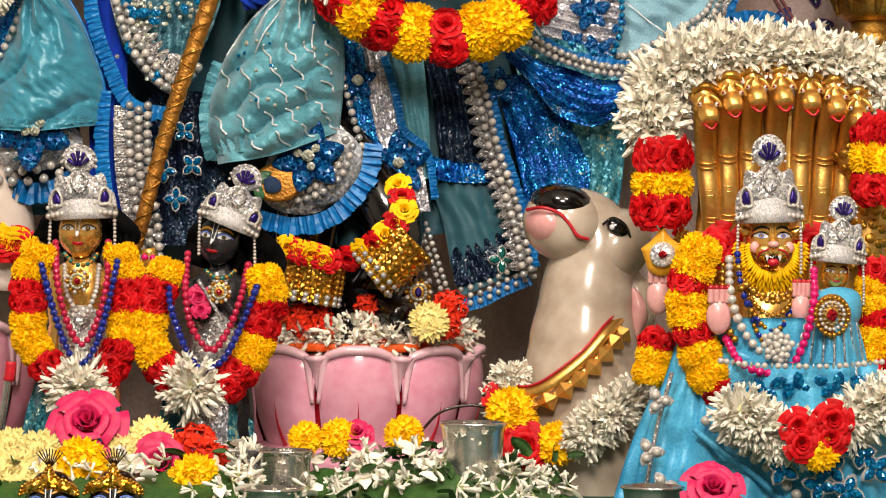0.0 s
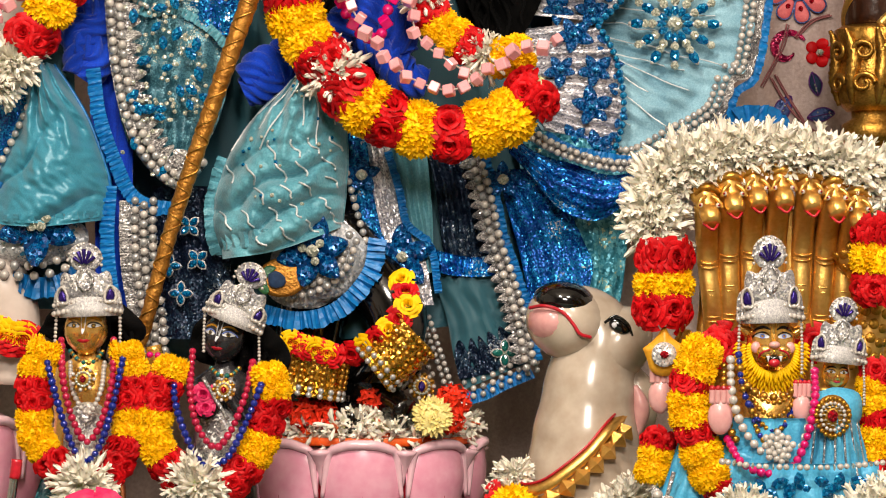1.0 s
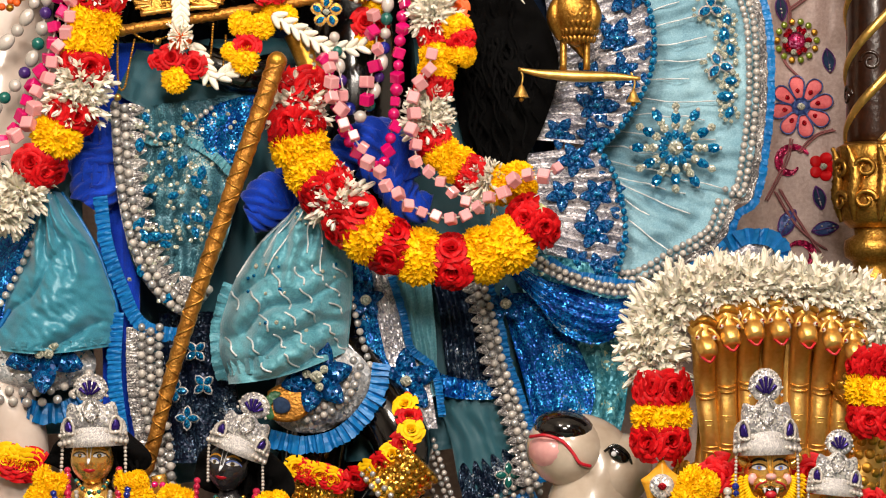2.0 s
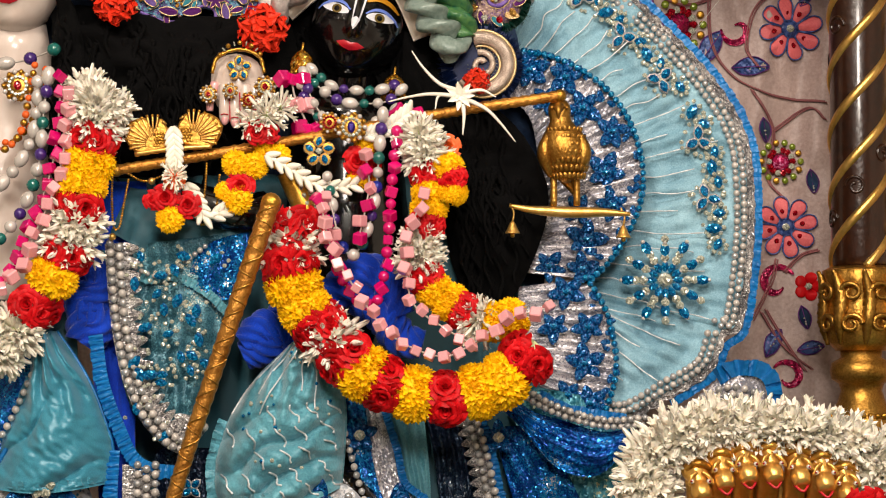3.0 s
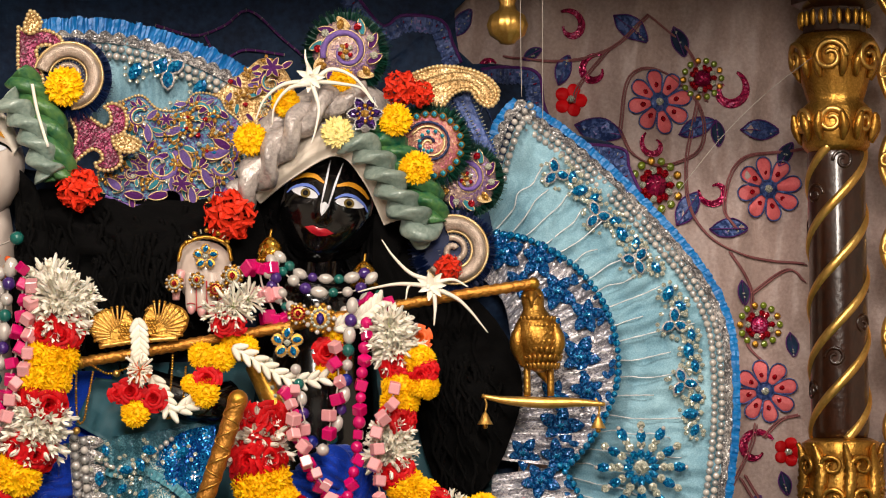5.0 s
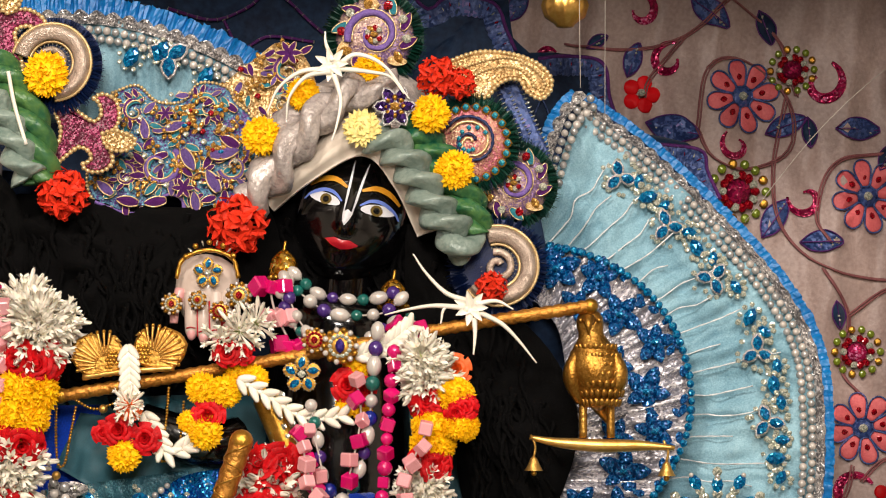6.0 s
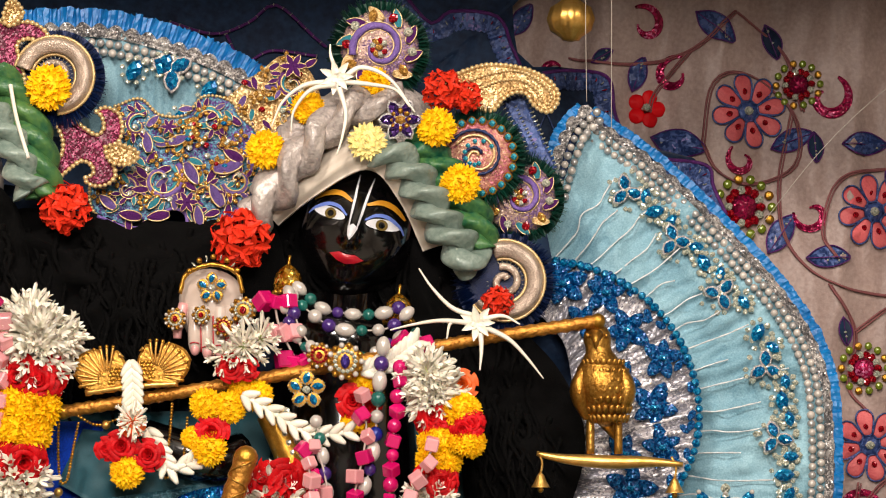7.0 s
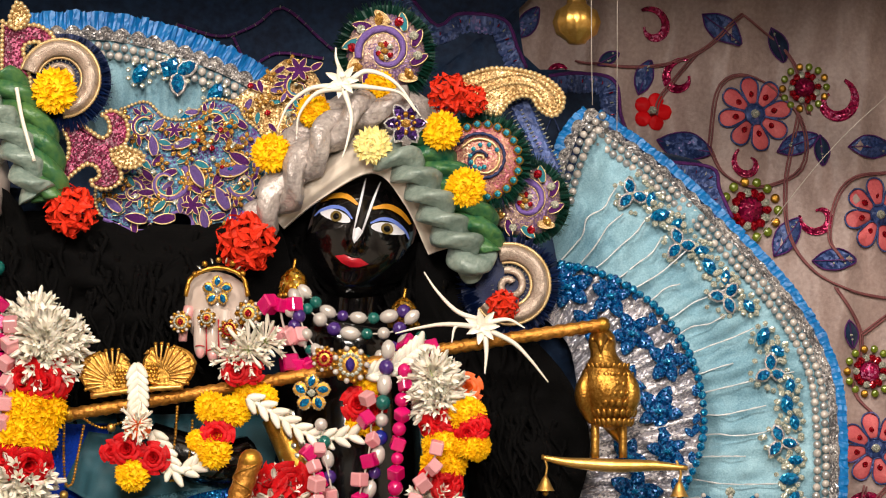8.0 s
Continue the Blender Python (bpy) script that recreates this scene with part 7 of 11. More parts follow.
def fan_disc(p, r, fringe, label, inner="boss_cream", stones=False):
    """A round embroidered boss in a silk fringe: either a lilac spiral among leaves, or rings of blue stones round a navy curl."""
    g = thing("peacock_disc", label, "ornament", "headdress discs", p)
    p = Vector(p)
    part("fringe", silk_fringe(p, r * 0.6, r, fringe, 300), g)
    ring = lambda k, n, s, y: p + Vector((r * s * math.cos(2 * math.pi * k / n), y, r * s * math.sin(2 * math.pi * k / n)))
    part("boss", dome([ring(k, 24, 0.74, -0.006) for k in range(24)], M[inner], 0.012, 6, 48, 0.012, "boss", 0.002), g)
    if stones:
        for k in range(22):
            part("setting", GOLD_SET, g, facing(ring(k, 22, 0.7, -0.011), r * 0.098))
            part("stone", ROUND_BLUE, g, facing(ring(k, 22, 0.7, -0.014), r * 0.066))
        for k in range(9):
            u = k / 8
            q = p + Vector((r * (0.34 - 0.2 * u) * math.cos(4.4 * u + 0.6), -0.021, r * (0.34 - 0.2 * u) * math.sin(4.4 * u + 0.6)))
            part("stone", ROUND_BLUE, g, facing(q, r * 0.05))
        for r0, r1, a0, turn, mat, t in ((0.56, 0.1, 2.6, 8.4, "blue_fringe", 0.03), (0.46, 0.02, 2.6, 8.4, "cream_bead", 0.024)):
            part("cord", tube([p + Vector((r * (r0 - (r0 - r1) * u) * math.cos(a0 - turn * u), -0.018 - 0.003 * u, r * (r0 - (r0 - r1) * u) * math.sin(a0 - turn * u))) for u in [k / 16 for k in range(17)]], r * t, M[mat], 70, 6, 50, 2, 0.25, "cord"), g)
        return g
    for k in range(10):
        a = 36 * k + 10
        part("leaf", EMB_LEAF[(0, 2, 3)[k % 3]], g, facing(ring(k + 0.3, 10, 0.54, -0.017), r * 0.36, a + 55, -6))
        part("stone", (CLEAR, RUBY, GOLD_STONE)[k % 3], g, facing(ring(k + 0.8, 10, 0.62, -0.017), r * 0.09, a))
    sc = [p + Vector((r * (0.52 - 0.4 * u) * math.cos(-7.4 * u + 3.4), -0.018, r * (0.52 - 0.4 * u) * math.sin(-7.4 * u + 3.4))) for u in [k / 16 for k in range(17)]]
    part("scroll", tube(sc, lambda u: r * (0.075 - 0.03 * u), M["lilac"], 70, 8, 60, 2, 0.12, "scroll"), g, None, "lilac satin-stitch spiral")
    for side in (-1, 1):
        part("cord", tube([q + Vector(((q - p).x, 0, (q - p).z)).normalized() * side * r * (0.085 - 0.03 * k / 16) + Vector((0, 0.002, 0)) for k, q in enumerate(sc)], r * 0.016, M["cream_bead"], 60, 5, 40, 2, 0.3, "cord"), g)
    for k in range(9):
        a = k * 0.7
        part("stone", (GOLD_STONE, CLEAR, RUBY)[k % 3], g, facing(p + Vector((r * 0.13 * math.cos(a) * (k > 0), -0.022, r * 0.13 * math.sin(a) * (k > 0))), r * 0.055, 50 * k))
    return g





def curl_disc(p, r, label, a0=2.2):
    """A champagne silver roll curled into a hook on a dark blue silk disc, with beaded edges and a small inner coil."""
    g = thing("silver_curl", label, "ornament", "headdress discs", p)
    p = Vector(p)
    part("fringe", silk_fringe(p, r * 0.55, r, M["blue_fringe"], 300), g)
    part("boss", dome([p + Vector((r * 0.8 * math.cos(a), -0.002, r * 0.8 * math.sin(a))) for a in [2 * math.pi * k / 24 for k in range(24)]], M["blue_fringe"], 0.006, 5, 40, 0.008, "boss", 0.002), g)
    arc = lambda rr, y, turn, grow=0.0: [p + Vector((r * (rr - grow * u) * math.cos(a0 - turn * u), y, r * (rr - grow * u) * math.sin(a0 - turn * u))) for u in [k / 17 for k in range(18)]]
    part("silver_roll", tube(arc(0.62, -0.016, 4.4, 0.06), r * 0.15, M["rolled"], 80, 16, 0, 4, 0.09, "silver_roll"), g)
    for rr in (0.44, 0.79):
        part("cord", tube(arc(rr, -0.015, 4.4, 0.06), r * 0.032, M["cream_bead"], 110, 6, 60, 2, 0.35, "cord"), g)
    part("silver_roll", tube(arc(0.3, -0.014, 7.5, 0.22), r * 0.07, M["rolled"], 70, 10, 40, 2, 0.14, "silver_roll"), g)
    beads(g, arc(0.37, -0.018, 5.0, 0.05), r * 0.026, [CLEAR], 3)
    return g


curl_disc((0.004, 0.060, 1.179), 0.070, "champagne silver roll curled on a navy silk disc", 1.9)
curl_disc((-0.596, 0.060, 1.455), 0.070, "champagne silver roll curled on a navy silk disc behind the marigold", 2.9)


def embroidered_collar():
    g = thing("embroidered_headpiece", "purple and aqua embroidered headpiece with gold stones", "headpiece", at=(-0.425, 0.100, 1.335))
    outline = [(-0.523, 0.110, 1.422), (-0.489, 0.110, 1.432), (-0.462, 0.110, 1.410), (-0.427, 0.110, 1.410), (-0.403, 0.110, 1.435), (-0.366, 0.110, 1.429), (-0.354, 0.110, 1.409), (-0.331, 0.110, 1.386), (-0.319, 0.110, 1.336), (-0.342, 0.110, 1.302), (-0.376, 0.110, 1.252), (-0.418, 0.110, 1.241), (-0.426, 0.110, 1.275), (-0.449, 0.110, 1.281), (-0.464, 0.110, 1.261), (-0.503, 0.110, 1.257), (-0.545, 0.110, 1.272), (-0.557, 0.110, 1.306), (-0.546, 0.110, 1.360)]
    part("panel", plaque(outline, M["emb"], 0.004, 0.006, "panel", 90), g)
    upper = [(-0.378, 0.120, 1.430), (-0.351, 0.120, 1.453), (-0.321, 0.120, 1.476), (-0.298, 0.120, 1.492), (-0.271, 0.120, 1.482), (-0.251, 0.120, 1.453), (-0.240, 0.120, 1.391), (-0.282, 0.120, 1.353), (-0.328, 0.120, 1.337), (-0.359, 0.120, 1.376)]
    part("panel", plaque(upper, M["gold_seq"], 0.004, 0.006, "panel", 60), g)

    def scroll(c, r, turn, start, mats, sweep=6.4, leaves=6):
        c = Vector(c)
        sc = [c + Vector((turn * r * (1 - 0.8 * u) * math.cos(sweep * u + start), -0.004 * u, r * (1 - 0.8 * u) * math.sin(sweep * u + start))) for u in [k / 16 for k in range(17)]]
        part("scroll", tube(sc, lambda u: r * (0.16 - 0.08 * u), M[mats[0]], 60, 8, 50, 2, 0.12, "scroll"), g)
        part("scroll", tube([c.lerp(q, 0.74) for q in sc[:13]], lambda u: r * (0.1 - 0.05 * u), M[mats[1]], 44, 6, 40, 2, 0.12, "scroll"), g)
        part("cord", tube([c.lerp(q, 1.2) for q in sc[:13]], 0.0011, M["cream_bead"], 50, 5, name="cord"), g)
        part("cord", tube([c.lerp(q, 0.86) + Vector((0, -0.003, 0)) for q in sc], 0.0011, M["cream_bead"], 50, 5, name="cord"), g)
        for k in range(leaves):
            q = sc[1 + k * 11 // leaves]
            d = (q - c).normalized()
            part("leaf", EMB_LEAF[(0, 0, 1, 2)[k % 4]], g, facing(q + d * r * 0.12 + Vector((0, -0.004, 0)), r * 0.7, math.degrees(math.atan2(d.z, d.x)) + 38 * turn, -8))
        part("stone", CLEAR, g, facing(sc[-1] + Vector((0, -0.005, 0)), r * 0.12))

    for c, r, turn, start, mats in (((-0.459, 0.098, 1.322), 0.031, -1, 2.4, ("lilac", "aqua")), ((-0.491, 0.098, 1.395), 0.019, 1, 1.0, ("purple", "aqua")), ((-0.393, 0.098, 1.400), 0.020, -1, 0.4, ("aqua", "purple")), ((-0.356, 0.098, 1.320), 0.020, 1, 3.4, ("lilac", "aqua")), ((-0.505, 0.098, 1.309), 0.018, -1, 1.6, ("purple", "lilac")), ((-0.398, 0.098, 1.301), 0.020, -1, 5.0, ("aqua", "purple")), ((-0.283, 0.106, 1.451), 0.020, 1, 2.0, ("purple", "aqua")), ((-0.292, 0.106, 1.405), 0.016, -1, 1.0, ("aqua", "lilac"))):
        scroll(c, r, turn, start, mats)
    for c, s, turn in (((-0.448, 0.096, 1.370), 0.028, 20), ((-0.425, 0.096, 1.343), 0.034, -60), ((-0.375, 0.096, 1.285), 0.034, 120), ((-0.387, 0.096, 1.335), 0.04, 10), ((-0.348, 0.096, 1.346), 0.03, 150), ((-0.475, 0.096, 1.358), 0.028, 100), ((-0.425, 0.096, 1.377), 0.026, 70), ((-0.517, 0.096, 1.335), 0.028, 60), ((-0.447, 0.096, 1.274), 0.03, 190), ((-0.485, 0.096, 1.270), 0.03, 170), ((-0.520, 0.096, 1.282), 0.028, 140), ((-0.405, 0.096, 1.258), 0.028, 100)):
        part("leaf", EMB_LEAF[int(s * 1000) % 3], g, facing(Vector(c) + Vector((0, -0.008, 0)), s, turn, -6))
    for c, r in (((-0.423, 0.094, 1.290), 0.012), ((-0.281, 0.102, 1.475), 0.014), ((-0.448, 0.094, 1.392), 0.009)):
        for k in range(6):
            part("petal", EMB_LEAF[0], g, facing(Vector(c) + Vector((0, -0.008, 0)), r * 1.3, 60 * k, -10))
        part("stone", CLEAR, g, facing(Vector(c) + Vector((0, -0.004, 0)), r * 0.34))
    # gold marquise stones strewn as blossoms over the ground
    for n in range(12):
        t = rnd.random()
        c = Vector((-0.425, 0.098, 1.400)).lerp(Vector((-0.330, 0.098, 1.377)), t) + Vector((rnd.uniform(-0.04, 0.03), -0.006, rnd.uniform(-0.055, -0.002 + 0.05 * t)))
        for k in range(rnd.choice((3, 4, 5))):
            part("stone", GOLD_STONE, g, facing(c, 1, 72 * k + 31 * n) @ pose(0.0068, 0, 0.001, rnd.uniform(-20, 20), rnd.uniform(-20, 20), 0) @ Matrix.Scale(0.0036, 4))
        part("stone", (CLEAR, RUBY, CLEAR, GEM)[n % 4], g, facing(c + Vector((0, -0.003, 0)), 0.003))
    # small leaves and blossoms crowd the ground between the scrolls
    def inside(o, x, z):
        hit = False
        for p, q in zip(o, o[1:] + o[:1]):
            if (p[2] > z) != (q[2] > z) and x < (q[0] - p[0]) * (z - p[2]) / (q[2] - p[2]) + p[0]:
                hit = not hit
        return hit

    for o, y, step in ((outline, 0.096, 0.0165), (upper, 0.106, 0.017)):
        xs, zs = [q[0] for q in o], [q[2] for q in o]
        for i in range(int((max(xs) - min(xs)) / step)):
            for j in range(int((max(zs) - min(zs)) / step)):
                x, z = min(xs) + (i + 0.5 + rnd.uniform(-0.35, 0.35)) * step, min(zs) + (j + 0.5 + rnd.uniform(-0.35, 0.35)) * step
                if not inside(o, x, z):
                    continue
                pick, c = rnd.random(), Vector((x, y - 0.001, z))
                if pick < 0.5:
                    part("leaf", EMB_LEAF[rnd.choice((0, 0, 1, 2))], g, facing(c, rnd.uniform(0.014, 0.022), rnd.uniform(0, 360), -6))
                elif pick < 0.85:
                    for k in range(4):
                        part("stone", GOLD_STONE, g, facing(c, 1, 90 * k + 37 * i) @ pose(0.0058, 0, 0.001) @ Matrix.Scale(0.0031, 4))
                else:
                    part("stone", (CLEAR, RUBY, CLEAR)[(i + j) % 3], g, facing(c + Vector((0, -0.002, 0)), 0.0042))
    rim = outline[9:17]
    part("rim", tube([Vector(q) + Vector((0, -0.012, 0)) for q in rim], 0.0026, M["lilac"], 60, 6, 60, 2, 0.3), g)
    beads(g, [Vector(q) + Vector((0, -0.008, 0)) for q in outline + outline[:1]], 0.0026, [CREAM], 2.0)
    return g


def emb_leaf(mat):
    """A sewn leaf with a padded middle, outlined in gold cord."""
    v, f = [], []
    petal_grid(v, f, Matrix(), 0.46, 1.0, -0.3, -0.05, 7, 5, 0.3)
    v, f = closed([Vector(p) for p in v], f, 7, 5, 0.08, (0, 0, -1))
    b = Body([mat, M["cream_bead"]])
    b.add(v, f, 0)
    edge = [v[i * 5] for i in range(7)] + [v[i * 5 + 4] for i in range(6, -1, -1)] + [v[0]]
    b.add_mesh(tube(edge, 0.035, M["cream_bead"], 26, 5), 1)
    me = mesh_of("leaf", b.v, b.f, b.mats)
    me.polygons.foreach_set("material_index", b.s)
    return me


EMB_LEAF = [emb_leaf(M[k]) for k in ("purple", "lilac", "aqua", "gold_seq")]
CREAM = ball(M["cream_bead"], "cream_bead", 1.0, 8, 5)
GOLD_SET = crystal(M["gold_bead"], "setting", 1.0)
# in both stones below the palest colour is painted-in sparkle
ROUND_BLUE = crystal(sequins("round_aqua_crystal", (20, 120, 150), (90, 190, 206), (210, 244, 244), 1.6, 0.12, 0.3, 0.45, 0.9), "stone", 1.0)
GOLD_STONE = crystal(sequins("amber_gold_crystal", (150, 104, 40), (214, 166, 84), (255, 236, 180), 1.7, 0.15, 0.5, 0.45, 0.9), "stone", 1.5)
fan_disc((-0.164, 0.100, 1.497), 0.072, M["fringe"], "round disc with lilac spiral, leaves and green silk fringe")
fan_disc((0.025, 0.085, 1.293), 0.064, M["fringe"], "purple and gold jewelled disc with dark green silk fringe")
fan_disc((-0.032, 0.060, 1.345), 0.070, M["fringe"], "pink disc ringed with aqua stones and green silk fringe", "boss_pink", True)
embroidered_collar()


def applique(name, label, outline, mat, rim, category="ornament", bead=0.0036, height=0.006, rows=()):
    """A padded beaded plate with a corded edge; rows lists further bead lines on its face."""
    g = thing(name, label, category, at=outline[0])
    part("body", plaque(outline, mat, height, 0.006, "body", 90), g)
    beads(g, [Vector(q) + Vector((0, -0.008, 0)) for q in list(outline) + [outline[0]]], bead, [rim], 1.75)
    for pts in rows:
        beads(g, [Vector(q) + Vector((0, -0.011, 0)) for q in pts], bead * 0.7, [rim], 1.9)
    return g


applique("gold_paisley", "gold beaded paisley on the headdress", [(-0.080, 0.070, 1.448), (-0.052, 0.070, 1.461), (-0.021, 0.070, 1.470), (0.018, 0.070, 1.468), (0.053, 0.070, 1.456), (0.074, 0.070, 1.437), (0.075, 0.070, 1.419), (0.064, 0.070, 1.407), (0.051, 0.070, 1.410), (0.039, 0.070, 1.422), (0.035, 0.070, 1.431), (0.018, 0.070, 1.433), (0.002, 0.070, 1.424), (-0.013, 0.070, 1.408), (-0.037, 0.070, 1.416), (-0.060, 0.070, 1.430)], M["gold_seq"], CREAM, rows=([(-0.066, 0.070, 1.437), (-0.028, 0.070, 1.454), (0.018, 0.070, 1.462), (0.051, 0.070, 1.448), (0.067, 0.070, 1.429), (0.063, 0.070, 1.417)], [(-0.043, 0.070, 1.428), (-0.013, 0.070, 1.445), (0.021, 0.070, 1.450), (0.044, 0.070, 1.439), (0.052, 0.070, 1.423)]))
applique("fleur_ornament", "wine-red beaded leaf ornament edged with cream beads", [(-0.617, 0.070, 1.413), (-0.582, 0.070, 1.406), (-0.559, 0.070, 1.388), (-0.542, 0.070, 1.378), (-0.532, 0.070, 1.387), (-0.535, 0.070, 1.403), (-0.542, 0.070, 1.410), (-0.529, 0.070, 1.415), (-0.513, 0.070, 1.407), (-0.507, 0.070, 1.387), (-0.512, 0.070, 1.369), (-0.524, 0.070, 1.357), (-0.520, 0.070, 1.342), (-0.516, 0.070, 1.323), (-0.528, 0.070, 1.311), (-0.547, 0.070, 1.310), (-0.557, 0.070, 1.319), (-0.546, 0.070, 1.325), (-0.548, 0.070, 1.337), (-0.562, 0.070, 1.343), (-0.577, 0.070, 1.333), (-0.593, 0.070, 1.321), (-0.612, 0.070, 1.325), (-0.613, 0.070, 1.333), (-0.598, 0.070, 1.339), (-0.588, 0.070, 1.354), (-0.588, 0.070, 1.374), (-0.600, 0.070, 1.397)], M["wine"], CREAM)
applique("gold_leaf_ornament", "small gold beaded leaf tip", [(-0.529, 0.064, 1.361), (-0.511, 0.064, 1.365), (-0.485, 0.064, 1.353), (-0.494, 0.064, 1.339), (-0.515, 0.064, 1.338), (-0.526, 0.064, 1.347)], M["gold_seq"], CREAM)
applique("hook_ornament", "wine-red beaded hook edged with cream beads", [(-0.676, 0.055, 1.534), (-0.659, 0.055, 1.524), (-0.640, 0.055, 1.529), (-0.623, 0.055, 1.526), (-0.608, 0.055, 1.514), (-0.607, 0.055, 1.498), (-0.616, 0.055, 1.488), (-0.624, 0.055, 1.493), (-0.623, 0.055, 1.503), (-0.634, 0.055, 1.506), (-0.646, 0.055, 1.501), (-0.647, 0.055, 1.490), (-0.642, 0.055, 1.475), (-0.637, 0.055, 1.452), (-0.638, 0.055, 1.435), (-0.652, 0.055, 1.445), (-0.662, 0.055, 1.458), (-0.675, 0.055, 1.465)], M["wine"], CREAM)
applique("crest_ornament", "pale gold jewelled crest", [(-0.665, 0.050, 1.540), (-0.655, 0.050, 1.559), (-0.639, 0.050, 1.541), (-0.652, 0.050, 1.524), (-0.663, 0.050, 1.527)], M["gold_seq"], CREAM)
applique("beaded_streamer", "navy and purple streamer edged with white stones", [(-0.001, 0.100, 1.426), (0.029, 0.100, 1.434), (0.044, 0.100, 1.403), (0.059, 0.100, 1.368), (0.074, 0.100, 1.334), (0.047, 0.100, 1.326), (0.029, 0.100, 1.372), (0.013, 0.100, 1.399)], M["slate"], CLEAR, rows=([(0.019, 0.100, 1.418), (0.032, 0.100, 1.391), (0.046, 0.100, 1.363)],))


def left_cape():
    g = thing("fan_cape", "pale blue tulle cape of the pale statue with pearl edge", "cape", at=(-0.495, 0.150, 1.497))
    edge = [(-0.673, 0.140, 1.532), (-0.610, 0.140, 1.535), (-0.548, 0.140, 1.533), (-0.494, 0.140, 1.523), (-0.431, 0.140, 1.503), (-0.377, 0.140, 1.480), (-0.315, 0.140, 1.444)]
    part("fabric", sheet(edge, [(-0.642, 0.150, 1.388), (-0.595, 0.150, 1.388), (-0.541, 0.150, 1.388), (-0.494, 0.150, 1.388), (-0.447, 0.150, 1.388), (-0.393, 0.150, 1.387), (-0.339, 0.150, 1.379)], M["tulle"], 60, 12, 14, 0.005, 0, 0.005, name="fabric", seed=3, rough=0.003), g)
    pearl_border(g, [Vector(p) + Vector((0, 0, -0.014)) for p in edge], 0.0058, 2, 2.05, 1, lift=0.008)
    part("lace_trim", lace([Vector(p) + Vector((0, -0.003, -0.012)) for p in edge], 0.016, M["silver"], -1, waves=34), g)
    part("ruffle", ruffle([Vector(p) + Vector((0, 0, 0.002)) for p in edge], 0.026, M["ribbon"], 34, -1, amp=0.009), g)
    for q, s in (((-0.501, 0.125, 1.474), 0.0), ((-0.449, 0.125, 1.474), 0.022), ((-0.398, 0.125, 1.446), 0.0), ((-0.436, 0.120, 1.407), 0.0), ((-0.460, 0.125, 1.482), 0.0)):
        if s:
            gem_flower(g, q, s, 3, spin=30, fat=0.42)
        else:
            part("crystal", GEM, g, facing(q, 0.0105, 60))
        for k in range(9):
            a = k * 0.7
            part("crystal", CLEAR, g, facing(Vector(q) + Vector((0.017 * math.cos(a), 0.001, 0.017 * math.sin(a))), 0.0036))
    return g


left_cape()

# flowers pinned to the headdresses
for q, r in (((-0.311, 0.020, 1.353), 38), ((-0.256, 0.030, 1.410), 32), ((-0.168, 0.030, 1.443), 30), ((-0.085, 0.015, 1.381), 38), ((-0.053, 0.015, 1.306), 38), ((-0.600, 0.020, 1.437), 44)):
    bloom("marigold", MARI[rnd.randrange(3)], q, r * 0.00074, "bright yellow marigold pinned to the headdress", group="headdress flowers")
for q, r in (((-0.343, 0.030, 1.234), 56), ((-0.579, 0.040, 1.277), 48), ((-0.076, 0.040, 1.433), 40), ((-0.046, 0.040, 1.424), 30), ((-0.005, 0.030, 1.151), 30)):
    bloom("ixora", IXORA, q, r * 0.00074, "cluster of coral red ixora flowers", group="headdress flowers")
bloom("chrysanthemum", DAISY, (-0.175, 0.000, 1.360), 0.027, "cream chrysanthemum with yellow heart on the turban", group="headdress flowers")
jb = thing("turban_brooch", "gold brooch of purple and clear stones", "brooch", at=(-0.133, 0.010, 1.391))
# purple stones: facet glints are put in as the pale lilac cells
gem_flower(jb, (-0.132, 0.008, 1.390), 0.026, 6, crystal(sequins("cut_purple_crystal", (30, 14, 60), (84, 46, 130), (190, 150, 220), 1.7, 0.12, 0.3, 0.5, 0.9)), GOLD_STONE, fat=0.27)
for k in range(8):
    part("gold_bead", GOLDBEAD, jb, Matrix.Translation(Vector((-0.132, 0.006, 1.390)) + Vector((0.012 * math.cos(k * 0.785), 0, 0.012 * math.sin(k * 0.785)))) @ Matrix.Scale(0.004, 4))


def lily(p, strands, label):
    """A pale tuberose head with long thin curling strands."""
    g = thing("spider_lily", label, "flower", "headdress flowers", p)
    p = Vector(p)
    v, f = [(0, 0, 0)], []
    for k in range(7):
        f += [(0, len(v), len(v) + 1), (0, len(v) + 1, len(v) + 2), (0, len(v) + 2, len(v) + 3)]
        petal_grid(v, f, Matrix.Rotation(k * 0.9, 4, "Z") @ Matrix.Rotation(-0.75 + 0.2 * (k % 2), 4, "Y"), 0.46, 1.1, 0.5, 0.3, 6, 4, 0.35)
    part("cup", mesh_of("cup", v, f, M["white"]), g, facing(p, 0.022))
    for q in strands:
        part("strand", tube(q, lambda u: 0.0038 * (1.05 - 0.8 * u), M["white"], 30, 6, name="strand"), g)
    return g


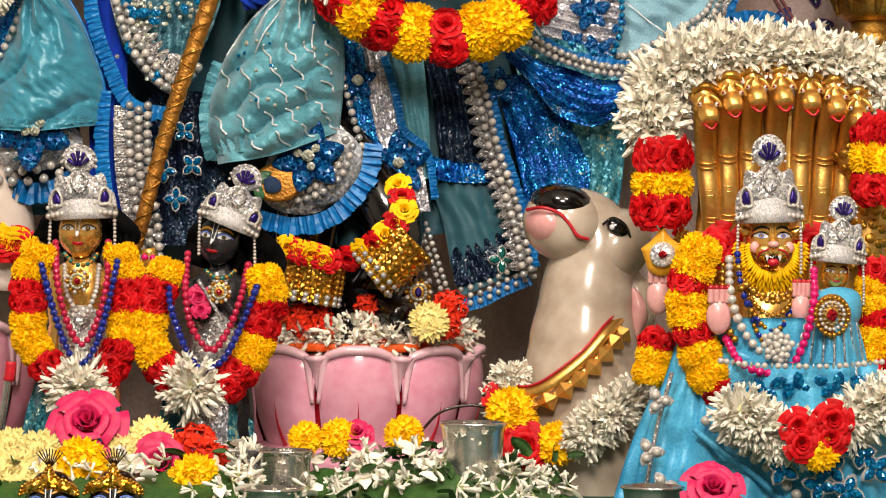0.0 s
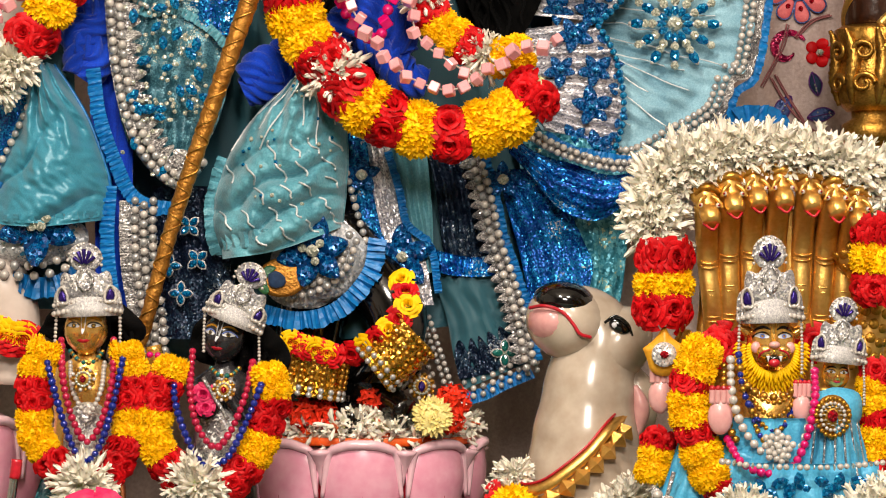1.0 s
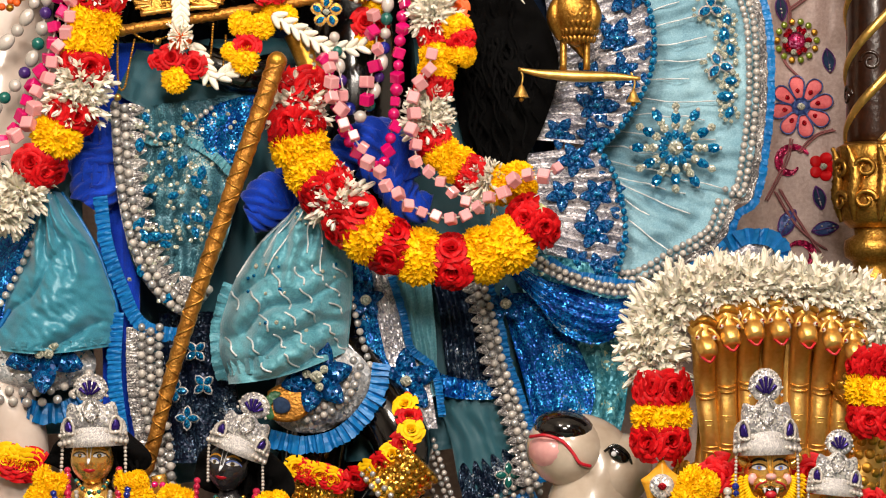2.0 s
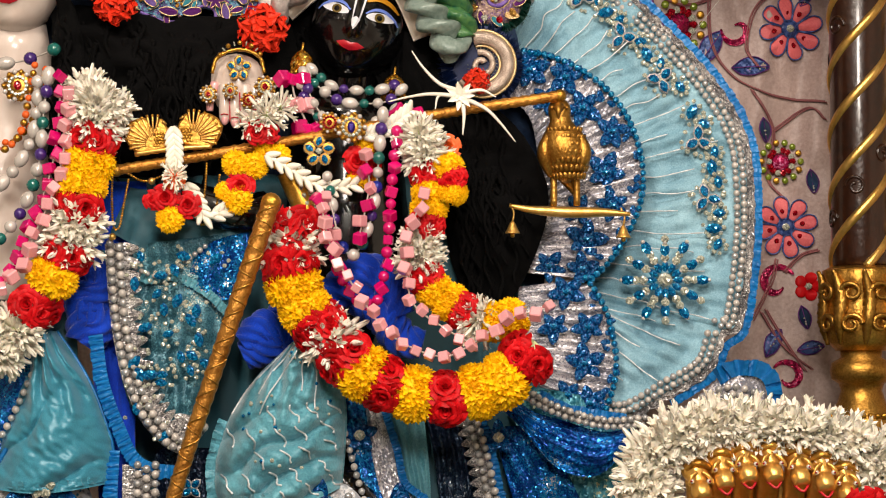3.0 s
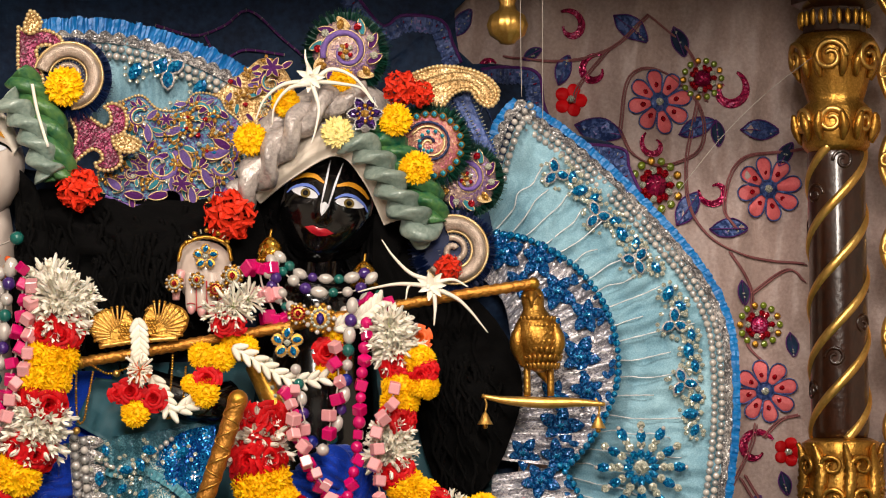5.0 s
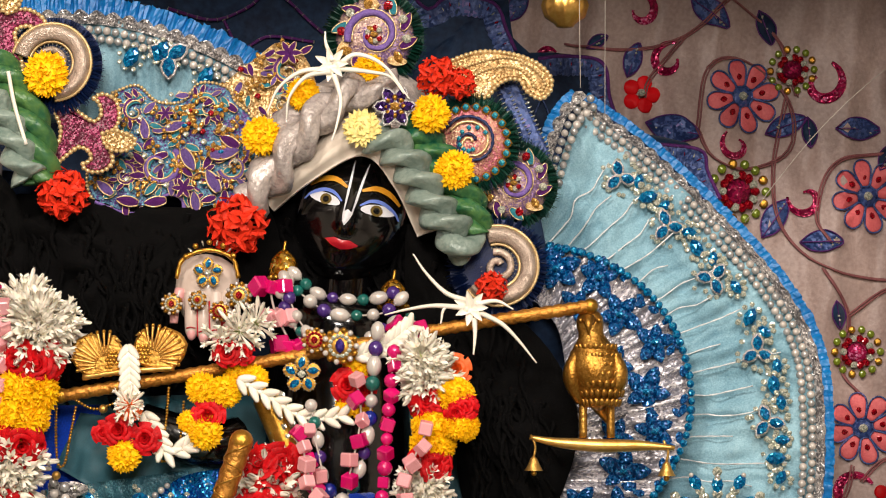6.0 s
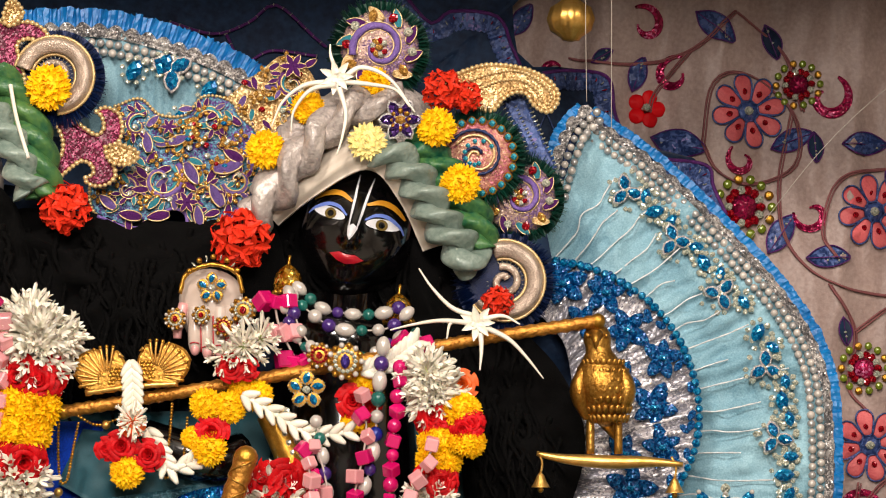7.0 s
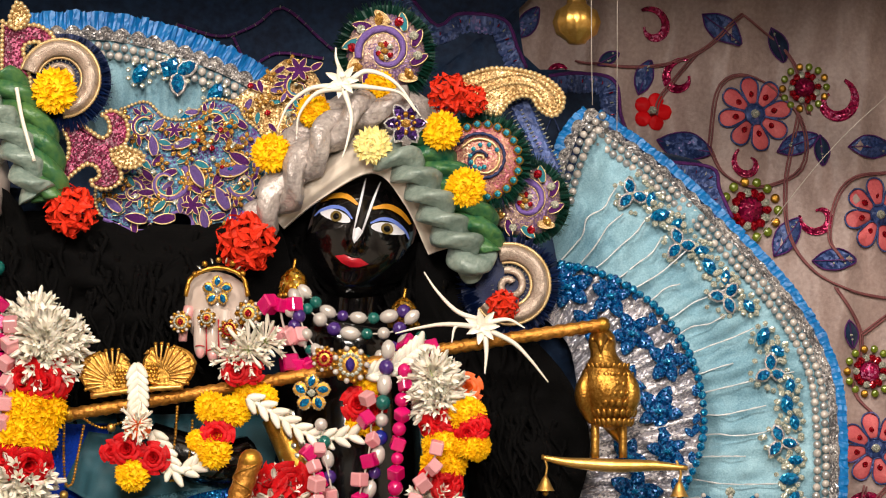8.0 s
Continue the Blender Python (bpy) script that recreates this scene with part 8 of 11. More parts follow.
lily((-0.215, 0.000, 1.445), ([(-0.214, -0.005, 1.450), (-0.223, -0.005, 1.473), (-0.224, -0.005, 1.489)], [(-0.220, -0.005, 1.439), (-0.257, -0.005, 1.435), (-0.286, -0.005, 1.413), (-0.301, -0.005, 1.380)], [(-0.216, -0.008, 1.435), (-0.249, -0.008, 1.428), (-0.271, -0.008, 1.401), (-0.275, -0.008, 1.372)], [(-0.212, -0.008, 1.431), (-0.203, -0.008, 1.397), (-0.208, -0.008, 1.364), (-0.215, -0.008, 1.342)], [(-0.205, -0.005, 1.439), (-0.168, -0.005, 1.435), (-0.138, -0.005, 1.428), (-0.119, -0.005, 1.405)], [(-0.208, -0.005, 1.443), (-0.182, -0.005, 1.458), (-0.145, -0.005, 1.442), (-0.112, -0.005, 1.398)]), "white spider lily with trailing petals on the turban")
lily((-0.030, -0.030, 1.120), ([(-0.034, -0.030, 1.129), (-0.063, -0.030, 1.140), (-0.089, -0.030, 1.166), (-0.106, -0.030, 1.191)], [(-0.037, -0.035, 1.120), (-0.078, -0.035, 1.123), (-0.114, -0.035, 1.118), (-0.143, -0.035, 1.111)], [(-0.026, -0.035, 1.107), (-0.025, -0.035, 1.085), (-0.027, -0.035, 1.059)], [(-0.019, -0.035, 1.114), (0.010, -0.035, 1.099), (0.032, -0.035, 1.077), (0.055, -0.035, 1.048)], [(-0.034, -0.035, 1.118), (-0.063, -0.035, 1.121), (-0.070, -0.035, 1.099)], [(-0.023, -0.035, 1.125), (0.003, -0.035, 1.129), (0.025, -0.035, 1.118)]), "white spider lily tied to the flute")

# ---- flute and what hangs from it ----
def flute():
    g = thing("flute", "gold flute wrapped with twisted cord", "flute", at=(-0.210, -0.020, 1.064))
    pts = [(-0.569, -0.020, 1.006), (-0.394, -0.020, 1.035), (-0.225, -0.020, 1.064), (-0.049, -0.010, 1.097), (0.126, 0.000, 1.124)]
    part("pipe", tube(pts, 0.0085, M["foil"], 160, 12, 46, 2, 0.1, "pipe"), g)
    for a in (0.0, 1.0):
        q = spline(pts, 40)[0 if a == 0 else -1]
        part("ferrule", GOLDBEAD, g, Matrix.Translation(q) @ Matrix.Scale(0.0105, 4))
    return g


flute()


def bird():
    b = Body([M["rough_gold"]])
    c = Vector((0.132, 0.010, 1.039))
    b.add_mesh(lathe([(0.004, -0.052), (0.014, -0.046), (0.028, -0.03), (0.0365, -0.008), (0.037, 0.010), (0.031, 0.026), (0.022, 0.038), (0.0172, 0.046), (0.0165, 0.052), (0.0178, 0.060), (0.0175, 0.069), (0.013, 0.077), (0.006, 0.081), (0.001, 0.082)], M["gold"], 28), 0, Matrix.Translation(c) @ pose(0, 0, 0, 0, -6, 0) @ Matrix.Diagonal((1, 0.85, 1, 1)))
    for s in (-1, 1):
        b.add_mesh(tube([c + Vector((s * 0.024, -0.01, 0.026)), c + Vector((s * 0.031, -0.014, -0.006)), c + Vector((s * 0.020, -0.006, -0.042))], lambda u: 0.005 + 0.007 * math.sin(math.pi * u), M["gold"], 14, 8), 0)
    # breast feathers in rows
    for i in range(7):
        h = -0.042 + 0.012 * i
        r = 0.0335 * math.sqrt(max(0.1, 1 - ((h + 0.004) / 0.062) ** 2))
        for j in range(9):
            w = math.radians(-64 + 16 * (j + 0.5 * (i % 2)))
            b.add_mesh(ball(M["gold"], u=8, w=5), 0, Matrix.Translation(c + Vector((r * math.sin(w) + 0.004 - 0.1 * h, -0.85 * r * math.cos(w), h))) @ pose(0, 0, 0, 20, 0, math.degrees(w)) @ Matrix.Diagonal((0.0046, 0.0024, 0.0062, 1)))
    for s in (-1, 1):
        b.add_mesh(ball(M["gold"], u=8, w=6), 0, Matrix.Translation(c + Vector((-0.007 + s * 0.012, -0.0145, 0.066))) @ Matrix.Scale(0.0032, 4))
    b.add_mesh(tube([c + Vector((-0.008, -0.014, 0.067)), c + Vector((-0.009, -0.025, 0.06)), c + Vector((-0.009, -0.026, 0.046))], lambda u: 0.0085 * (1.08 - u), M["gold"], 10, 10), 0)
    for x in (1045, 1094):
        q = Vector((0.116, 0.010, 1.013)) + Vector(((x - 1045) * 0.00074, 0, 0))
        b.add_mesh(tube([q, q + Vector((0, 0, -0.03)), q + Vector((0, 0, -0.062))], 0.0055, M["gold"], 8, 10), 0)
    b.add_mesh(tube([c + Vector((0.0, 0.012, -0.036)), c + Vector((0.022, 0.02, -0.068))], lambda u: 0.012 * (1.1 - 0.6 * u), M["gold"], 8, 8), 0)
    b.done("bird_ornament", "gilded bird figure standing on a hanging perch", "figurine")
    g = thing("perch", "gold hanging perch with two small bells", "perch", at=(0.142, 0.010, 0.945))
    part("bar", tube([(0.046, 0.010, 0.952), (0.083, 0.010, 0.945), (0.142, 0.010, 0.941), (0.193, 0.010, 0.941), (0.236, 0.010, 0.938)], lambda u: 0.003 + 0.006 * math.sin(math.pi * u), M["gold"], 30, 10), g)
    for q in ((0.051, 0.010, 0.921), (0.225, 0.010, 0.914)):
        bell_ = part("bell", lathe([(1.0, 0), (0.9, 0.12), (0.6, 0.7), (0.35, 1.3), (0.1, 1.6)], M["gold"], 16, "bell"), g, Matrix.Translation(Vector(q) - Vector((0, 0, 0.013))) @ Matrix.Scale(0.0125, 4))
        part("clapper", GOLDBEAD, bell_, Matrix.Translation(Vector(q) - Vector((0, 0, 0.016))) @ Matrix.Scale(0.004, 4))
        part("ring", tube([Vector(q) + Vector((0, 0, 0.005)), Vector(q) + Vector((0.002, 0, 0.02)), Vector(q) + Vector((-0.004, 0, 0.034))], 0.0018, M["gold"], 8, 5), g)


bird()


def peacocks():
    """Two stamped gold birds breast to breast, tails fanned up and out."""
    g = thing("peacock_pair", "pair of gold filigree peacocks clipped on the flute", "ornament", at=(-0.473, -0.030, 1.042))
    axis = (-0.478, -0.030, 1.042)
    shape = [(-0.086, 0.026), (-0.076, 0.041), (-0.056, 0.050), (-0.044, 0.046), (-0.038, 0.034), (-0.030, 0.034), (-0.027, 0.046), (-0.020, 0.048), (-0.015, 0.040), (-0.009, 0.030), (-0.007, 0.012), (-0.012, -0.002), (-0.030, -0.008), (-0.044, -0.014), (-0.064, -0.010), (-0.080, 0.006)]
    for s in (1, -1):
        o = [Vector(axis) + Vector((s * x * 0.9, 0, z * 0.9 + (0.008 if s < 0 else 0.0))) for x, z in shape]
        body = part("peacock", plaque(o, M["rough_gold"], 0.004, 0.004, "peacock", 64, 0.003), g)
        c = Vector(axis) + Vector((-s * 0.030, -0.008, 0.004 + (0.008 if s < 0 else 0.0)))
        for k in range(11):
            a = math.radians(82 + 11 * k)
            d = Vector((s * math.cos(a), 0, math.sin(a)))
            far = 0.043 if k < 9 else 0.036
            part("plume", tube([c + d * 0.012, c + d * 0.024 + Vector((0, -0.001, 0)), c + d * far], lambda u: 0.0008 + 0.0012 * u, M["gold"], 10, 5, name="plume"), body)
            part("gold_bead", GOLDBEAD, body, Matrix.Translation(c + d * (far + 0.001)) @ Matrix.Scale(0.0026, 4))
        for k in range(18):
            part("gold_bead", GOLDBEAD, body, Matrix.Translation(c + Vector((s * (0.002 + 0.0048 * (k % 4) + 0.0024 * (k // 4 % 2)), 0.001, 0.016 - 0.0048 * (k // 4)))) @ Matrix.Diagonal((0.0026, 0.0016, 0.0026, 1)))
        part("beak", tube([c + Vector((s * 0.014, 0, 0.034)), c + Vector((s * 0.021, 0, 0.030))], lambda u: 0.003 * (1.05 - u), M["gold"], 6, 6, name="beak"), body)
    part("bar", tube([Vector(axis) + Vector((-0.06, -0.004, -0.012)), Vector(axis) + Vector((0.0, -0.006, -0.004)), Vector(axis) + Vector((0.06, -0.004, 0.0))], 0.004, M["gold"], 24, 8, 8, 3, 0.2), g)
    return g


peacocks()


def chain(pts, label="fine gold chain looped below the flute", size=0.0021):
    g = thing("gold_chain", label, "chain", "flute chains", pts[0])
    beads(g, pts, size, [GOLDBEAD], 1.9, "link")
    return g


chain([(-0.574, -0.020, 1.002), (-0.575, -0.020, 0.961), (-0.572, -0.020, 0.918), (-0.563, -0.020, 0.918), (-0.556, -0.020, 0.954), (-0.549, -0.020, 0.991)])
chain([(-0.556, -0.020, 1.005), (-0.526, -0.020, 0.989), (-0.496, -0.020, 0.997)])
chain([(-0.427, -0.020, 1.016), (-0.429, -0.020, 0.983), (-0.433, -0.020, 0.947), (-0.437, -0.020, 0.921), (-0.416, -0.020, 0.932), (-0.409, -0.020, 0.969), (-0.407, -0.020, 0.998)])
bell = ball(M["gold"], "chain_bell")
for q in ((-0.574, -0.020, 0.902), (-0.513, -0.020, 0.989)):
    ob = new("chain_bell", bell)
    ob.matrix_basis = Matrix.Translation(q) @ Matrix.Scale(0.006, 4)
    tagged(ob, "tiny gold bell on a chain below the flute", "bell", "flute chains")

for q, r in (((-0.482, -0.040, 0.929), 34), ((-0.498, -0.030, 0.954), 20), ((-0.376, -0.040, 0.958), 34), ((-0.399, -0.035, 0.972), 22), ((-0.381, -0.035, 1.015), 32), ((-0.351, -0.035, 1.011), 32), ((-0.315, -0.030, 1.027), 30), ((-0.334, -0.025, 1.034), 30), ((-0.181, -0.020, 1.042), 26), ((-0.192, -0.020, 0.994), 24), ((-0.173, -0.020, 0.987), 20)):
    bloom("marigold", MARI[rnd.randrange(3)], q, r * 0.00073, "yellow marigold tied below the flute", group="flute flowers")
for q, r in (((-0.489, -0.045, 0.961), 25), ((-0.454, -0.045, 0.950), 24), ((-0.509, -0.040, 0.958), 18), ((-0.373, -0.040, 0.979), 26), ((-0.347, -0.050, 1.062), 22), ((-0.327, -0.045, 1.061), 18), ((-0.191, -0.030, 1.020), 26), ((-0.173, -0.030, 1.012), 22)):
    bloom("rose", ROSE[rnd.randrange(2)], q, r * 0.00085, "small red rose tied below the flute", group="flute flowers")
for q, r, tl in (((-0.333, -0.040, 1.089), 36, 0), ((-0.355, -0.040, 1.078), 30, 20), ((-0.312, -0.035, 1.100), 32, -10), ((-0.474, -0.050, 0.994), 26, 0)):
    bloom("jasmine", TUFT[rnd.randrange(3)], q, r * 0.0011, "tuft of white jasmine buds on the flute", group="flute flowers", tilt=tl)


def tuberose(pts, label="string of white tuberose buds across the flute"):
    g = thing("tuberose_string", label, "flower string", "flute flowers", pts[0])
    part("string", tube(pts, 0.004, M["white"], 30, 6), g)
    path = spline(pts, 9)
    for (q, (t, s, o)) in zip(path, frames(path)):
        for k in (-1, 1):
            d = (t + s * 0.7 * k + o * 0.4).normalized()
            part("bud", tube([q, q + d * 0.012, q + d * 0.024], lambda u: 0.0022 + 0.0035 * math.sin(math.pi * min(1, 0.2 + u * 0.8)), M["white"], 8, 6, name="bud"), g)
    return g


tuberose([(-0.332, -0.045, 1.027), (-0.296, -0.045, 1.006), (-0.259, -0.045, 0.983), (-0.230, -0.045, 0.976), (-0.201, -0.045, 0.979)])
tuberose([(-0.478, -0.040, 1.071), (-0.475, -0.040, 1.034), (-0.477, -0.040, 0.998)])
tuberose([(-0.457, -0.030, 0.983), (-0.440, -0.030, 0.954), (-0.428, -0.030, 0.932), (-0.396, -0.030, 0.943)])
tuberose([(-0.180, -0.030, 1.056), (-0.144, -0.030, 1.071), (-0.114, -0.030, 1.092)])
orange_rose = rose_mesh(M["orange"], rnd, "rose")
bloom("rose", orange_rose, (-0.474, -0.050, 0.989), 0.016, "orange flower below the gold peacocks", group="flute flowers")
bloom("rose", orange_rose, (-0.050, -0.030, 1.040), 0.02, "peach flower on the garland", group="flute flowers")

# jewels on and near the raised hand and at the throat
def jewel(p, r, kind, label, name="brooch"):
    g = thing(name, label, "jewel", "jewels", p)
    p = Vector(p)
    part("plate", dome([p + Vector((r * math.cos(a), 0, r * math.sin(a))) for a in [0.393 * k for k in range(16)]], M["rough_gold"], r * 0.25, 4, 32, 0.002, "plate"), g)
    for k in range(14):
        a = 0.449 * k
        part("bead", GOLDBEAD if k % 2 else PEARL, g, Matrix.Translation(p + Vector((r * 0.92 * math.cos(a), -r * 0.15, r * 0.92 * math.sin(a)))) @ Matrix.Scale(r * 0.17, 4))
        part("stone", CLEAR if kind != "red" else RUBY, g, facing(p + Vector((r * 0.58 * math.cos(a), -r * 0.28, r * 0.58 * math.sin(a))), r * 0.13))
    part("stone", {"red": RUBY, "gold": RUBY, "purple": crystal(M["amethyst"])}[kind], g, facing(p + Vector((0, -r * 0.3, 0)), r * 0.28, 90))
    return g


def open_flower(p, r, label):
    """Five stone-set loops round a clear heart, open between them."""
    g = thing("brooch", label, "jewel", "jewels", p)
    p = Vector(p)
    for k in range(5):
        a = 1.257 * k + 0.3
        c = p + Vector((r * 0.6 * math.cos(a), 0, r * 0.6 * math.sin(a)))
        part("setting", GOLD_SET, g, facing(c, 1) @ Matrix.Diagonal((r * 0.4, r * 0.4, r * 0.1, 1)))
        part("stone", GEM, g, facing(c + Vector((0, -r * 0.06, 0)), r * 0.19, 72 * k))
        beads(g, [c + Vector((r * 0.34 * math.cos(b), -r * 0.06, r * 0.34 * math.sin(b))) for b in [0.6283 * j for j in range(11)]], r * 0.065, [CLEAR], 2.1, "clear_stone")
    part("stone", CLEAR, g, facing(p + Vector((0, -r * 0.1, 0)), r * 0.2))
    return g


open_flower((-0.251, -0.035, 1.034), 0.026, "five-petalled blue stone brooch below the flute")
jewel((-0.234, -0.040, 1.078), 0.016, "red", "small gold and ruby brooch")
jewel((-0.200, -0.045, 1.070), 0.023, "purple", "round gold brooch with pearls and purple stone")
open_flower((-0.379, 0.005, 1.169), 0.021, "open flower of clear and blue stones on the raised hand")
jewel((-0.337, 0.000, 1.139), 0.017, "gold", "pearl and gold rosette on the hand")
jewel((-0.363, 0.000, 1.118), 0.013, "red", "gold ring with ruby drop")
jewel((-0.392, 0.000, 1.133), 0.012, "gold", "plain gold ring with dark stone")
jewel((-0.427, 0.005, 1.128), 0.014, "gold", "gold jewel at the wrist")
jewel((-0.093, -0.010, 0.268), 0.02, "purple", "gold pearl brooch with dark stone by the feet")
cuff = thing("hand_cuff", "gold beaded cuff over the raised hand", "bracelet", at=(-0.381, 0.020, 1.196))
part("band", tube([(-0.422, 0.012, 1.162), (-0.413, 0.012, 1.188), (-0.380, 0.012, 1.200), (-0.348, 0.012, 1.189), (-0.339, 0.012, 1.162)], 0.003, M["gold_bead"], 30, 8, 20, 2, 0.2), cuff)
beads(cuff, [(-0.409, 0.008, 1.191), (-0.398, 0.008, 1.204), (-0.376, 0.008, 1.210), (-0.357, 0.008, 1.204), (-0.346, 0.008, 1.192)], 0.004, [GOLDBEAD, CLEAR], 2)
bangle = thing("bangle", "gold and mirror bangle on the dark wrist", "bangle", at=(-0.272, -0.020, 0.969))
for k in range(7):
    q = spline([(-0.291, -0.020, 1.002), (-0.279, -0.020, 0.972), (-0.268, -0.020, 0.943), (-0.257, -0.020, 0.931)], 7)[k]
    for j in range(3):
        part("mirror", CLEAR, bangle, facing(q + Vector((0.012 * (j - 1), -0.004 - 0.004 * (j == 1), 0.004 * (j - 1))), 0.0062, 45))
part("band", tube([(-0.299, -0.012, 1.005), (-0.284, -0.012, 0.972), (-0.270, -0.012, 0.939), (-0.258, -0.012, 0.921)], 0.02, M["gold_bead"], 20, 12), bangle)


def jhumka(p, label):
    g = thing("earring", label, "earring", "earrings", p)
    m = Matrix.Translation(p)
    dome_ = part("dome", lathe([(0.019, -0.016), (0.0195, -0.008), (0.016, 0.006), (0.009, 0.014), (0.003, 0.018)], M["gold_net"], 20, "dome"), g, m)
    for k in range(12):
        a = 0.524 * k
        part("bead", GOLDBEAD, dome_, m @ pose(0.018 * math.cos(a), 0.018 * math.sin(a), -0.019) @ Matrix.Scale(0.004, 4))
    part("hook", tube([Vector(p) + Vector((0, 0, 0.016)), Vector(p) + Vector((0.002, 0.004, 0.030))], 0.0022, M["gold_bead"], 6, 6), g)
    return g


jhumka((-0.281, 0.030, 1.183), "gold bell-shaped earring with beaded rim")
jhumka((-0.135, 0.030, 1.144), "gold bell-shaped earring below the braid")

# ---- staff ----
staff = thing("staff", "twisted gold-wrapped staff leaning before the robe", "staff", at=(-0.508, -0.100, 0.345))
sp = [(-0.319, -0.135, 0.946), (-0.357, -0.135, 0.831), (-0.412, -0.130, 0.669), (-0.465, -0.120, 0.507), (-0.508, -0.110, 0.345), (-0.516, -0.110, 0.329)]
part("shaft", tube(sp, lambda u: 0.0145 - 0.004 * u, M["foil"], 160, 14, 34, 2, 0.05, "shaft"), staff)
part("cord", tube([Vector(q) + Vector((0.0148 * math.cos(k * 1.1) * (1 - 0.28 * k / 90), -abs(0.0148 * math.sin(k * 1.1)) * (1 - 0.28 * k / 90) - 0.001, 0)) for k, q in enumerate(spline(sp, 90))], 0.0015, M["rough_gold"], 300, 5), staff)
part("knob", GOLDBEAD, staff, Matrix.Translation(sp[0]) @ Matrix.Scale(0.0155, 4))

# ---- garlands ----
garland("flower_garland", "thick garland of marigold, red rose and jasmine on the dark statue", [(-0.286, -0.060, 0.922), (-0.293, -0.066, 0.880), (-0.288, -0.070, 0.826), (-0.260, -0.070, 0.774), (-0.217, -0.070, 0.722), (-0.165, -0.070, 0.679), (-0.088, -0.070, 0.651), (-0.011, -0.070, 0.655), (0.050, -0.070, 0.688), (0.089, -0.070, 0.731)], "RWRYYYRWRYYRYYRRYYYRR", 0.053)
garland("flower_garland", "garland strand of jasmine, marigold and roses on the dark chest", [(-0.097, -0.050, 1.063), (-0.079, -0.050, 0.998), (-0.079, -0.050, 0.936), (-0.094, -0.050, 0.880), (-0.085, -0.050, 0.832), (-0.050, -0.050, 0.801), (0.005, -0.050, 0.768), (0.063, -0.050, 0.775)], "WWRYYRWWRYYRWYY", 0.036)
garland("flower_garland", "small garland tassel of rose and marigold", [(-0.055, -0.065, 1.014), (-0.041, -0.065, 0.983), (-0.047, -0.065, 0.957)], "YRY", 0.03)
garland("flower_garland", "thick garland of marigold, rose and jasmine on the pale statue", [(-0.595, -0.060, 1.114), (-0.601, -0.060, 1.053), (-0.611, -0.060, 0.992), (-0.621, -0.060, 0.944), (-0.630, -0.060, 0.896), (-0.666, -0.060, 0.826), (-0.713, -0.060, 0.756), (-0.756, -0.060, 0.704)], "WWRYYYRWWRYYRRWWW", 0.048)
garland("jasmine_garland", "jasmine garland end over the pale shoulder", [(-0.564, -0.030, 1.105), (-0.586, -0.030, 1.097), (-0.608, -0.030, 1.123), (-0.621, -0.030, 1.141)], "WWW", 0.034)



def necklace(label, pts, size, kinds, gap=1.95, squash=1.0, name="bead_necklace", jitter=0.12):
    g = thing(name, label, "necklace", "necklaces", pts[0])
    part("thread", tube(pts, size * 0.15, M["thread"], 60, 4), g)
    beads(g, pts, size, kinds, gap, jitter=jitter)
    return g


MAG, PNK = cube_bead(M["magenta"]), cube_bead(M["pink"])
MAGB, VIO, COB, CRI, GRN = (ball(M[k], "bead") for k in ("magenta", "violet", "cobalt", "crimson", "green_bead"))
OVAL = ball(M["pearl"], "oval_pearl", 1.4)
ORA = ball(M["orange"], "bead")
necklace("pale pink cube bead necklace hanging over the garland", [(-0.243, -0.115, 0.939), (-0.227, -0.115, 0.875), (-0.191, -0.115, 0.815), (-0.139, -0.115, 0.746), (-0.062, -0.115, 0.712), (-0.011, -0.115, 0.733), (0.040, -0.115, 0.768), (0.104, -0.115, 0.787)], 0.0095, [PNK], 2.25)
necklace("pale pink cube bead necklace looped on the chest", [(-0.084, -0.100, 0.962), (-0.110, -0.100, 0.902), (-0.114, -0.100, 0.841), (-0.101, -0.100, 0.790), (-0.054, -0.100, 0.755), (-0.011, -0.100, 0.730)], 0.0095, [PNK], 2.3)
necklace("hot pink bead necklace on the dark chest", [(-0.129, -0.060, 1.062), (-0.136, -0.060, 0.992), (-0.141, -0.060, 0.914), (-0.150, -0.060, 0.835), (-0.163, -0.060, 0.796), (-0.193, -0.060, 0.801), (-0.219, -0.060, 0.844), (-0.237, -0.060, 0.905), (-0.250, -0.060, 0.957)], 0.0095, [MAGB, MAG], 1.9)
necklace("pearl and coloured stone necklace on the dark chest", [(-0.151, -0.055, 1.089), (-0.157, -0.055, 1.028), (-0.163, -0.055, 0.958), (-0.176, -0.055, 0.905), (-0.198, -0.055, 0.870), (-0.220, -0.055, 0.897), (-0.228, -0.055, 0.949), (-0.237, -0.055, 0.993)], 0.0095, [OVAL, VIO, OVAL, GRN, PEARL, COB], 2.2)
necklace("pearl and violet stone collar at the dark throat", [(-0.275, 0.000, 1.161), (-0.252, 0.000, 1.138), (-0.219, 0.000, 1.116), (-0.182, 0.000, 1.112), (-0.145, 0.000, 1.116), (-0.123, 0.000, 1.134)], 0.009, [OVAL, GRN, PEARL, VIO], 2.0)
necklace("second pearl collar at the dark throat", [(-0.264, 0.005, 1.168), (-0.234, 0.005, 1.142), (-0.197, 0.005, 1.134), (-0.160, 0.005, 1.134), (-0.134, 0.005, 1.142)], 0.0085, [OVAL, GRN, OVAL, VIO], 2.0)
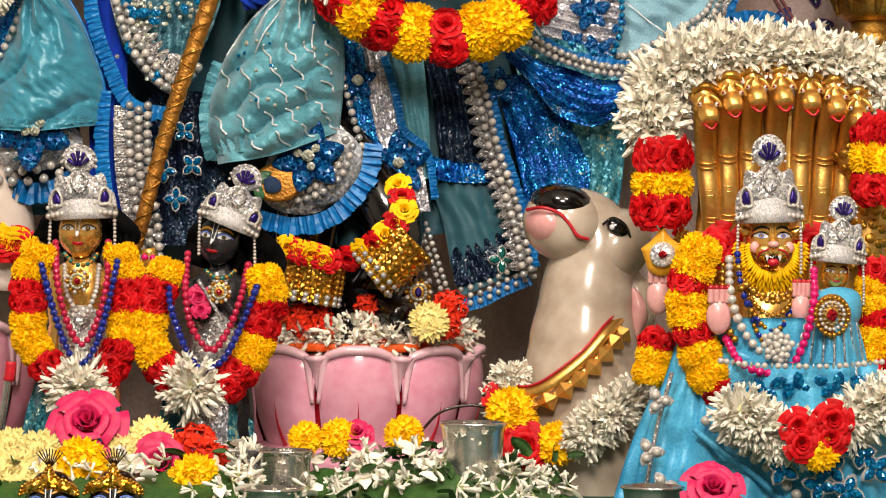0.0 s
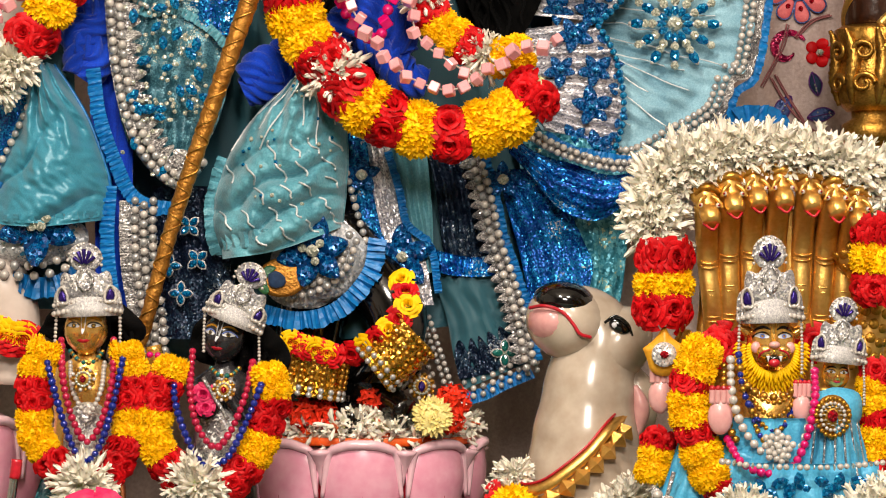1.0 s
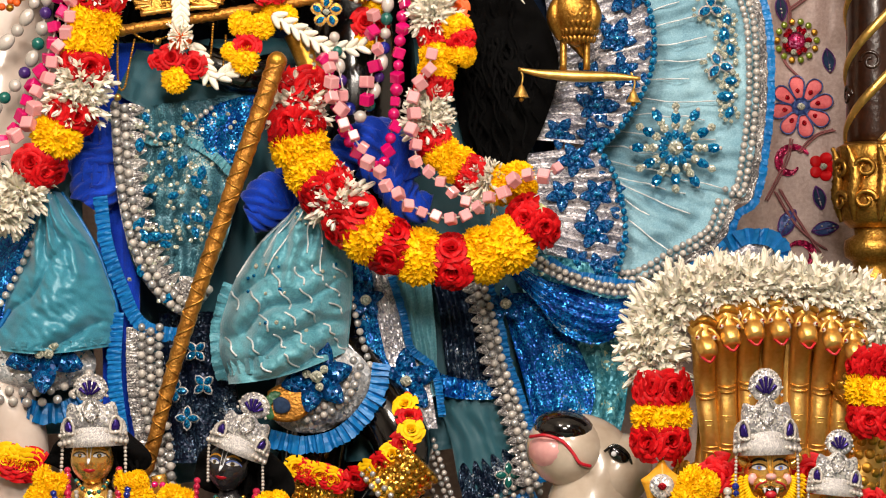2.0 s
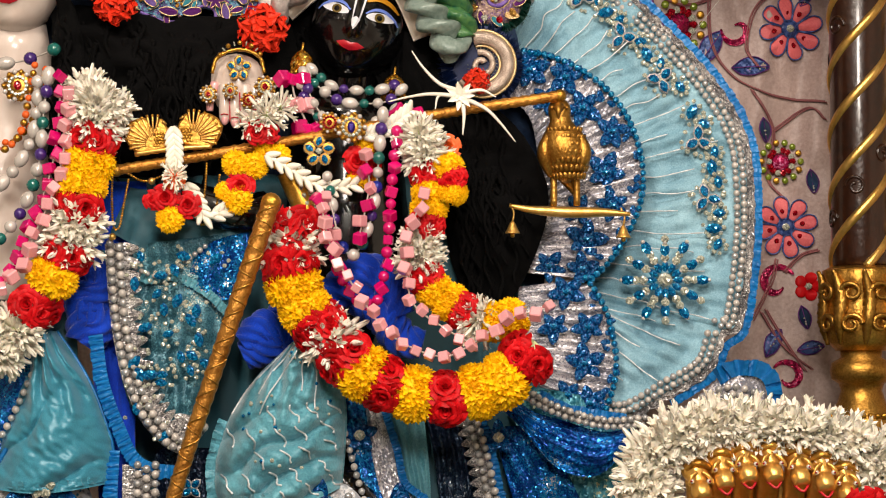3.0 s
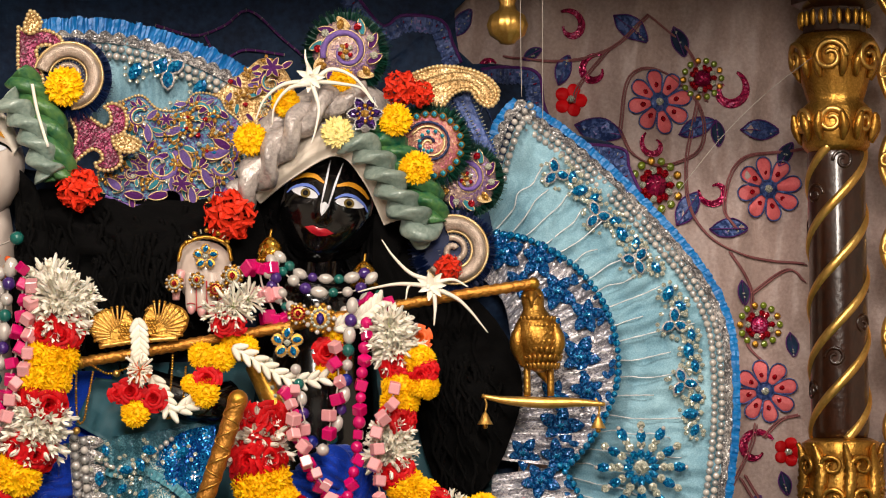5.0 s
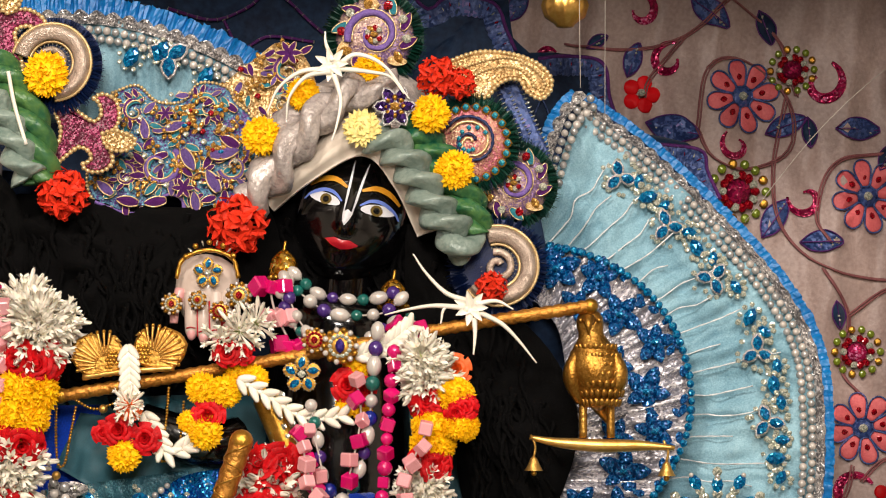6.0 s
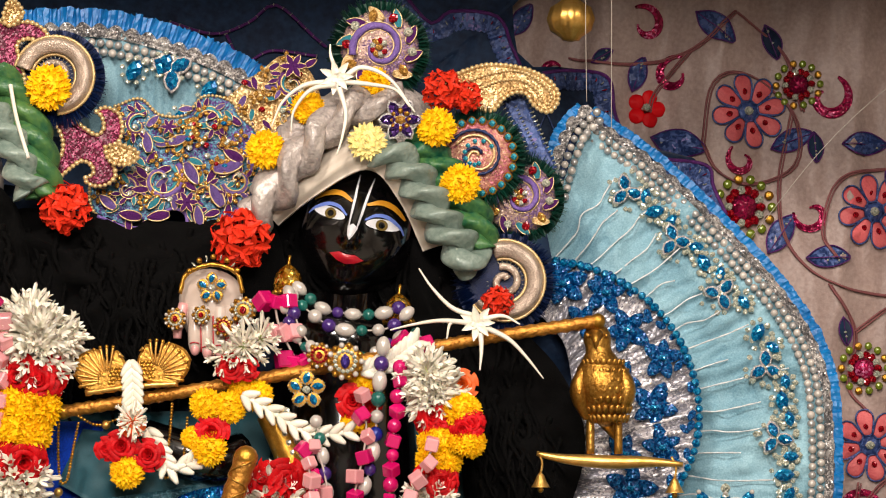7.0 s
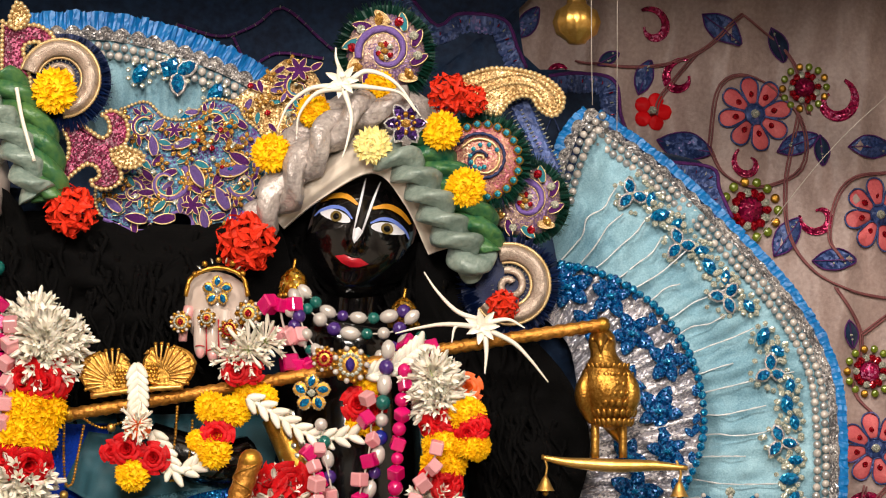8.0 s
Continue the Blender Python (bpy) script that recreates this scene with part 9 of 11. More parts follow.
necklace("third strand of pearls and stones", [(-0.281, -0.012, 1.141), (-0.270, -0.012, 1.108), (-0.244, -0.012, 1.082), (-0.211, -0.012, 1.071), (-0.166, -0.012, 1.082), (-0.137, -0.012, 1.101), (-0.111, -0.012, 1.108)], 0.0085, [PEARL, VIO, OVAL, GRN], 2.0)
for dx in (0, 24, 46):
    necklace("hot pink and pale pink cube strand beside the hand", [Vector(q) + Vector((dx * 0.00074, -0.003, 0)) for q in [(-0.313, -0.010, 1.149), (-0.308, -0.010, 1.123), (-0.299, -0.010, 1.101), (-0.284, -0.010, 1.072)]], 0.0115, [MAG, PNK, MAG], 2.1)
necklace("hot pink cube strand by the shoulder", [(-0.126, -0.015, 1.101), (-0.111, -0.015, 1.108), (-0.097, -0.015, 1.093)], 0.012, [MAG], 1.9)
necklace("pearl and violet strand beside the pink cubes", [(-0.276, -0.010, 1.160), (-0.268, -0.014, 1.130), (-0.258, -0.018, 1.108), (-0.245, -0.020, 1.089)], 0.0085, [OVAL, VIO, PEARL], 2.0)
necklace("pink cube strand between the pearls", [(-0.178, -0.062, 1.026), (-0.172, -0.064, 0.983), (-0.178, -0.066, 0.939), (-0.188, -0.068, 0.896)], 0.0095, [PNK, MAG], 2.1)
necklace("pale pink cube strand on the dark chest", [(-0.236, -0.060, 0.961), (-0.227, -0.062, 0.932), (-0.221, -0.064, 0.903)], 0.0095, [PNK], 2.2)
# the pale statue's strings
necklace("hot pink bead necklace of the pale statue", [(-0.647, -0.075, 1.147), (-0.652, -0.075, 1.077), (-0.661, -0.075, 1.007), (-0.687, -0.075, 0.929), (-0.721, -0.075, 0.860), (-0.755, -0.075, 0.808)], 0.0105, [MAG], 2.1)
necklace("pale pink cube bead necklace of the pale statue", [(-0.631, -0.085, 1.120), (-0.639, -0.085, 1.050), (-0.653, -0.085, 0.980), (-0.685, -0.085, 0.902), (-0.710, -0.085, 0.850), (-0.753, -0.085, 0.798)], 0.0105, [PNK], 2.15)
necklace("pearl and violet bead necklace of the pale statue", [(-0.670, -0.055, 1.150), (-0.678, -0.055, 1.088), (-0.682, -0.055, 1.027), (-0.695, -0.055, 0.975), (-0.716, -0.055, 0.931), (-0.759, -0.055, 0.878)], 0.0105, [OVAL, VIO, PEARL, GRN], 2.1)
necklace("pearl necklace of the pale statue", [(-0.688, -0.050, 1.142), (-0.690, -0.050, 1.089), (-0.700, -0.050, 1.045), (-0.726, -0.050, 1.001), (-0.761, -0.050, 0.966)], 0.0105, [PEARL, OVAL], 2.1)
necklace("amber bead string of the pale statue", [(-0.694, -0.040, 1.169), (-0.703, -0.040, 1.117), (-0.715, -0.040, 1.064), (-0.741, -0.040, 1.037), (-0.763, -0.040, 1.046)], 0.006, [ORA, GOLDBEAD], 1.9)
necklace("pearl and violet collar of the pale throat", [(-0.746, 0.000, 1.177), (-0.719, 0.000, 1.181), (-0.692, 0.000, 1.190), (-0.670, 0.000, 1.199)], 0.0105, [OVAL, VIO, GRN, PEARL], 2.0)
necklace("amber bead chain of the pale statue", [(-0.680, -0.020, 1.165), (-0.685, -0.020, 1.134), (-0.698, -0.020, 1.090), (-0.724, -0.020, 1.054), (-0.742, -0.020, 1.050)], 0.0055, [ORA, GOLDBEAD], 1.9)
jewel((-0.721, -0.030, 1.138), 0.024, "gold", "round gold rosette on the pale chest")

# ---- anklets and flowers round the feet ----
def anklet(pts, r, label):
    g = thing("anklet", label, "anklet", "anklets", pts[0])
    part("net", tube(pts, r, M["gold_net"], 24, 20), g)
    a, b = Vector(pts[0]), Vector(pts[-1])
    t = (b - a).normalized()
    s = t.cross(Vector((0, -1, 0))).normalized()
    for k in range(7):
        for j in range(9):
            q = a.lerp(b, (k + 0.3) / 6.6)
            ang = math.radians(-80 + 20 * j)
            rr = (r(0.15 + 0.7 * k / 6) if callable(r) else r) * 1.0
            part("gold_bead", GOLDBEAD if k < 5 else GREY, g, Matrix.Translation(q + s * rr * math.sin(ang) + Vector((0, -1, 0)) * rr * math.cos(ang)) @ Matrix.Scale(0.0048, 4))
    return g


anklet([(-0.254, -0.015, 0.308), (-0.257, -0.015, 0.283), (-0.263, -0.015, 0.252)], 0.05, "gold bead anklet on the dark ankle")
anklet([(-0.103, -0.035, 0.349), (-0.133, -0.035, 0.319), (-0.167, -0.035, 0.293)], 0.043, "gold bead anklet on the raised dark foot")


def flower_string(pts, label, size=0.024):
    g = thing("foot_garland", label, "garland", "foot garlands", pts[0])
    part("string", tube(pts, size * 0.3, M["stem"], 20, 6), g)
    path = spline(pts, 8)
    for k, (q, (t, s, o)) in enumerate(zip(path, frames(path))):
        m = axes(q + o * size * 0.3, t, o.cross(t).normalized(), o, size) @ pose(0, 0, 0, rnd.uniform(-20, 20), rnd.uniform(-20, 20), rnd.uniform(0, 360))
        part("petal_disc", (YEL_ROSE, ROSE[0])[k % 2], g, m)
    return g


YEL_ROSE = rose_mesh(M["yellow"], rnd, "petal_disc")
flower_string([(-0.124, -0.030, 0.426), (-0.115, -0.055, 0.391), (-0.133, -0.055, 0.366), (-0.158, -0.055, 0.340), (-0.197, -0.040, 0.318)], "string of yellow and red petals round the raised foot", 0.020)
flower_string([(-0.290, -0.065, 0.334), (-0.269, -0.065, 0.326), (-0.247, -0.065, 0.322), (-0.226, -0.065, 0.314)], "string of yellow and red petals round the ankle", 0.018)
flower_string([(-0.734, -0.030, 0.342), (-0.717, -0.030, 0.334), (-0.695, -0.030, 0.334)], "string of yellow and red petals by the pale foot", 0.026)

# petals on the lotus top
ORA_PETAL = leaf_mesh(M["orange"], "petal")
rim_flowers = thing("lotus_flowers", "jasmine, ixora and leaves strewn over the lotus pedestal", "flowers", at=(LX, LY, LH))
part("orange_band", tube([(LX + LR * math.cos(0.1 * i), LY + LR * math.sin(0.1 * i), 0.183) for i in range(31, 64)], 0.0065, M["orange"], 80, 8, 0, 3, 0.2, "orange_band"), rim_flowers, None, "orange petal band")
for k in range(290):
    a, r = rnd.uniform(3.1, 6.3), LR * 0.98 * (1 - 0.35 * rnd.random() ** 2)
    p = Vector((LX + r * math.cos(a), LY + r * math.sin(a), LH - 0.002 + rnd.uniform(0.0, 0.034)))
    part("jasmine", SPRAY[k % 3], rim_flowers, Matrix.Translation(p) @ pose(0, 0, 0, rnd.uniform(30, 150), rnd.uniform(-40, 40), rnd.uniform(0, 360)) @ Matrix.Scale(rnd.uniform(0.026, 0.034), 4))
    if k % 4 == 0:
        part("petal", ORA_PETAL, rim_flowers, Matrix.Translation(p) @ pose(0, 0, 0, rnd.uniform(-60, 60), rnd.uniform(-60, 60), rnd.uniform(0, 360)) @ Matrix.Scale(0.022, 4))
for q, r in (((-0.268, -0.020, 0.223), 34), ((-0.238, -0.020, 0.222), 28), ((-0.170, -0.010, 0.244), 26), ((-0.046, -0.020, 0.245), 34), ((-0.050, -0.025, 0.219), 28)):
    bloom("ixora", IXORA, q, r * 0.00086, "red ixora cluster on the lotus pedestal", group="lotus flowers")
bloom("chrysanthemum", DAISY, (-0.076, -0.050, 0.224), 0.033, "cream chrysanthemum on the lotus pedestal", group="lotus flowers")

# ---- embroidery on the curtain ----
def on_cloth(x, z, lift=0.006):
    return Vector((x, cloth_y(x, z) - lift, z))


def cloth_curve(pts, n):
    return [on_cloth(q.x, q.z) for q in spline(pts, n)]


def cloth_tube(pts, r, mat, name, n=40):
    return part(name, tube(cloth_curve(pts, n), r, mat, n, 6, name=name), curtain)


def cloth_patch(c, pts, mat, name, lift=0.0035):
    """A flat sewn patch with a slightly raised middle that follows the cloth."""
    o = [Vector((c[0] + x, 0, c[2] + z)) for x, z in pts]
    o = [on_cloth(q.x, q.z, 0.004) for q in spline(o + [o[0]], 25)[:-1]]
    return part(name, dome(o, mat, lift, 3, 24, 0.003, name, round_=False), curtain)


def daisy_patch(c, r, petals=8):
    for k in range(petals):
        a = 2 * math.pi * k / petals + 0.2
        shape = []
        for u, w in ((0.28, 0.1), (0.5, 0.19), (0.78, 0.25), (0.97, 0.16), (1.02, 0.0), (0.97, -0.16), (0.78, -0.25), (0.5, -0.19), (0.28, -0.1)):
            shape.append((r * (u * math.cos(a) - w * math.sin(a)), r * (u * math.sin(a) + w * math.cos(a))))
        cloth_patch(c, shape, M["petal"], "flower_petal")
        o = [on_cloth(c[0] + x, c[2] + z, 0.007) for x, z in shape + shape[:1]]
        part("petal_edge", tube(o, r * 0.026, M["slate"], 26, 5, name="petal_edge"), curtain)
        q = on_cloth(c[0] + r * 0.55 * math.cos(a), c[2] + r * 0.55 * math.sin(a), 0.008)
        part("red_stone", RUBY, curtain, facing(q, r * 0.085, math.degrees(a)))
    cloth_patch(c, [(r * 0.3 * math.cos(0.5 * k), r * 0.3 * math.sin(0.5 * k)) for k in range(12)], M["slate"], "flower_heart", 0.006)
    part("clear_stone", CLEAR, curtain, facing(on_cloth(c[0], c[2], 0.012), r * 0.13))


def leaf_patch(c, l, ang, mat=None):
    a = math.radians(ang)
    shape = []
    for u, w in ((-0.5, 0), (-0.25, 0.2), (0.05, 0.27), (0.3, 0.18), (0.5, 0.0), (0.3, -0.14), (0.05, -0.22), (-0.25, -0.18)):
        shape.append((l * (u * math.cos(a) - w * math.sin(a)), l * (u * math.sin(a) + w * math.cos(a))))
    cloth_patch(c, shape, mat or M["slate"], "sewn_leaf")
    part("leaf_rib", tube([on_cloth(c[0] + l * u * math.cos(a), c[2] + l * u * math.sin(a), 0.0085) for u in (-0.5, -0.2, 0.1, 0.45)], 0.0009, M["purple"], 12, 5, name="leaf_rib"), curtain)
    o = [on_cloth(c[0] + x, c[2] + z, 0.006) for x, z in shape + shape[:1]]
    part("leaf_edge", tube(o, 0.0011, M["purple"], 26, 5, name="leaf_edge"), curtain)
    for k in range(3):
        u = rnd.uniform(-0.3, 0.35)
        part("sequin", CLEAR, curtain, facing(on_cloth(c[0] + l * u * math.cos(a), c[2] + l * u * math.sin(a) + rnd.uniform(-0.006, 0.006), 0.010), 0.0018))


def scroll_patch(c, r, turn, start):
    """A flat sequinned hook: broad in its back, narrow at the ends, with a curled head."""
    v, f, n = [], [], 40
    for k in range(n):
        u = k / (n - 1)
        a, rr = 5.2 * u + start, r * (1 - 0.62 * u)
        half = r * (0.07 + 0.17 * math.sin(math.pi * min(1, u * 1.08)) ** 0.8)
        for s in (-1, -0.5, 0, 0.5, 1):
            q = rr + s * half
            v.append(on_cloth(c[0] + turn * q * math.cos(a), c[2] + q * math.sin(a), 0.0045 + 0.003 * (1 - s * s)))
    for k in range(n - 1):
        for j in range(4):
            q = k * 5 + j
            f.append((q, q + 1, q + 6, q + 5))
    v, f = closed(v, f, n, 5, 0.003)
    part("sequin_scroll", mesh_of("sequin_scroll", v, f, M["berry"]), curtain)


def rosette_patch(c, r):
    for k in range(14):
        a = 0.449 * k
        part("bead", (GOLD_GREEN, GOLDBEAD, GOLD_GREEN)[k % 3], curtain, Matrix.Translation(on_cloth(c[0] + r * math.cos(a), c[2] + r * math.sin(a), 0.008)) @ Matrix.Diagonal((r * 0.17, r * 0.08, r * 0.17, 1)))
        part("stone", (RUBY, CLEAR, RUBY)[k % 3], curtain, facing(on_cloth(c[0] + r * 0.6 * math.cos(a), c[2] + r * 0.6 * math.sin(a), 0.012), r * 0.16, 40 * k))
    cloth_patch(c, [(r * 0.5 * math.cos(0.5 * k), r * 0.5 * math.sin(0.5 * k)) for k in range(12)], M["berry"], "rosette_heart", 0.012)


GOLD_GREEN = ball(material("olive_glass_bead", (130, 140, 40), 0.2, 0.2, (90, 110, 20), 80, 0, coat=0.6), "bead")
for c, r in (((0.386, 0.780, 1.499), 0.058), ((0.584, 0.780, 1.339), 0.058), ((0.573, 0.780, 0.970), 0.056)):
    daisy_patch(c, r)
for c, l, a in (((0.274, 0.780, 1.447), 0.09, -15), ((0.454, 0.780, 1.451), 0.07, 20), ((0.569, 0.780, 1.445), 0.075, 0), ((0.212, 0.780, 1.559), 0.06, 70), ((0.334, 0.780, 1.633), 0.08, -40), ((0.436, 0.780, 1.303), 0.075, 55), ((0.509, 0.780, 1.265), 0.07, 0), ((0.548, 0.780, 0.756), 0.06, 60), ((0.616, 0.780, 0.746), 0.05, 10), ((0.028, 0.780, 1.645), 0.06, 60)):
    leaf_patch(c, l, a)
for c, l, a in (((0.424, 0.780, 1.611), 0.06, -70), ((0.534, 0.780, 1.149), 0.045, -80), ((0.621, 0.780, 1.054), 0.045, -80), ((0.490, 0.780, 1.440), 0.05, -85), ((0.616, 0.780, 1.402), 0.05, 60), ((0.154, 0.780, 1.586), 0.04, 30), ((0.605, 0.780, 0.803), 0.045, -75)):
    leaf_patch(c, l, a, M["navy"])
for c, r, t, s in (((0.270, 0.780, 1.558), 0.03, 1, 1.2), ((0.080, 0.780, 1.565), 0.028, -1, 3.5), ((0.484, 0.780, 1.334), 0.028, 1, 3.0), ((0.512, 0.780, 1.519), 0.036, -1, 2.0), ((0.556, 0.780, 0.866), 0.034, 1, 0.5), ((0.223, 0.780, 1.639), 0.03, -1, 1.0), ((0.374, 0.780, 1.420), 0.025, 1, 2.2), ((0.574, 0.780, 0.694), 0.03, -1, 0.6)):
    scroll_patch(c, r, t, s)
for c, r in (((0.465, 0.780, 1.541), 0.034), ((0.378, 0.780, 1.346), 0.044), ((0.564, 0.780, 1.091), 0.036)):
    rosette_patch(c, r)
for c, r in (((0.224, 0.780, 1.504), 0.03), ((0.613, 0.780, 0.860), 0.026)):
    for k in range(5):
        a = 1.257 * k
        cloth_patch((c[0] + r * 0.62 * math.cos(a), 0, c[2] + r * 0.62 * math.sin(a)), [(r * 0.42 * math.cos(0.6 * j), r * 0.42 * math.sin(0.6 * j)) for j in range(10)], M["red"], "red_petal")
    part("clear_stone", CLEAR, curtain, facing(on_cloth(c[0], c[2], 0.02), r * 0.22))
for pts in ([(0.311, 0.780, 1.447), (0.328, 0.780, 1.542), (0.386, 0.780, 1.558), (0.454, 0.780, 1.499), (0.458, 0.780, 1.414), (0.384, 0.780, 1.383), (0.332, 0.780, 1.404), (0.311, 0.780, 1.447)], [(0.101, 0.780, 1.586), (0.186, 0.780, 1.575), (0.292, 0.780, 1.596), (0.366, 0.780, 1.659)], [(0.366, 0.780, 1.659), (0.440, 0.780, 1.594), (0.470, 0.780, 1.499)], [(0.454, 0.780, 1.499), (0.432, 0.780, 1.382), (0.446, 0.780, 1.287), (0.519, 0.780, 1.223), (0.645, 0.780, 1.201)], [(0.292, 0.780, 1.596), (0.238, 0.780, 1.532), (0.227, 0.780, 1.500)], [(0.520, 0.780, 1.265), (0.499, 0.780, 1.308), (0.532, 0.780, 1.392), (0.648, 0.780, 1.412)], [(0.508, 0.780, 1.223), (0.549, 0.780, 1.149), (0.538, 0.780, 1.065), (0.569, 0.780, 1.023)], [(0.549, 0.780, 1.149), (0.613, 0.780, 1.191), (0.644, 0.780, 1.169)], [(0.533, 0.780, 0.819), (0.564, 0.780, 0.767), (0.605, 0.780, 0.705)], [(0.507, 0.780, 0.798), (0.544, 0.780, 0.870), (0.554, 0.780, 0.912)], [(0.567, 0.780, 0.887), (0.598, 0.780, 0.918), (0.630, 0.780, 0.928)], [(0.524, 0.780, 0.814), (0.565, 0.780, 0.751), (0.616, 0.780, 0.709)]):
    cloth_tube(pts, 0.0017, M["vine"], "vine")
    cloth_tube([(q[0] + 0.004, q[1], q[2] - 0.002) for q in pts], 0.0014, M["vine"], "vine")

# ---- hanging ball and threads ----
g_ = thing("hanging_ball", "ribbed gilt ball hung on a thread", "ornament", at=(0.097, 0.300, 1.570))
part("ball", lathe([(0.002, -0.032), (0.012, -0.03), (0.014, -0.026), (0.028, -0.016), (0.033, 0.0), (0.028, 0.016), (0.014, 0.026), (0.012, 0.036), (0.018, 0.05), (0.006, 0.06), (0.002, 0.066)], M["gold"], 48, "ball", 14, 0.07), g_, Matrix.Translation((0.097, 0.300, 1.570)))
part("thread", tube([Vector((0.097, 0.300, 1.570)) + Vector((0, 0, 0.06)), ((0.097, 0.300, 1.570)[0], 0.3, 1.6), ((0.097, 0.300, 1.570)[0], 0.3, 1.725)], 0.0008, M["thread"], 8, 5), g_)
for pts in ([(0.118, 0.240, 1.444), (0.117, 0.240, 1.540), (0.117, 0.240, 1.716)], [(0.152, 0.240, 1.380), (0.153, 0.240, 1.540), (0.154, 0.240, 1.716)], [(0.680, 0.500, 1.578), (0.561, 0.500, 1.490), (0.468, 0.500, 1.401), (0.367, 0.500, 1.275)]):
    t_ = thing("hanging_thread", "fine pale thread stretched above the altar", "thread", "threads", pts[0])
    part("strand", tube(pts, 0.0006, M["thread"], 12, 4), t_)

# ---- crowns of the small figures ----
def crown(p, w, h, roll, label, tassels=True):
    """A silver pearl-embroidered crown: curved band, scalloped plume, side leaves and a purple fan on top."""
    g = thing("crown", label, "crown", "small crowns", p)
    m = Matrix.Translation(p) @ Matrix.Rotation(radians(roll), 4, "Y")

    def at(x, z, y=0.0):
        return m @ Vector((x * w, -0.55 * w * math.sqrt(max(0, 1 - (x * 0.8) ** 2)) + y * w + 0.2 * w, z * h))

    def shape(pts, mat, height, name, y=0.0):
        return part(name, dome([at(x, z, y) for x, z in pts], mat, height * w, 4, 40, 0.12 * w, name, 0.002), g)

    part("cap", lathe([(0.88, 0.0), (0.9, 0.1), (0.8, 0.26), (0.5, 0.4), (0.1, 0.46)], M["crown_seq"], 28, "cap"), g, m @ Matrix.Diagonal((w * 0.98, w * 0.7, h, 1)))
    shape([(-1.0, 0.02), (-1.0, 0.18), (-0.94, 0.38), (-0.74, 0.46), (-0.5, 0.4), (0, 0.4), (0.5, 0.4), (0.74, 0.46), (0.94, 0.38), (1.0, 0.18), (1.0, 0.02), (0.5, 0.08), (0, 0.1), (-0.5, 0.08)], M["crown_seq"], 0.07, "band", -0.03)
    shape([(-0.66, 0.32), (-0.76, 0.5), (-0.66, 0.7), (-0.34, 0.66), (0, 0.86), (0.34, 0.66), (0.66, 0.7), (0.76, 0.5), (0.66, 0.32), (0, 0.26)], M["crown_seq"], 0.14, "plume", -0.1)
    shape([(-0.3, 0.74), (-0.5, 0.88), (-0.42, 1.04), (-0.16, 1.14), (0.16, 1.14), (0.42, 1.04), (0.5, 0.88), (0.3, 0.74), (0, 0.72)], M["crown_seq"], 0.08, "fan", -0.12)
    for k in range(5):
        a = math.radians(30 + 30 * k)
        c0, c1 = (0.06 * math.cos(a), 0.8 + 0.02 * math.sin(a)), (0.34 * math.cos(a), 0.8 + 0.24 * math.sin(a))
        part("inlay", tube([at(c0[0], c0[1], -0.24), at((c0[0] + c1[0]) / 2, (c0[1] + c1[1]) / 2, -0.25), at(c1[0], c1[1], -0.22)], lambda u: w * (0.02 + 0.05 * u), M["amethyst"], 10, 6, name="inlay"), g)
    for s in (-1, 1):
        shape([(s * x, z) for x, z in ((0.58, 0.25), (0.78, 0.26), (0.8, 0.36), (0.7, 0.42), (0.6, 0.34))], M["amethyst"], 0.05, "inlay", -0.13)
        part("leaf_rim", tube([at(s * x, z, -0.16) for x, z in ((0.54, 0.21), (0.82, 0.23), (0.85, 0.38), (0.7, 0.47), (0.56, 0.36), (0.54, 0.21))], w * 0.045, M["pearl"], 30, 5, 20, 2, 0.3, "leaf_rim"), g)
        part("vein", tube([at(s * x, z, -0.26) for x, z in ((0.03, 0.4), (0.2, 0.5), (0.22, 0.62), (0.06, 0.74))], w * 0.04, M["silver"], 20, 5, name="vein"), g)
        if tassels:
            q = m @ Vector((s * w * 0.93, -0.15 * w, 0.02 * h))
            beads(g, [q, q + Vector((s * 0.001, -0.002, -0.35 * h)), q + Vector((s * 0.001, -0.002, -0.68 * h))], w * 0.055, [PEARL], 1.8)
    n = 15
    for row, (z, r) in enumerate(((0.06, 0.085), (0.19, 0.065))):
        for k in range(n):
            x = -0.97 + 1.94 * k / (n - 1)
            part("pearl", PEARL, g, Matrix.Translation(at(x, z + 0.05 * (1 - x * x), -0.14)) @ Matrix.Scale(r * w, 4))
    for k in range(11):
        a = math.radians(-15 + 21 * k)
        part("pearl", PEARL, g, Matrix.Translation(at(0.5 * math.cos(a), 0.86 + 0.27 * math.sin(a), -0.15)) @ Matrix.Scale(w * 0.05, 4))
    return g


crown((-0.569, -0.265, 0.369), 0.049, 0.092, -3, "silver pearl crown with purple inlay on the brass figurine")
crown((-0.364, -0.262, 0.360), 0.045, 0.082, 22, "silver pearl crown with purple inlay on the black figurine")
crown((0.383, -0.480, 0.370), 0.045, 0.103, -2, "silver pearl crown with purple inlay on the lion-faced idol")
crown((0.470, -0.515, 0.317), 0.037, 0.078, 5, "small silver pearl crown of the gilded figurine")

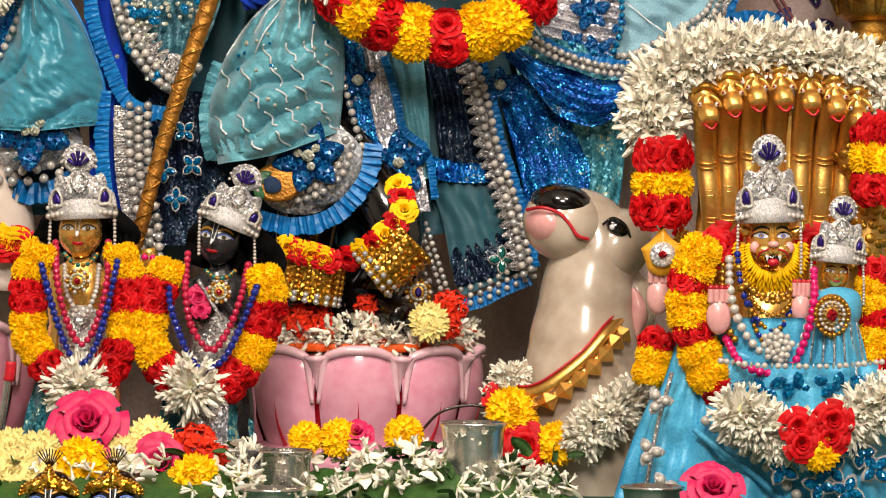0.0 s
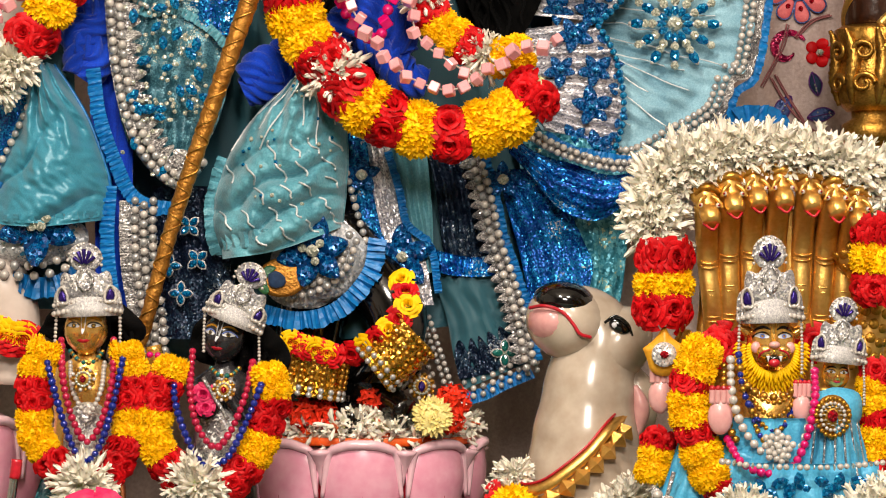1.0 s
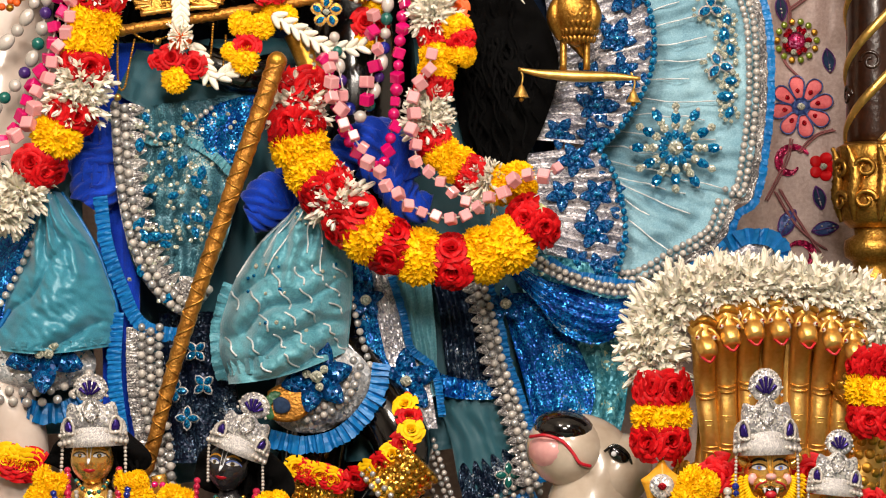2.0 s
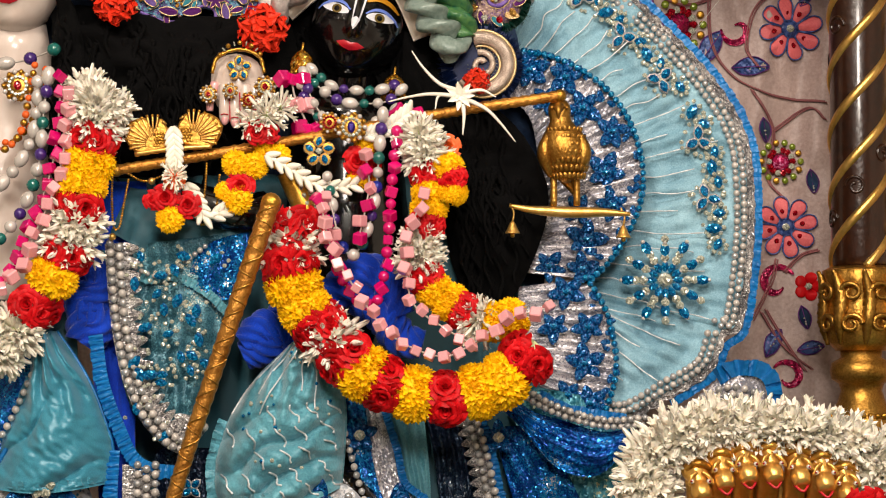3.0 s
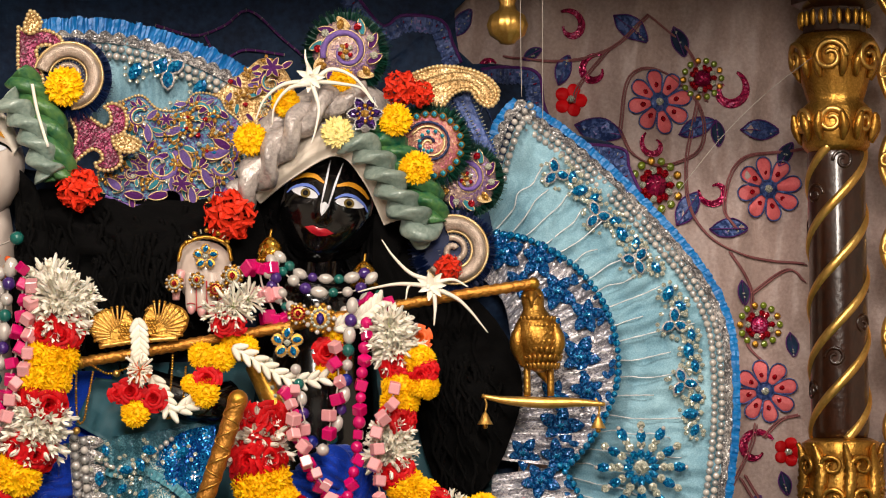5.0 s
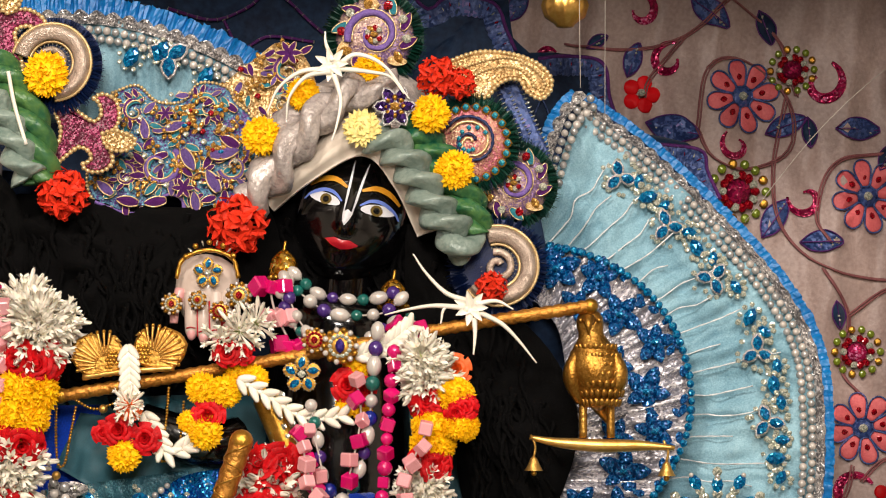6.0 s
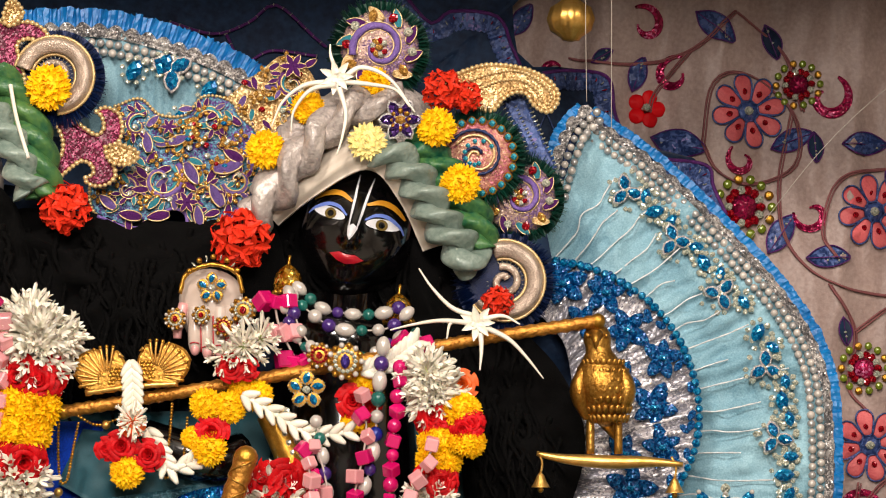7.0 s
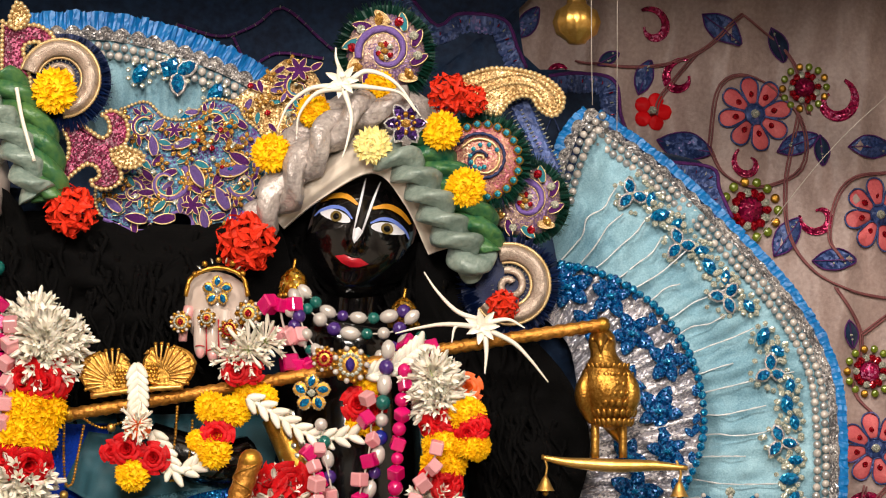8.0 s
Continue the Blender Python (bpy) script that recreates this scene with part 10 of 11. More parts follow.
# ---- serpent hood ----
def serpent_hood():
    g = thing("serpent_hood", "polished brass hood of seven serpents behind the idol", "hood", at=(0.399, -0.400, 0.368))
    part("back_plate", sheet([(0.297, -0.360, 0.532), (0.295, -0.360, 0.477), (0.298, -0.360, 0.414), (0.293, -0.360, 0.343), (0.283, -0.360, 0.273)], [(0.521, -0.360, 0.527), (0.523, -0.360, 0.472), (0.518, -0.360, 0.417), (0.530, -0.360, 0.354), (0.542, -0.360, 0.275)], M["gold"], 30, 24, 6, 0.006, 0.03, 0.01, True, 0.001, "back_plate"), g)
    heads = [(0.299, -0.440, 0.531), (0.332, -0.440, 0.547), (0.365, -0.440, 0.555), (0.401, -0.440, 0.556), (0.439, -0.440, 0.551), (0.474, -0.440, 0.543), (0.505, -0.440, 0.528)]
    feet = [(0.319, -0.370, 0.336), (0.341, -0.370, 0.336), (0.368, -0.370, 0.336), (0.399, -0.370, 0.337), (0.435, -0.370, 0.337), (0.462, -0.370, 0.337), (0.488, -0.370, 0.338)]
    for k in range(7):
        h, f = Vector(heads[k]), Vector(feet[k])
        mid = h.lerp(f, 0.32) + Vector((0, 0.03, 0))
        part("neck", tube([h + Vector((0, 0.008, 0.004)), mid, h.lerp(f, 0.65) + Vector((0, 0.01, 0)), f], lambda u: 0.0165 - 0.0035 * u, M["gold"], 40, 16, 0, 3, 0.1, name="neck"), g)
        for j in (0, 0.35, 2, 2.35, 4, 4.35, 6, 6.35):
            q = mid.lerp(f, 0.1 + j * 0.14) + Vector((0, -0.0085, 0))
            part("ring", tube([q + Vector((0.012 * math.cos(a), -0.008 * math.sin(a), -0.004 * math.sin(a))) for a in [math.pi * i / 6 for i in range(7)]], 0.0016, M["gold"], 12, 5, name="ring"), g)
        lean = (k - 3) * 0.05
        d = Vector((-lean * 0.35 + 0.12, -0.75, -0.65)).normalized()
        sn = tube([h - d * 0.010 + Vector((0, 0, 0.012)), h + d * 0.004 + Vector((0, 0, 0.008)), h + d * 0.016 + Vector((0, 0, 0.002)), h + d * 0.030, h + d * 0.037 - Vector((0, 0, 0.001))], lambda u: (0.0195 - 0.0085 * u) * (1 + 0.16 * math.sin(u * 9.5)), M["gold"], 30, 20, 0, 6, 0.05, "snout")
        hd = part("head", sn, g)
        for s in (-1, 1):
            part("brow", tube([h + d * 0.008 + Vector((s * 0.004, -0.012, 0.017)), h + d * 0.014 + Vector((s * 0.012, -0.012, 0.015)), h + d * 0.022 + Vector((s * 0.017, -0.006, 0.009))], 0.0028, M["gold"], 10, 6, name="brow"), hd)
            part("nostril", GOLDBEAD, hd, Matrix.Translation(h + d * 0.036 + Vector((s * 0.005, -0.003, 0.006))) @ Matrix.Scale(0.0032, 4))
        for j in range(5):
            part("frill", tube([h + Vector((-0.014 + 0.007 * j, -0.004, 0.02)), h + Vector((-0.0155 + 0.00775 * j, -0.004, 0.034))], lambda u: 0.0036 - 0.0012 * u, M["rough_gold"], 6, 6, name="frill"), hd)
        part("crest", tube([h + Vector((-0.016, -0.008, 0.017)), h + Vector((0, -0.016, 0.024)), h + Vector((0.016, -0.008, 0.017))], 0.0065, M["rough_gold"], 20, 8, 0, 5, 0.2, "crest"), hd)
        part("lip", tube([h + d * 0.028 + Vector((-0.010, -0.002, -0.008)), h + d * 0.040 + Vector((0, -0.002, -0.009)), h + d * 0.028 + Vector((0.010, -0.002, -0.008))], 0.002, M["red_paint"], 10, 5, name="lip"), hd, None, "red painted lip")
        for s in (-1, 1):
            e = h + d * 0.014 + Vector((s * 0.012, -0.012, 0.008))
            part("eye", PEARL, hd, Matrix.Translation(e) @ Matrix.Scale(0.0036, 4))
            part("pupil", RUBY, hd, facing(e + Vector((s * 0.001, -0.003, 0)), 0.0016))
    # scaled coil at the sides
    for s, pts in ((-1, [(0.291, -0.400, 0.351), (0.279, -0.400, 0.320), (0.276, -0.400, 0.273)]), (1, [(0.500, -0.400, 0.477), (0.535, -0.400, 0.423), (0.532, -0.400, 0.369), (0.517, -0.400, 0.314)])):
        coil = part("coil", tube(pts, 0.026, M["gold"], 30, 14, 0, 9, 0.03, "coil"), g)
        for q, (t, sd, o) in zip(spline(pts, 10), frames(spline(pts, 10))):
            for j in range(5):
                a = math.radians(-70 + 35 * j)
                d = sd * math.sin(a) + o * math.cos(a)
                part("scale", GOLDBEAD, coil, axes(q + d * 0.0245 + t * (0.004 * (j % 2)), t, d.cross(t).normalized(), d, 1) @ Matrix.Diagonal((0.0078, 0.0078, 0.0035, 1)))
    return g


serpent_hood()
garland("jasmine_garland", "arch of white jasmine over the serpent hood", [(0.240, -0.420, 0.485), (0.225, -0.420, 0.528), (0.244, -0.420, 0.571), (0.302, -0.420, 0.598), (0.372, -0.420, 0.603), (0.441, -0.420, 0.596), (0.503, -0.420, 0.581), (0.542, -0.420, 0.562), (0.574, -0.420, 0.524)], "WWWWWWWWWWWWWWW", 0.044)
garland("flower_garland", "band of red roses and marigold hanging beside the hood", [(0.243, -0.450, 0.476), (0.240, -0.450, 0.426), (0.237, -0.450, 0.367)], "RYR", 0.05)
garland("flower_garland", "band of red roses and marigold beside the serpent hood", [(0.533, -0.460, 0.513), (0.531, -0.460, 0.460), (0.535, -0.460, 0.399)], "RYR", 0.044)

# ---- dress and strings of the lion-faced idol ----
def idol_dress():
    g = thing("idol_dress", "sky blue satin dress with pearl hem and blue stones", "dress", at=(0.397, -0.450, 0.060))
    part("skirt", sheet([(0.269, -0.440, 0.242), (0.243, -0.440, 0.165), (0.205, -0.440, 0.073), (0.176, -0.440, -0.020)], [(0.542, -0.440, 0.245), (0.558, -0.440, 0.169), (0.582, -0.440, 0.077), (0.606, -0.440, -0.015)], M["sky"], 40, 50, 7, 0.012, 0.1, 0.006, True, 0.006, "skirt", 3), g)
    part("overskirt", sheet([(0.314, -0.500, 0.183), (0.292, -0.500, 0.138), (0.292, -0.500, 0.092), (0.338, -0.500, 0.047), (0.407, -0.500, -0.005)], [(0.530, -0.520, 0.186), (0.546, -0.520, 0.141), (0.554, -0.520, 0.081), (0.562, -0.520, 0.036), (0.562, -0.520, -0.009)], M["sky"], 40, 30, 5, 0.01, 0.06, 0.006, True, 0.006, "overskirt", 5), g)
    hem = [(0.290, -0.520, 0.097), (0.325, -0.550, 0.069), (0.366, -0.550, 0.040), (0.408, -0.550, 0.003)]
    part("hem_roll", tube([Vector(q) + Vector((-0.008, 0.004, -0.004)) for q in hem], 0.0045, M["sky"], 30, 8), g)
    beads(g, [Vector(q) + Vector((0.006, -0.008, 0.008)) for q in hem], 0.0075, [PEARL], 2.1)
    part("bodice", dome([(0.321, -0.500, 0.205), (0.366, -0.500, 0.214), (0.427, -0.500, 0.206), (0.443, -0.500, 0.180), (0.413, -0.500, 0.154), (0.337, -0.500, 0.153), (0.314, -0.500, 0.198)], M["sky"], 0.03, 6, 40, 0.01, "bodice", 0.008), g)
    part("side_cloth", sheet([(0.263, -0.470, 0.212), (0.233, -0.470, 0.120), (0.211, -0.470, 0.044), (0.204, -0.470, -0.009)], [(0.300, -0.490, 0.168), (0.285, -0.490, 0.092), (0.275, -0.490, 0.038), (0.264, -0.490, -0.007)], M["sky"], 30, 12, 2, 0.01, 0.012, 0.006, True, 0.005, "side_cloth", 9), g)
    part("silver_seam", tube([(0.253, -0.500, 0.168), (0.235, -0.500, 0.099), (0.223, -0.500, 0.031), (0.217, -0.500, 0.001)], 0.003, M["silver"], 30, 6), g)
    for q in [(0.392, -0.585, 0.046), (0.425, -0.585, 0.069), (0.455, -0.585, 0.047), (0.492, -0.585, 0.070), (0.514, -0.585, 0.048), (0.440, -0.585, 0.025), (0.477, -0.585, 0.018), (0.403, -0.585, 0.072), (0.462, -0.585, 0.084)]:
        gem_flower(g, q, 0.017, 4, spin=rnd.uniform(0, 90), fat=0.42)
    for q in [(0.222, -0.530, 0.063), (0.233, -0.530, 0.131), (0.241, -0.530, 0.018)]:
        gem_flower(g, q, 0.015, 3, PEARL, PEARL, fat=0.4)
    beads(g, [(0.312, -0.560, 0.186), (0.352, -0.585, 0.182), (0.402, -0.592, 0.181), (0.462, -0.590, 0.182), (0.532, -0.565, 0.188)], 0.0042, [PEARL, PEARL, CLEAR], 2.0)
    for k in range(14):
        q = spline([(0.322, -0.570, 0.141), (0.359, -0.570, 0.142), (0.404, -0.570, 0.149), (0.441, -0.570, 0.150), (0.493, -0.570, 0.150)], 14)[k]
        part("crystal", GEM, g, facing(q + Vector((0, 0, 0.012 * (k % 2))), 0.008, 40 * k))
    return g


idol_dress()
consort_dress = thing("doll_dress", "pale blue pleated dress with silver cords", "dress", at=(0.461, -0.530, 0.201))
part("skirt", sheet([(0.439, -0.520, 0.246), (0.432, -0.520, 0.200), (0.421, -0.520, 0.147)], [(0.496, -0.520, 0.246), (0.508, -0.520, 0.201), (0.519, -0.520, 0.148)], M["sky"], 24, 24, 6, 0.006, 0.04, 0.005, True, 0.002, "skirt"), consort_dress)
part("bodice", dome([(0.438, -0.525, 0.276), (0.468, -0.525, 0.285), (0.499, -0.525, 0.276), (0.499, -0.525, 0.239), (0.469, -0.525, 0.227), (0.439, -0.525, 0.238)], M["sky"], 0.02, 5, 30, 0.01, "bodice", 0.003), consort_dress)
for x in (0, 18, 36, 54, 72, 90):
    part("silver_cord", tube([Vector(q) + Vector((x * 0.00076 * k, -0.035 * math.sin(math.pi * (x + 5) / 100), 0)) for k, q in zip((0.8, 1.0, 1.25), [(0.440, -0.525, 0.238), (0.435, -0.525, 0.193), (0.428, -0.525, 0.151)])], 0.0016, M["silver"], 12, 5, name="silver_cord"), consort_dress)
pend = thing("pendant", "gold filigree pendant with red stone", "pendant", at=(0.459, -0.560, 0.246))
part("plate", dome([(0.435, -0.555, 0.250), (0.443, -0.555, 0.269), (0.459, -0.555, 0.276), (0.475, -0.555, 0.269), (0.484, -0.555, 0.250), (0.476, -0.555, 0.232), (0.460, -0.555, 0.215), (0.442, -0.555, 0.231)], M["rough_gold"], 0.006, 4, 40, 0.004, "plate"), pend)
for r, me, n, s in ((0.022, GOLDBEAD, 22, 0.0034), (0.016, PEARL, 18, 0.0026), (0.011, CLEAR, 12, 0.0025)):
    for k in range(n):
        a = 2 * math.pi * k / n
        part("bead", me, pend, Matrix.Translation(Vector((0.458, -0.563, 0.249)) + Vector((r * math.cos(a), 0, r * math.sin(a) * (1.25 if math.sin(a) < 0 else 1.0)))) @ Matrix.Scale(s, 4))
part("stone", RUBY, pend, facing((0.458, -0.564, 0.248), 0.0075, 90))

necklace("white pearl necklace of the lion-faced idol", [(0.328, -0.500, 0.320), (0.327, -0.535, 0.275), (0.342, -0.535, 0.230), (0.370, -0.535, 0.196), (0.400, -0.535, 0.185), (0.423, -0.535, 0.223), (0.440, -0.510, 0.276)], 0.0062, [PEARL], 1.95)
necklace("dark blue and gold bead necklace of the idol", [(0.339, -0.500, 0.327), (0.342, -0.530, 0.282), (0.359, -0.530, 0.245), (0.382, -0.530, 0.223), (0.404, -0.530, 0.245), (0.423, -0.500, 0.290)], 0.005, [COB, COB, GOLDBEAD], 2.0)
necklace("hot pink pearl necklace of the idol", [(0.323, -0.520, 0.214), (0.338, -0.555, 0.185), (0.368, -0.555, 0.171), (0.402, -0.555, 0.175), (0.424, -0.555, 0.216), (0.435, -0.555, 0.268), (0.439, -0.520, 0.306)], 0.006, [MAGB], 1.8)
necklace("gold bead necklace of the idol", [(0.319, -0.500, 0.312), (0.318, -0.525, 0.267), (0.326, -0.525, 0.229), (0.334, -0.525, 0.214)], 0.005, [GOLDBEAD], 1.9)
necklace("thick gold chain collar of the idol", [(0.348, -0.530, 0.286), (0.363, -0.530, 0.275), (0.384, -0.530, 0.271), (0.404, -0.530, 0.277), (0.415, -0.530, 0.290)], 0.006, [GOLDBEAD], 1.7)
for drop in (0.0, 0.014, 0.029, 0.046):
    necklace("gold bead chain across the idol's chest", [(0.346 - 0.1 * drop, -0.515, 0.292), (0.362, -0.532, 0.272 - drop), (0.384, -0.538, 0.264 - 1.3 * drop), (0.405, -0.532, 0.273 - drop), (0.418 + 0.1 * drop, -0.515, 0.292)], 0.0038, [GOLDBEAD, GOLDBEAD, COB if drop > 0.02 else GOLDBEAD], 1.8)
cluster = thing("pearl_pendant", "cluster of white pearls on the idol's chest", "pendant", at=(0.386, -0.560, 0.208))
for k in range(24):
    a, r = k * 2.4, 0.0042 * math.sqrt(k)
    part("pearl", PEARL, cluster, Matrix.Translation(Vector((0.386, -0.565, 0.207)) + Vector((r * math.cos(a), rnd.uniform(-0.003, 0.003), r * math.sin(a)))) @ Matrix.Scale(0.0048, 4))
mace = thing("disc_emblem", "gold disc emblem with red stone held beside the idol", "emblem", at=(0.239, -0.470, 0.327))
part("disc", dome([(0.212, -0.470, 0.334), (0.218, -0.470, 0.319), (0.224, -0.470, 0.303), (0.241, -0.470, 0.296), (0.258, -0.470, 0.304), (0.264, -0.470, 0.319), (0.271, -0.470, 0.335), (0.258, -0.470, 0.344), (0.248, -0.470, 0.353), (0.241, -0.470, 0.365), (0.233, -0.470, 0.353), (0.224, -0.470, 0.343)], M["yellow_paint"], 0.012, 5, 40, 0.008, "disc"), mace)
part("rosette", dome([Vector((0.240, -0.483, 0.326)) + Vector((0.017 * math.cos(0.4 * k), 0, 0.017 * math.sin(0.4 * k))) for k in range(16)], M["crown_seq"], 0.003, 3, 30, 0.003, "rosette"), mace)
part("stone", RUBY, mace, facing((0.240, -0.488, 0.326), 0.0055))
for q, sz in (((0.237, -0.460, 0.269), 1.0), ((0.312, -0.530, 0.244), 1.0), ((0.421, -0.530, 0.257), 0.8)):
    palms = Body([M["blush"], M["red_paint"]])
    palms.add_mesh(ball(M["blush"], u=16, w=10), 0, Matrix.Translation(q) @ Matrix.Diagonal((0.017 * sz, 0.009, 0.024 * sz, 1)))
    for k in range(4):
        p0 = Vector(q) + Vector(((k - 1.5) * 0.0075 * sz, -0.002, 0.018 * sz))
        palms.add_mesh(tube([p0, p0 + Vector((0, -0.001, 0.012)), p0 + Vector((0, -0.002, 0.02))], 0.0042 * sz, M["blush"], 8, 8), 0)
        palms.add_mesh(ball(M["red_paint"], u=8, w=6), 1, Matrix.Translation(p0 + Vector((0, -0.002, 0.02))) @ Matrix.Scale(0.0045 * sz, 4))
    palms.done("raised_palm", "pink raised palm with red fingertips beside the idol", "idol")
garland("flower_garland", "marigold and rose garland down the idol's side", [(0.293, -0.500, 0.338), (0.281, -0.500, 0.308), (0.271, -0.500, 0.274), (0.277, -0.500, 0.240), (0.287, -0.500, 0.206), (0.300, -0.500, 0.172), (0.329, -0.500, 0.138)], "YYRYYRYYYR", 0.035, roses=4)
garland("flower_garland", "marigold and rose garland behind the idol's arm", [(0.238, -0.450, 0.219), (0.231, -0.450, 0.181), (0.227, -0.450, 0.158)], "RYY", 0.03)
garland("flower_garland", "marigold and rose garland beside the small gilded figurine", [(0.532, -0.500, 0.314), (0.521, -0.500, 0.276), (0.529, -0.500, 0.239), (0.522, -0.500, 0.201), (0.530, -0.500, 0.167)], "RYYRYYR", 0.032, roses=4)
garland("jasmine_garland", "thick white jasmine garland across the idol's lap", [(0.325, -0.585, 0.131), (0.354, -0.585, 0.105), (0.392, -0.585, 0.089), (0.425, -0.585, 0.087)], "WWWWW", 0.036)
garland("jasmine_garland", "white jasmine garland end across the idol's lap", [(0.470, -0.580, 0.099), (0.492, -0.580, 0.117), (0.518, -0.580, 0.129), (0.551, -0.580, 0.144)], "WWWW", 0.036)
for q, s in (((0.407, -0.620, 0.104), 0.024), ((0.412, -0.625, 0.082), 0.024), ((0.453, -0.620, 0.112), 0.026), ((0.450, -0.620, 0.090), 0.024)):
    bloom("rose", ROSE[rnd.randrange(2)], q, s, "red rose at the middle of the lap garland", group="lap flowers")
bloom("marigold", MARI[1], (0.437, -0.615, 0.071), 0.028, "yellow marigold at the middle of the lap garland", group="lap flowers")
for q in ((0.326, -0.440, 0.345), (0.449, -0.440, 0.344), (0.313, -0.450, 0.335)):
    bloom("rose", ROSE[0], q, 0.026, "red rose tucked beside the idol's head", group="lap flowers")

# ---- dress, garlands and beads of the two small figures ----
def doll_clothes(x0, tone, label):
    d = lambda pts: [Vector(q) + Vector((x0 * 0.00081, 0, 0)) for q in pts]
    g = thing("doll_dress", label, "dress", "small dresses", d([(-0.581, -0.260, 0.118)])[0])
    part("skirt", sheet(d([(-0.628, -0.240, 0.165), (-0.644, -0.240, 0.116), (-0.656, -0.240, 0.067), (-0.667, -0.240, 0.011)]), d([(-0.523, -0.240, 0.166), (-0.519, -0.240, 0.117), (-0.514, -0.240, 0.069), (-0.509, -0.240, 0.012)]), M["teal_seq"], 30, 26, 6, 0.006, 0.05, 0.005, True, 0.003, "skirt"), g)
    part("silver_front", sheet(d([(-0.596, -0.300, 0.151), (-0.603, -0.300, 0.103), (-0.611, -0.300, 0.055), (-0.622, -0.300, 0.007)]), d([(-0.548, -0.300, 0.152), (-0.547, -0.300, 0.104), (-0.547, -0.300, 0.056), (-0.546, -0.300, 0.008)]), M["silver_seq"], 24, 14, 3, 0.005, 0.012, 0.005, True, 0.004, "silver_front"), g)
    part("bodice", dome(d([(-0.601, -0.265, 0.230), (-0.573, -0.265, 0.247), (-0.541, -0.265, 0.231), (-0.536, -0.265, 0.167), (-0.572, -0.265, 0.150), (-0.601, -0.265, 0.166)]), M["crown_seq"], 0.012, 5, 30, 0.01, "bodice", 0.004), g)
    return g


doll_clothes(0, 0, "teal and silver dress of the brass figurine")
doll_clothes(235, 0, "teal and silver dress of the black figurine")
garland("flower_garland", "marigold and rose garland of the brass figurine", [(-0.625, -0.295, 0.327), (-0.640, -0.295, 0.286), (-0.641, -0.295, 0.242), (-0.637, -0.295, 0.199), (-0.612, -0.295, 0.159), (-0.592, -0.295, 0.135)], "YYRRYYYRR", 0.031, roses=4)
garland("flower_garland", "marigold and rose garland at the brass figurine's side", [(-0.513, -0.295, 0.328), (-0.502, -0.295, 0.288), (-0.504, -0.295, 0.244), (-0.507, -0.295, 0.200), (-0.525, -0.295, 0.160), (-0.540, -0.295, 0.136)], "YYRRYYRRR", 0.03, roses=4)
garland("jasmine_garland", "white jasmine tassel of the brass figurine", [(-0.565, -0.320, 0.152), (-0.566, -0.320, 0.129), (-0.568, -0.320, 0.109)], "WW", 0.044)
garland("flower_garland", "marigold and rose garland of the black figurine", [(-0.442, -0.295, 0.304), (-0.458, -0.295, 0.264), (-0.472, -0.295, 0.216), (-0.461, -0.295, 0.176), (-0.441, -0.295, 0.153), (-0.424, -0.295, 0.137)], "YRRYYYRR", 0.033, roses=4)
garland("flower_garland", "marigold and rose garland at the black figurine's side", [(-0.310, -0.295, 0.298), (-0.300, -0.295, 0.258), (-0.310, -0.295, 0.218), (-0.325, -0.295, 0.178), (-0.345, -0.295, 0.150), (-0.364, -0.295, 0.130)], "YYRRYYRR", 0.033, roses=4)
garland("jasmine_garland", "white jasmine tassel of the black figurine", [(-0.410, -0.320, 0.154), (-0.406, -0.320, 0.130), (-0.398, -0.320, 0.114)], "WW", 0.046)
necklace("cobalt blue glass bead string of the brass figurine", [(-0.631, -0.290, 0.333), (-0.615, -0.325, 0.287), (-0.599, -0.325, 0.231), (-0.581, -0.325, 0.184), (-0.563, -0.325, 0.164), (-0.543, -0.325, 0.188), (-0.526, -0.325, 0.244), (-0.515, -0.325, 0.296), (-0.513, -0.290, 0.328)], 0.0056, [COB], 1.75)
necklace("crimson glass bead string of the brass figurine", [(-0.606, -0.280, 0.335), (-0.597, -0.320, 0.279), (-0.583, -0.320, 0.224), (-0.562, -0.320, 0.192), (-0.541, -0.320, 0.224), (-0.528, -0.320, 0.280), (-0.531, -0.280, 0.336)], 0.0056, [CRI], 1.75)
necklace("white pearl string of the brass figurine", [(-0.594, -0.270, 0.303), (-0.584, -0.310, 0.263), (-0.563, -0.310, 0.232), (-0.545, -0.310, 0.264), (-0.545, -0.270, 0.303)], 0.004, [PEARL], 1.8)
necklace("cobalt blue glass bead string of the black figurine", [(-0.440, -0.290, 0.304), (-0.439, -0.325, 0.257), (-0.422, -0.325, 0.202), (-0.397, -0.325, 0.162), (-0.365, -0.325, 0.170), (-0.339, -0.325, 0.218), (-0.320, -0.325, 0.266), (-0.313, -0.290, 0.290)], 0.0056, [COB], 1.75)
necklace("crimson glass bead string of the black figurine", [(-0.418, -0.280, 0.321), (-0.417, -0.320, 0.265), (-0.407, -0.320, 0.217), (-0.381, -0.320, 0.186), (-0.359, -0.320, 0.210), (-0.340, -0.320, 0.258), (-0.332, -0.280, 0.306)], 0.0056, [CRI], 1.75)
necklace("small green and gold bead collar of the brass figurine", [(-0.594, -0.270, 0.319), (-0.578, -0.300, 0.307), (-0.566, -0.300, 0.303), (-0.554, -0.300, 0.307), (-0.548, -0.270, 0.319)], 0.0035, [GRN, GOLDBEAD], 1.9)
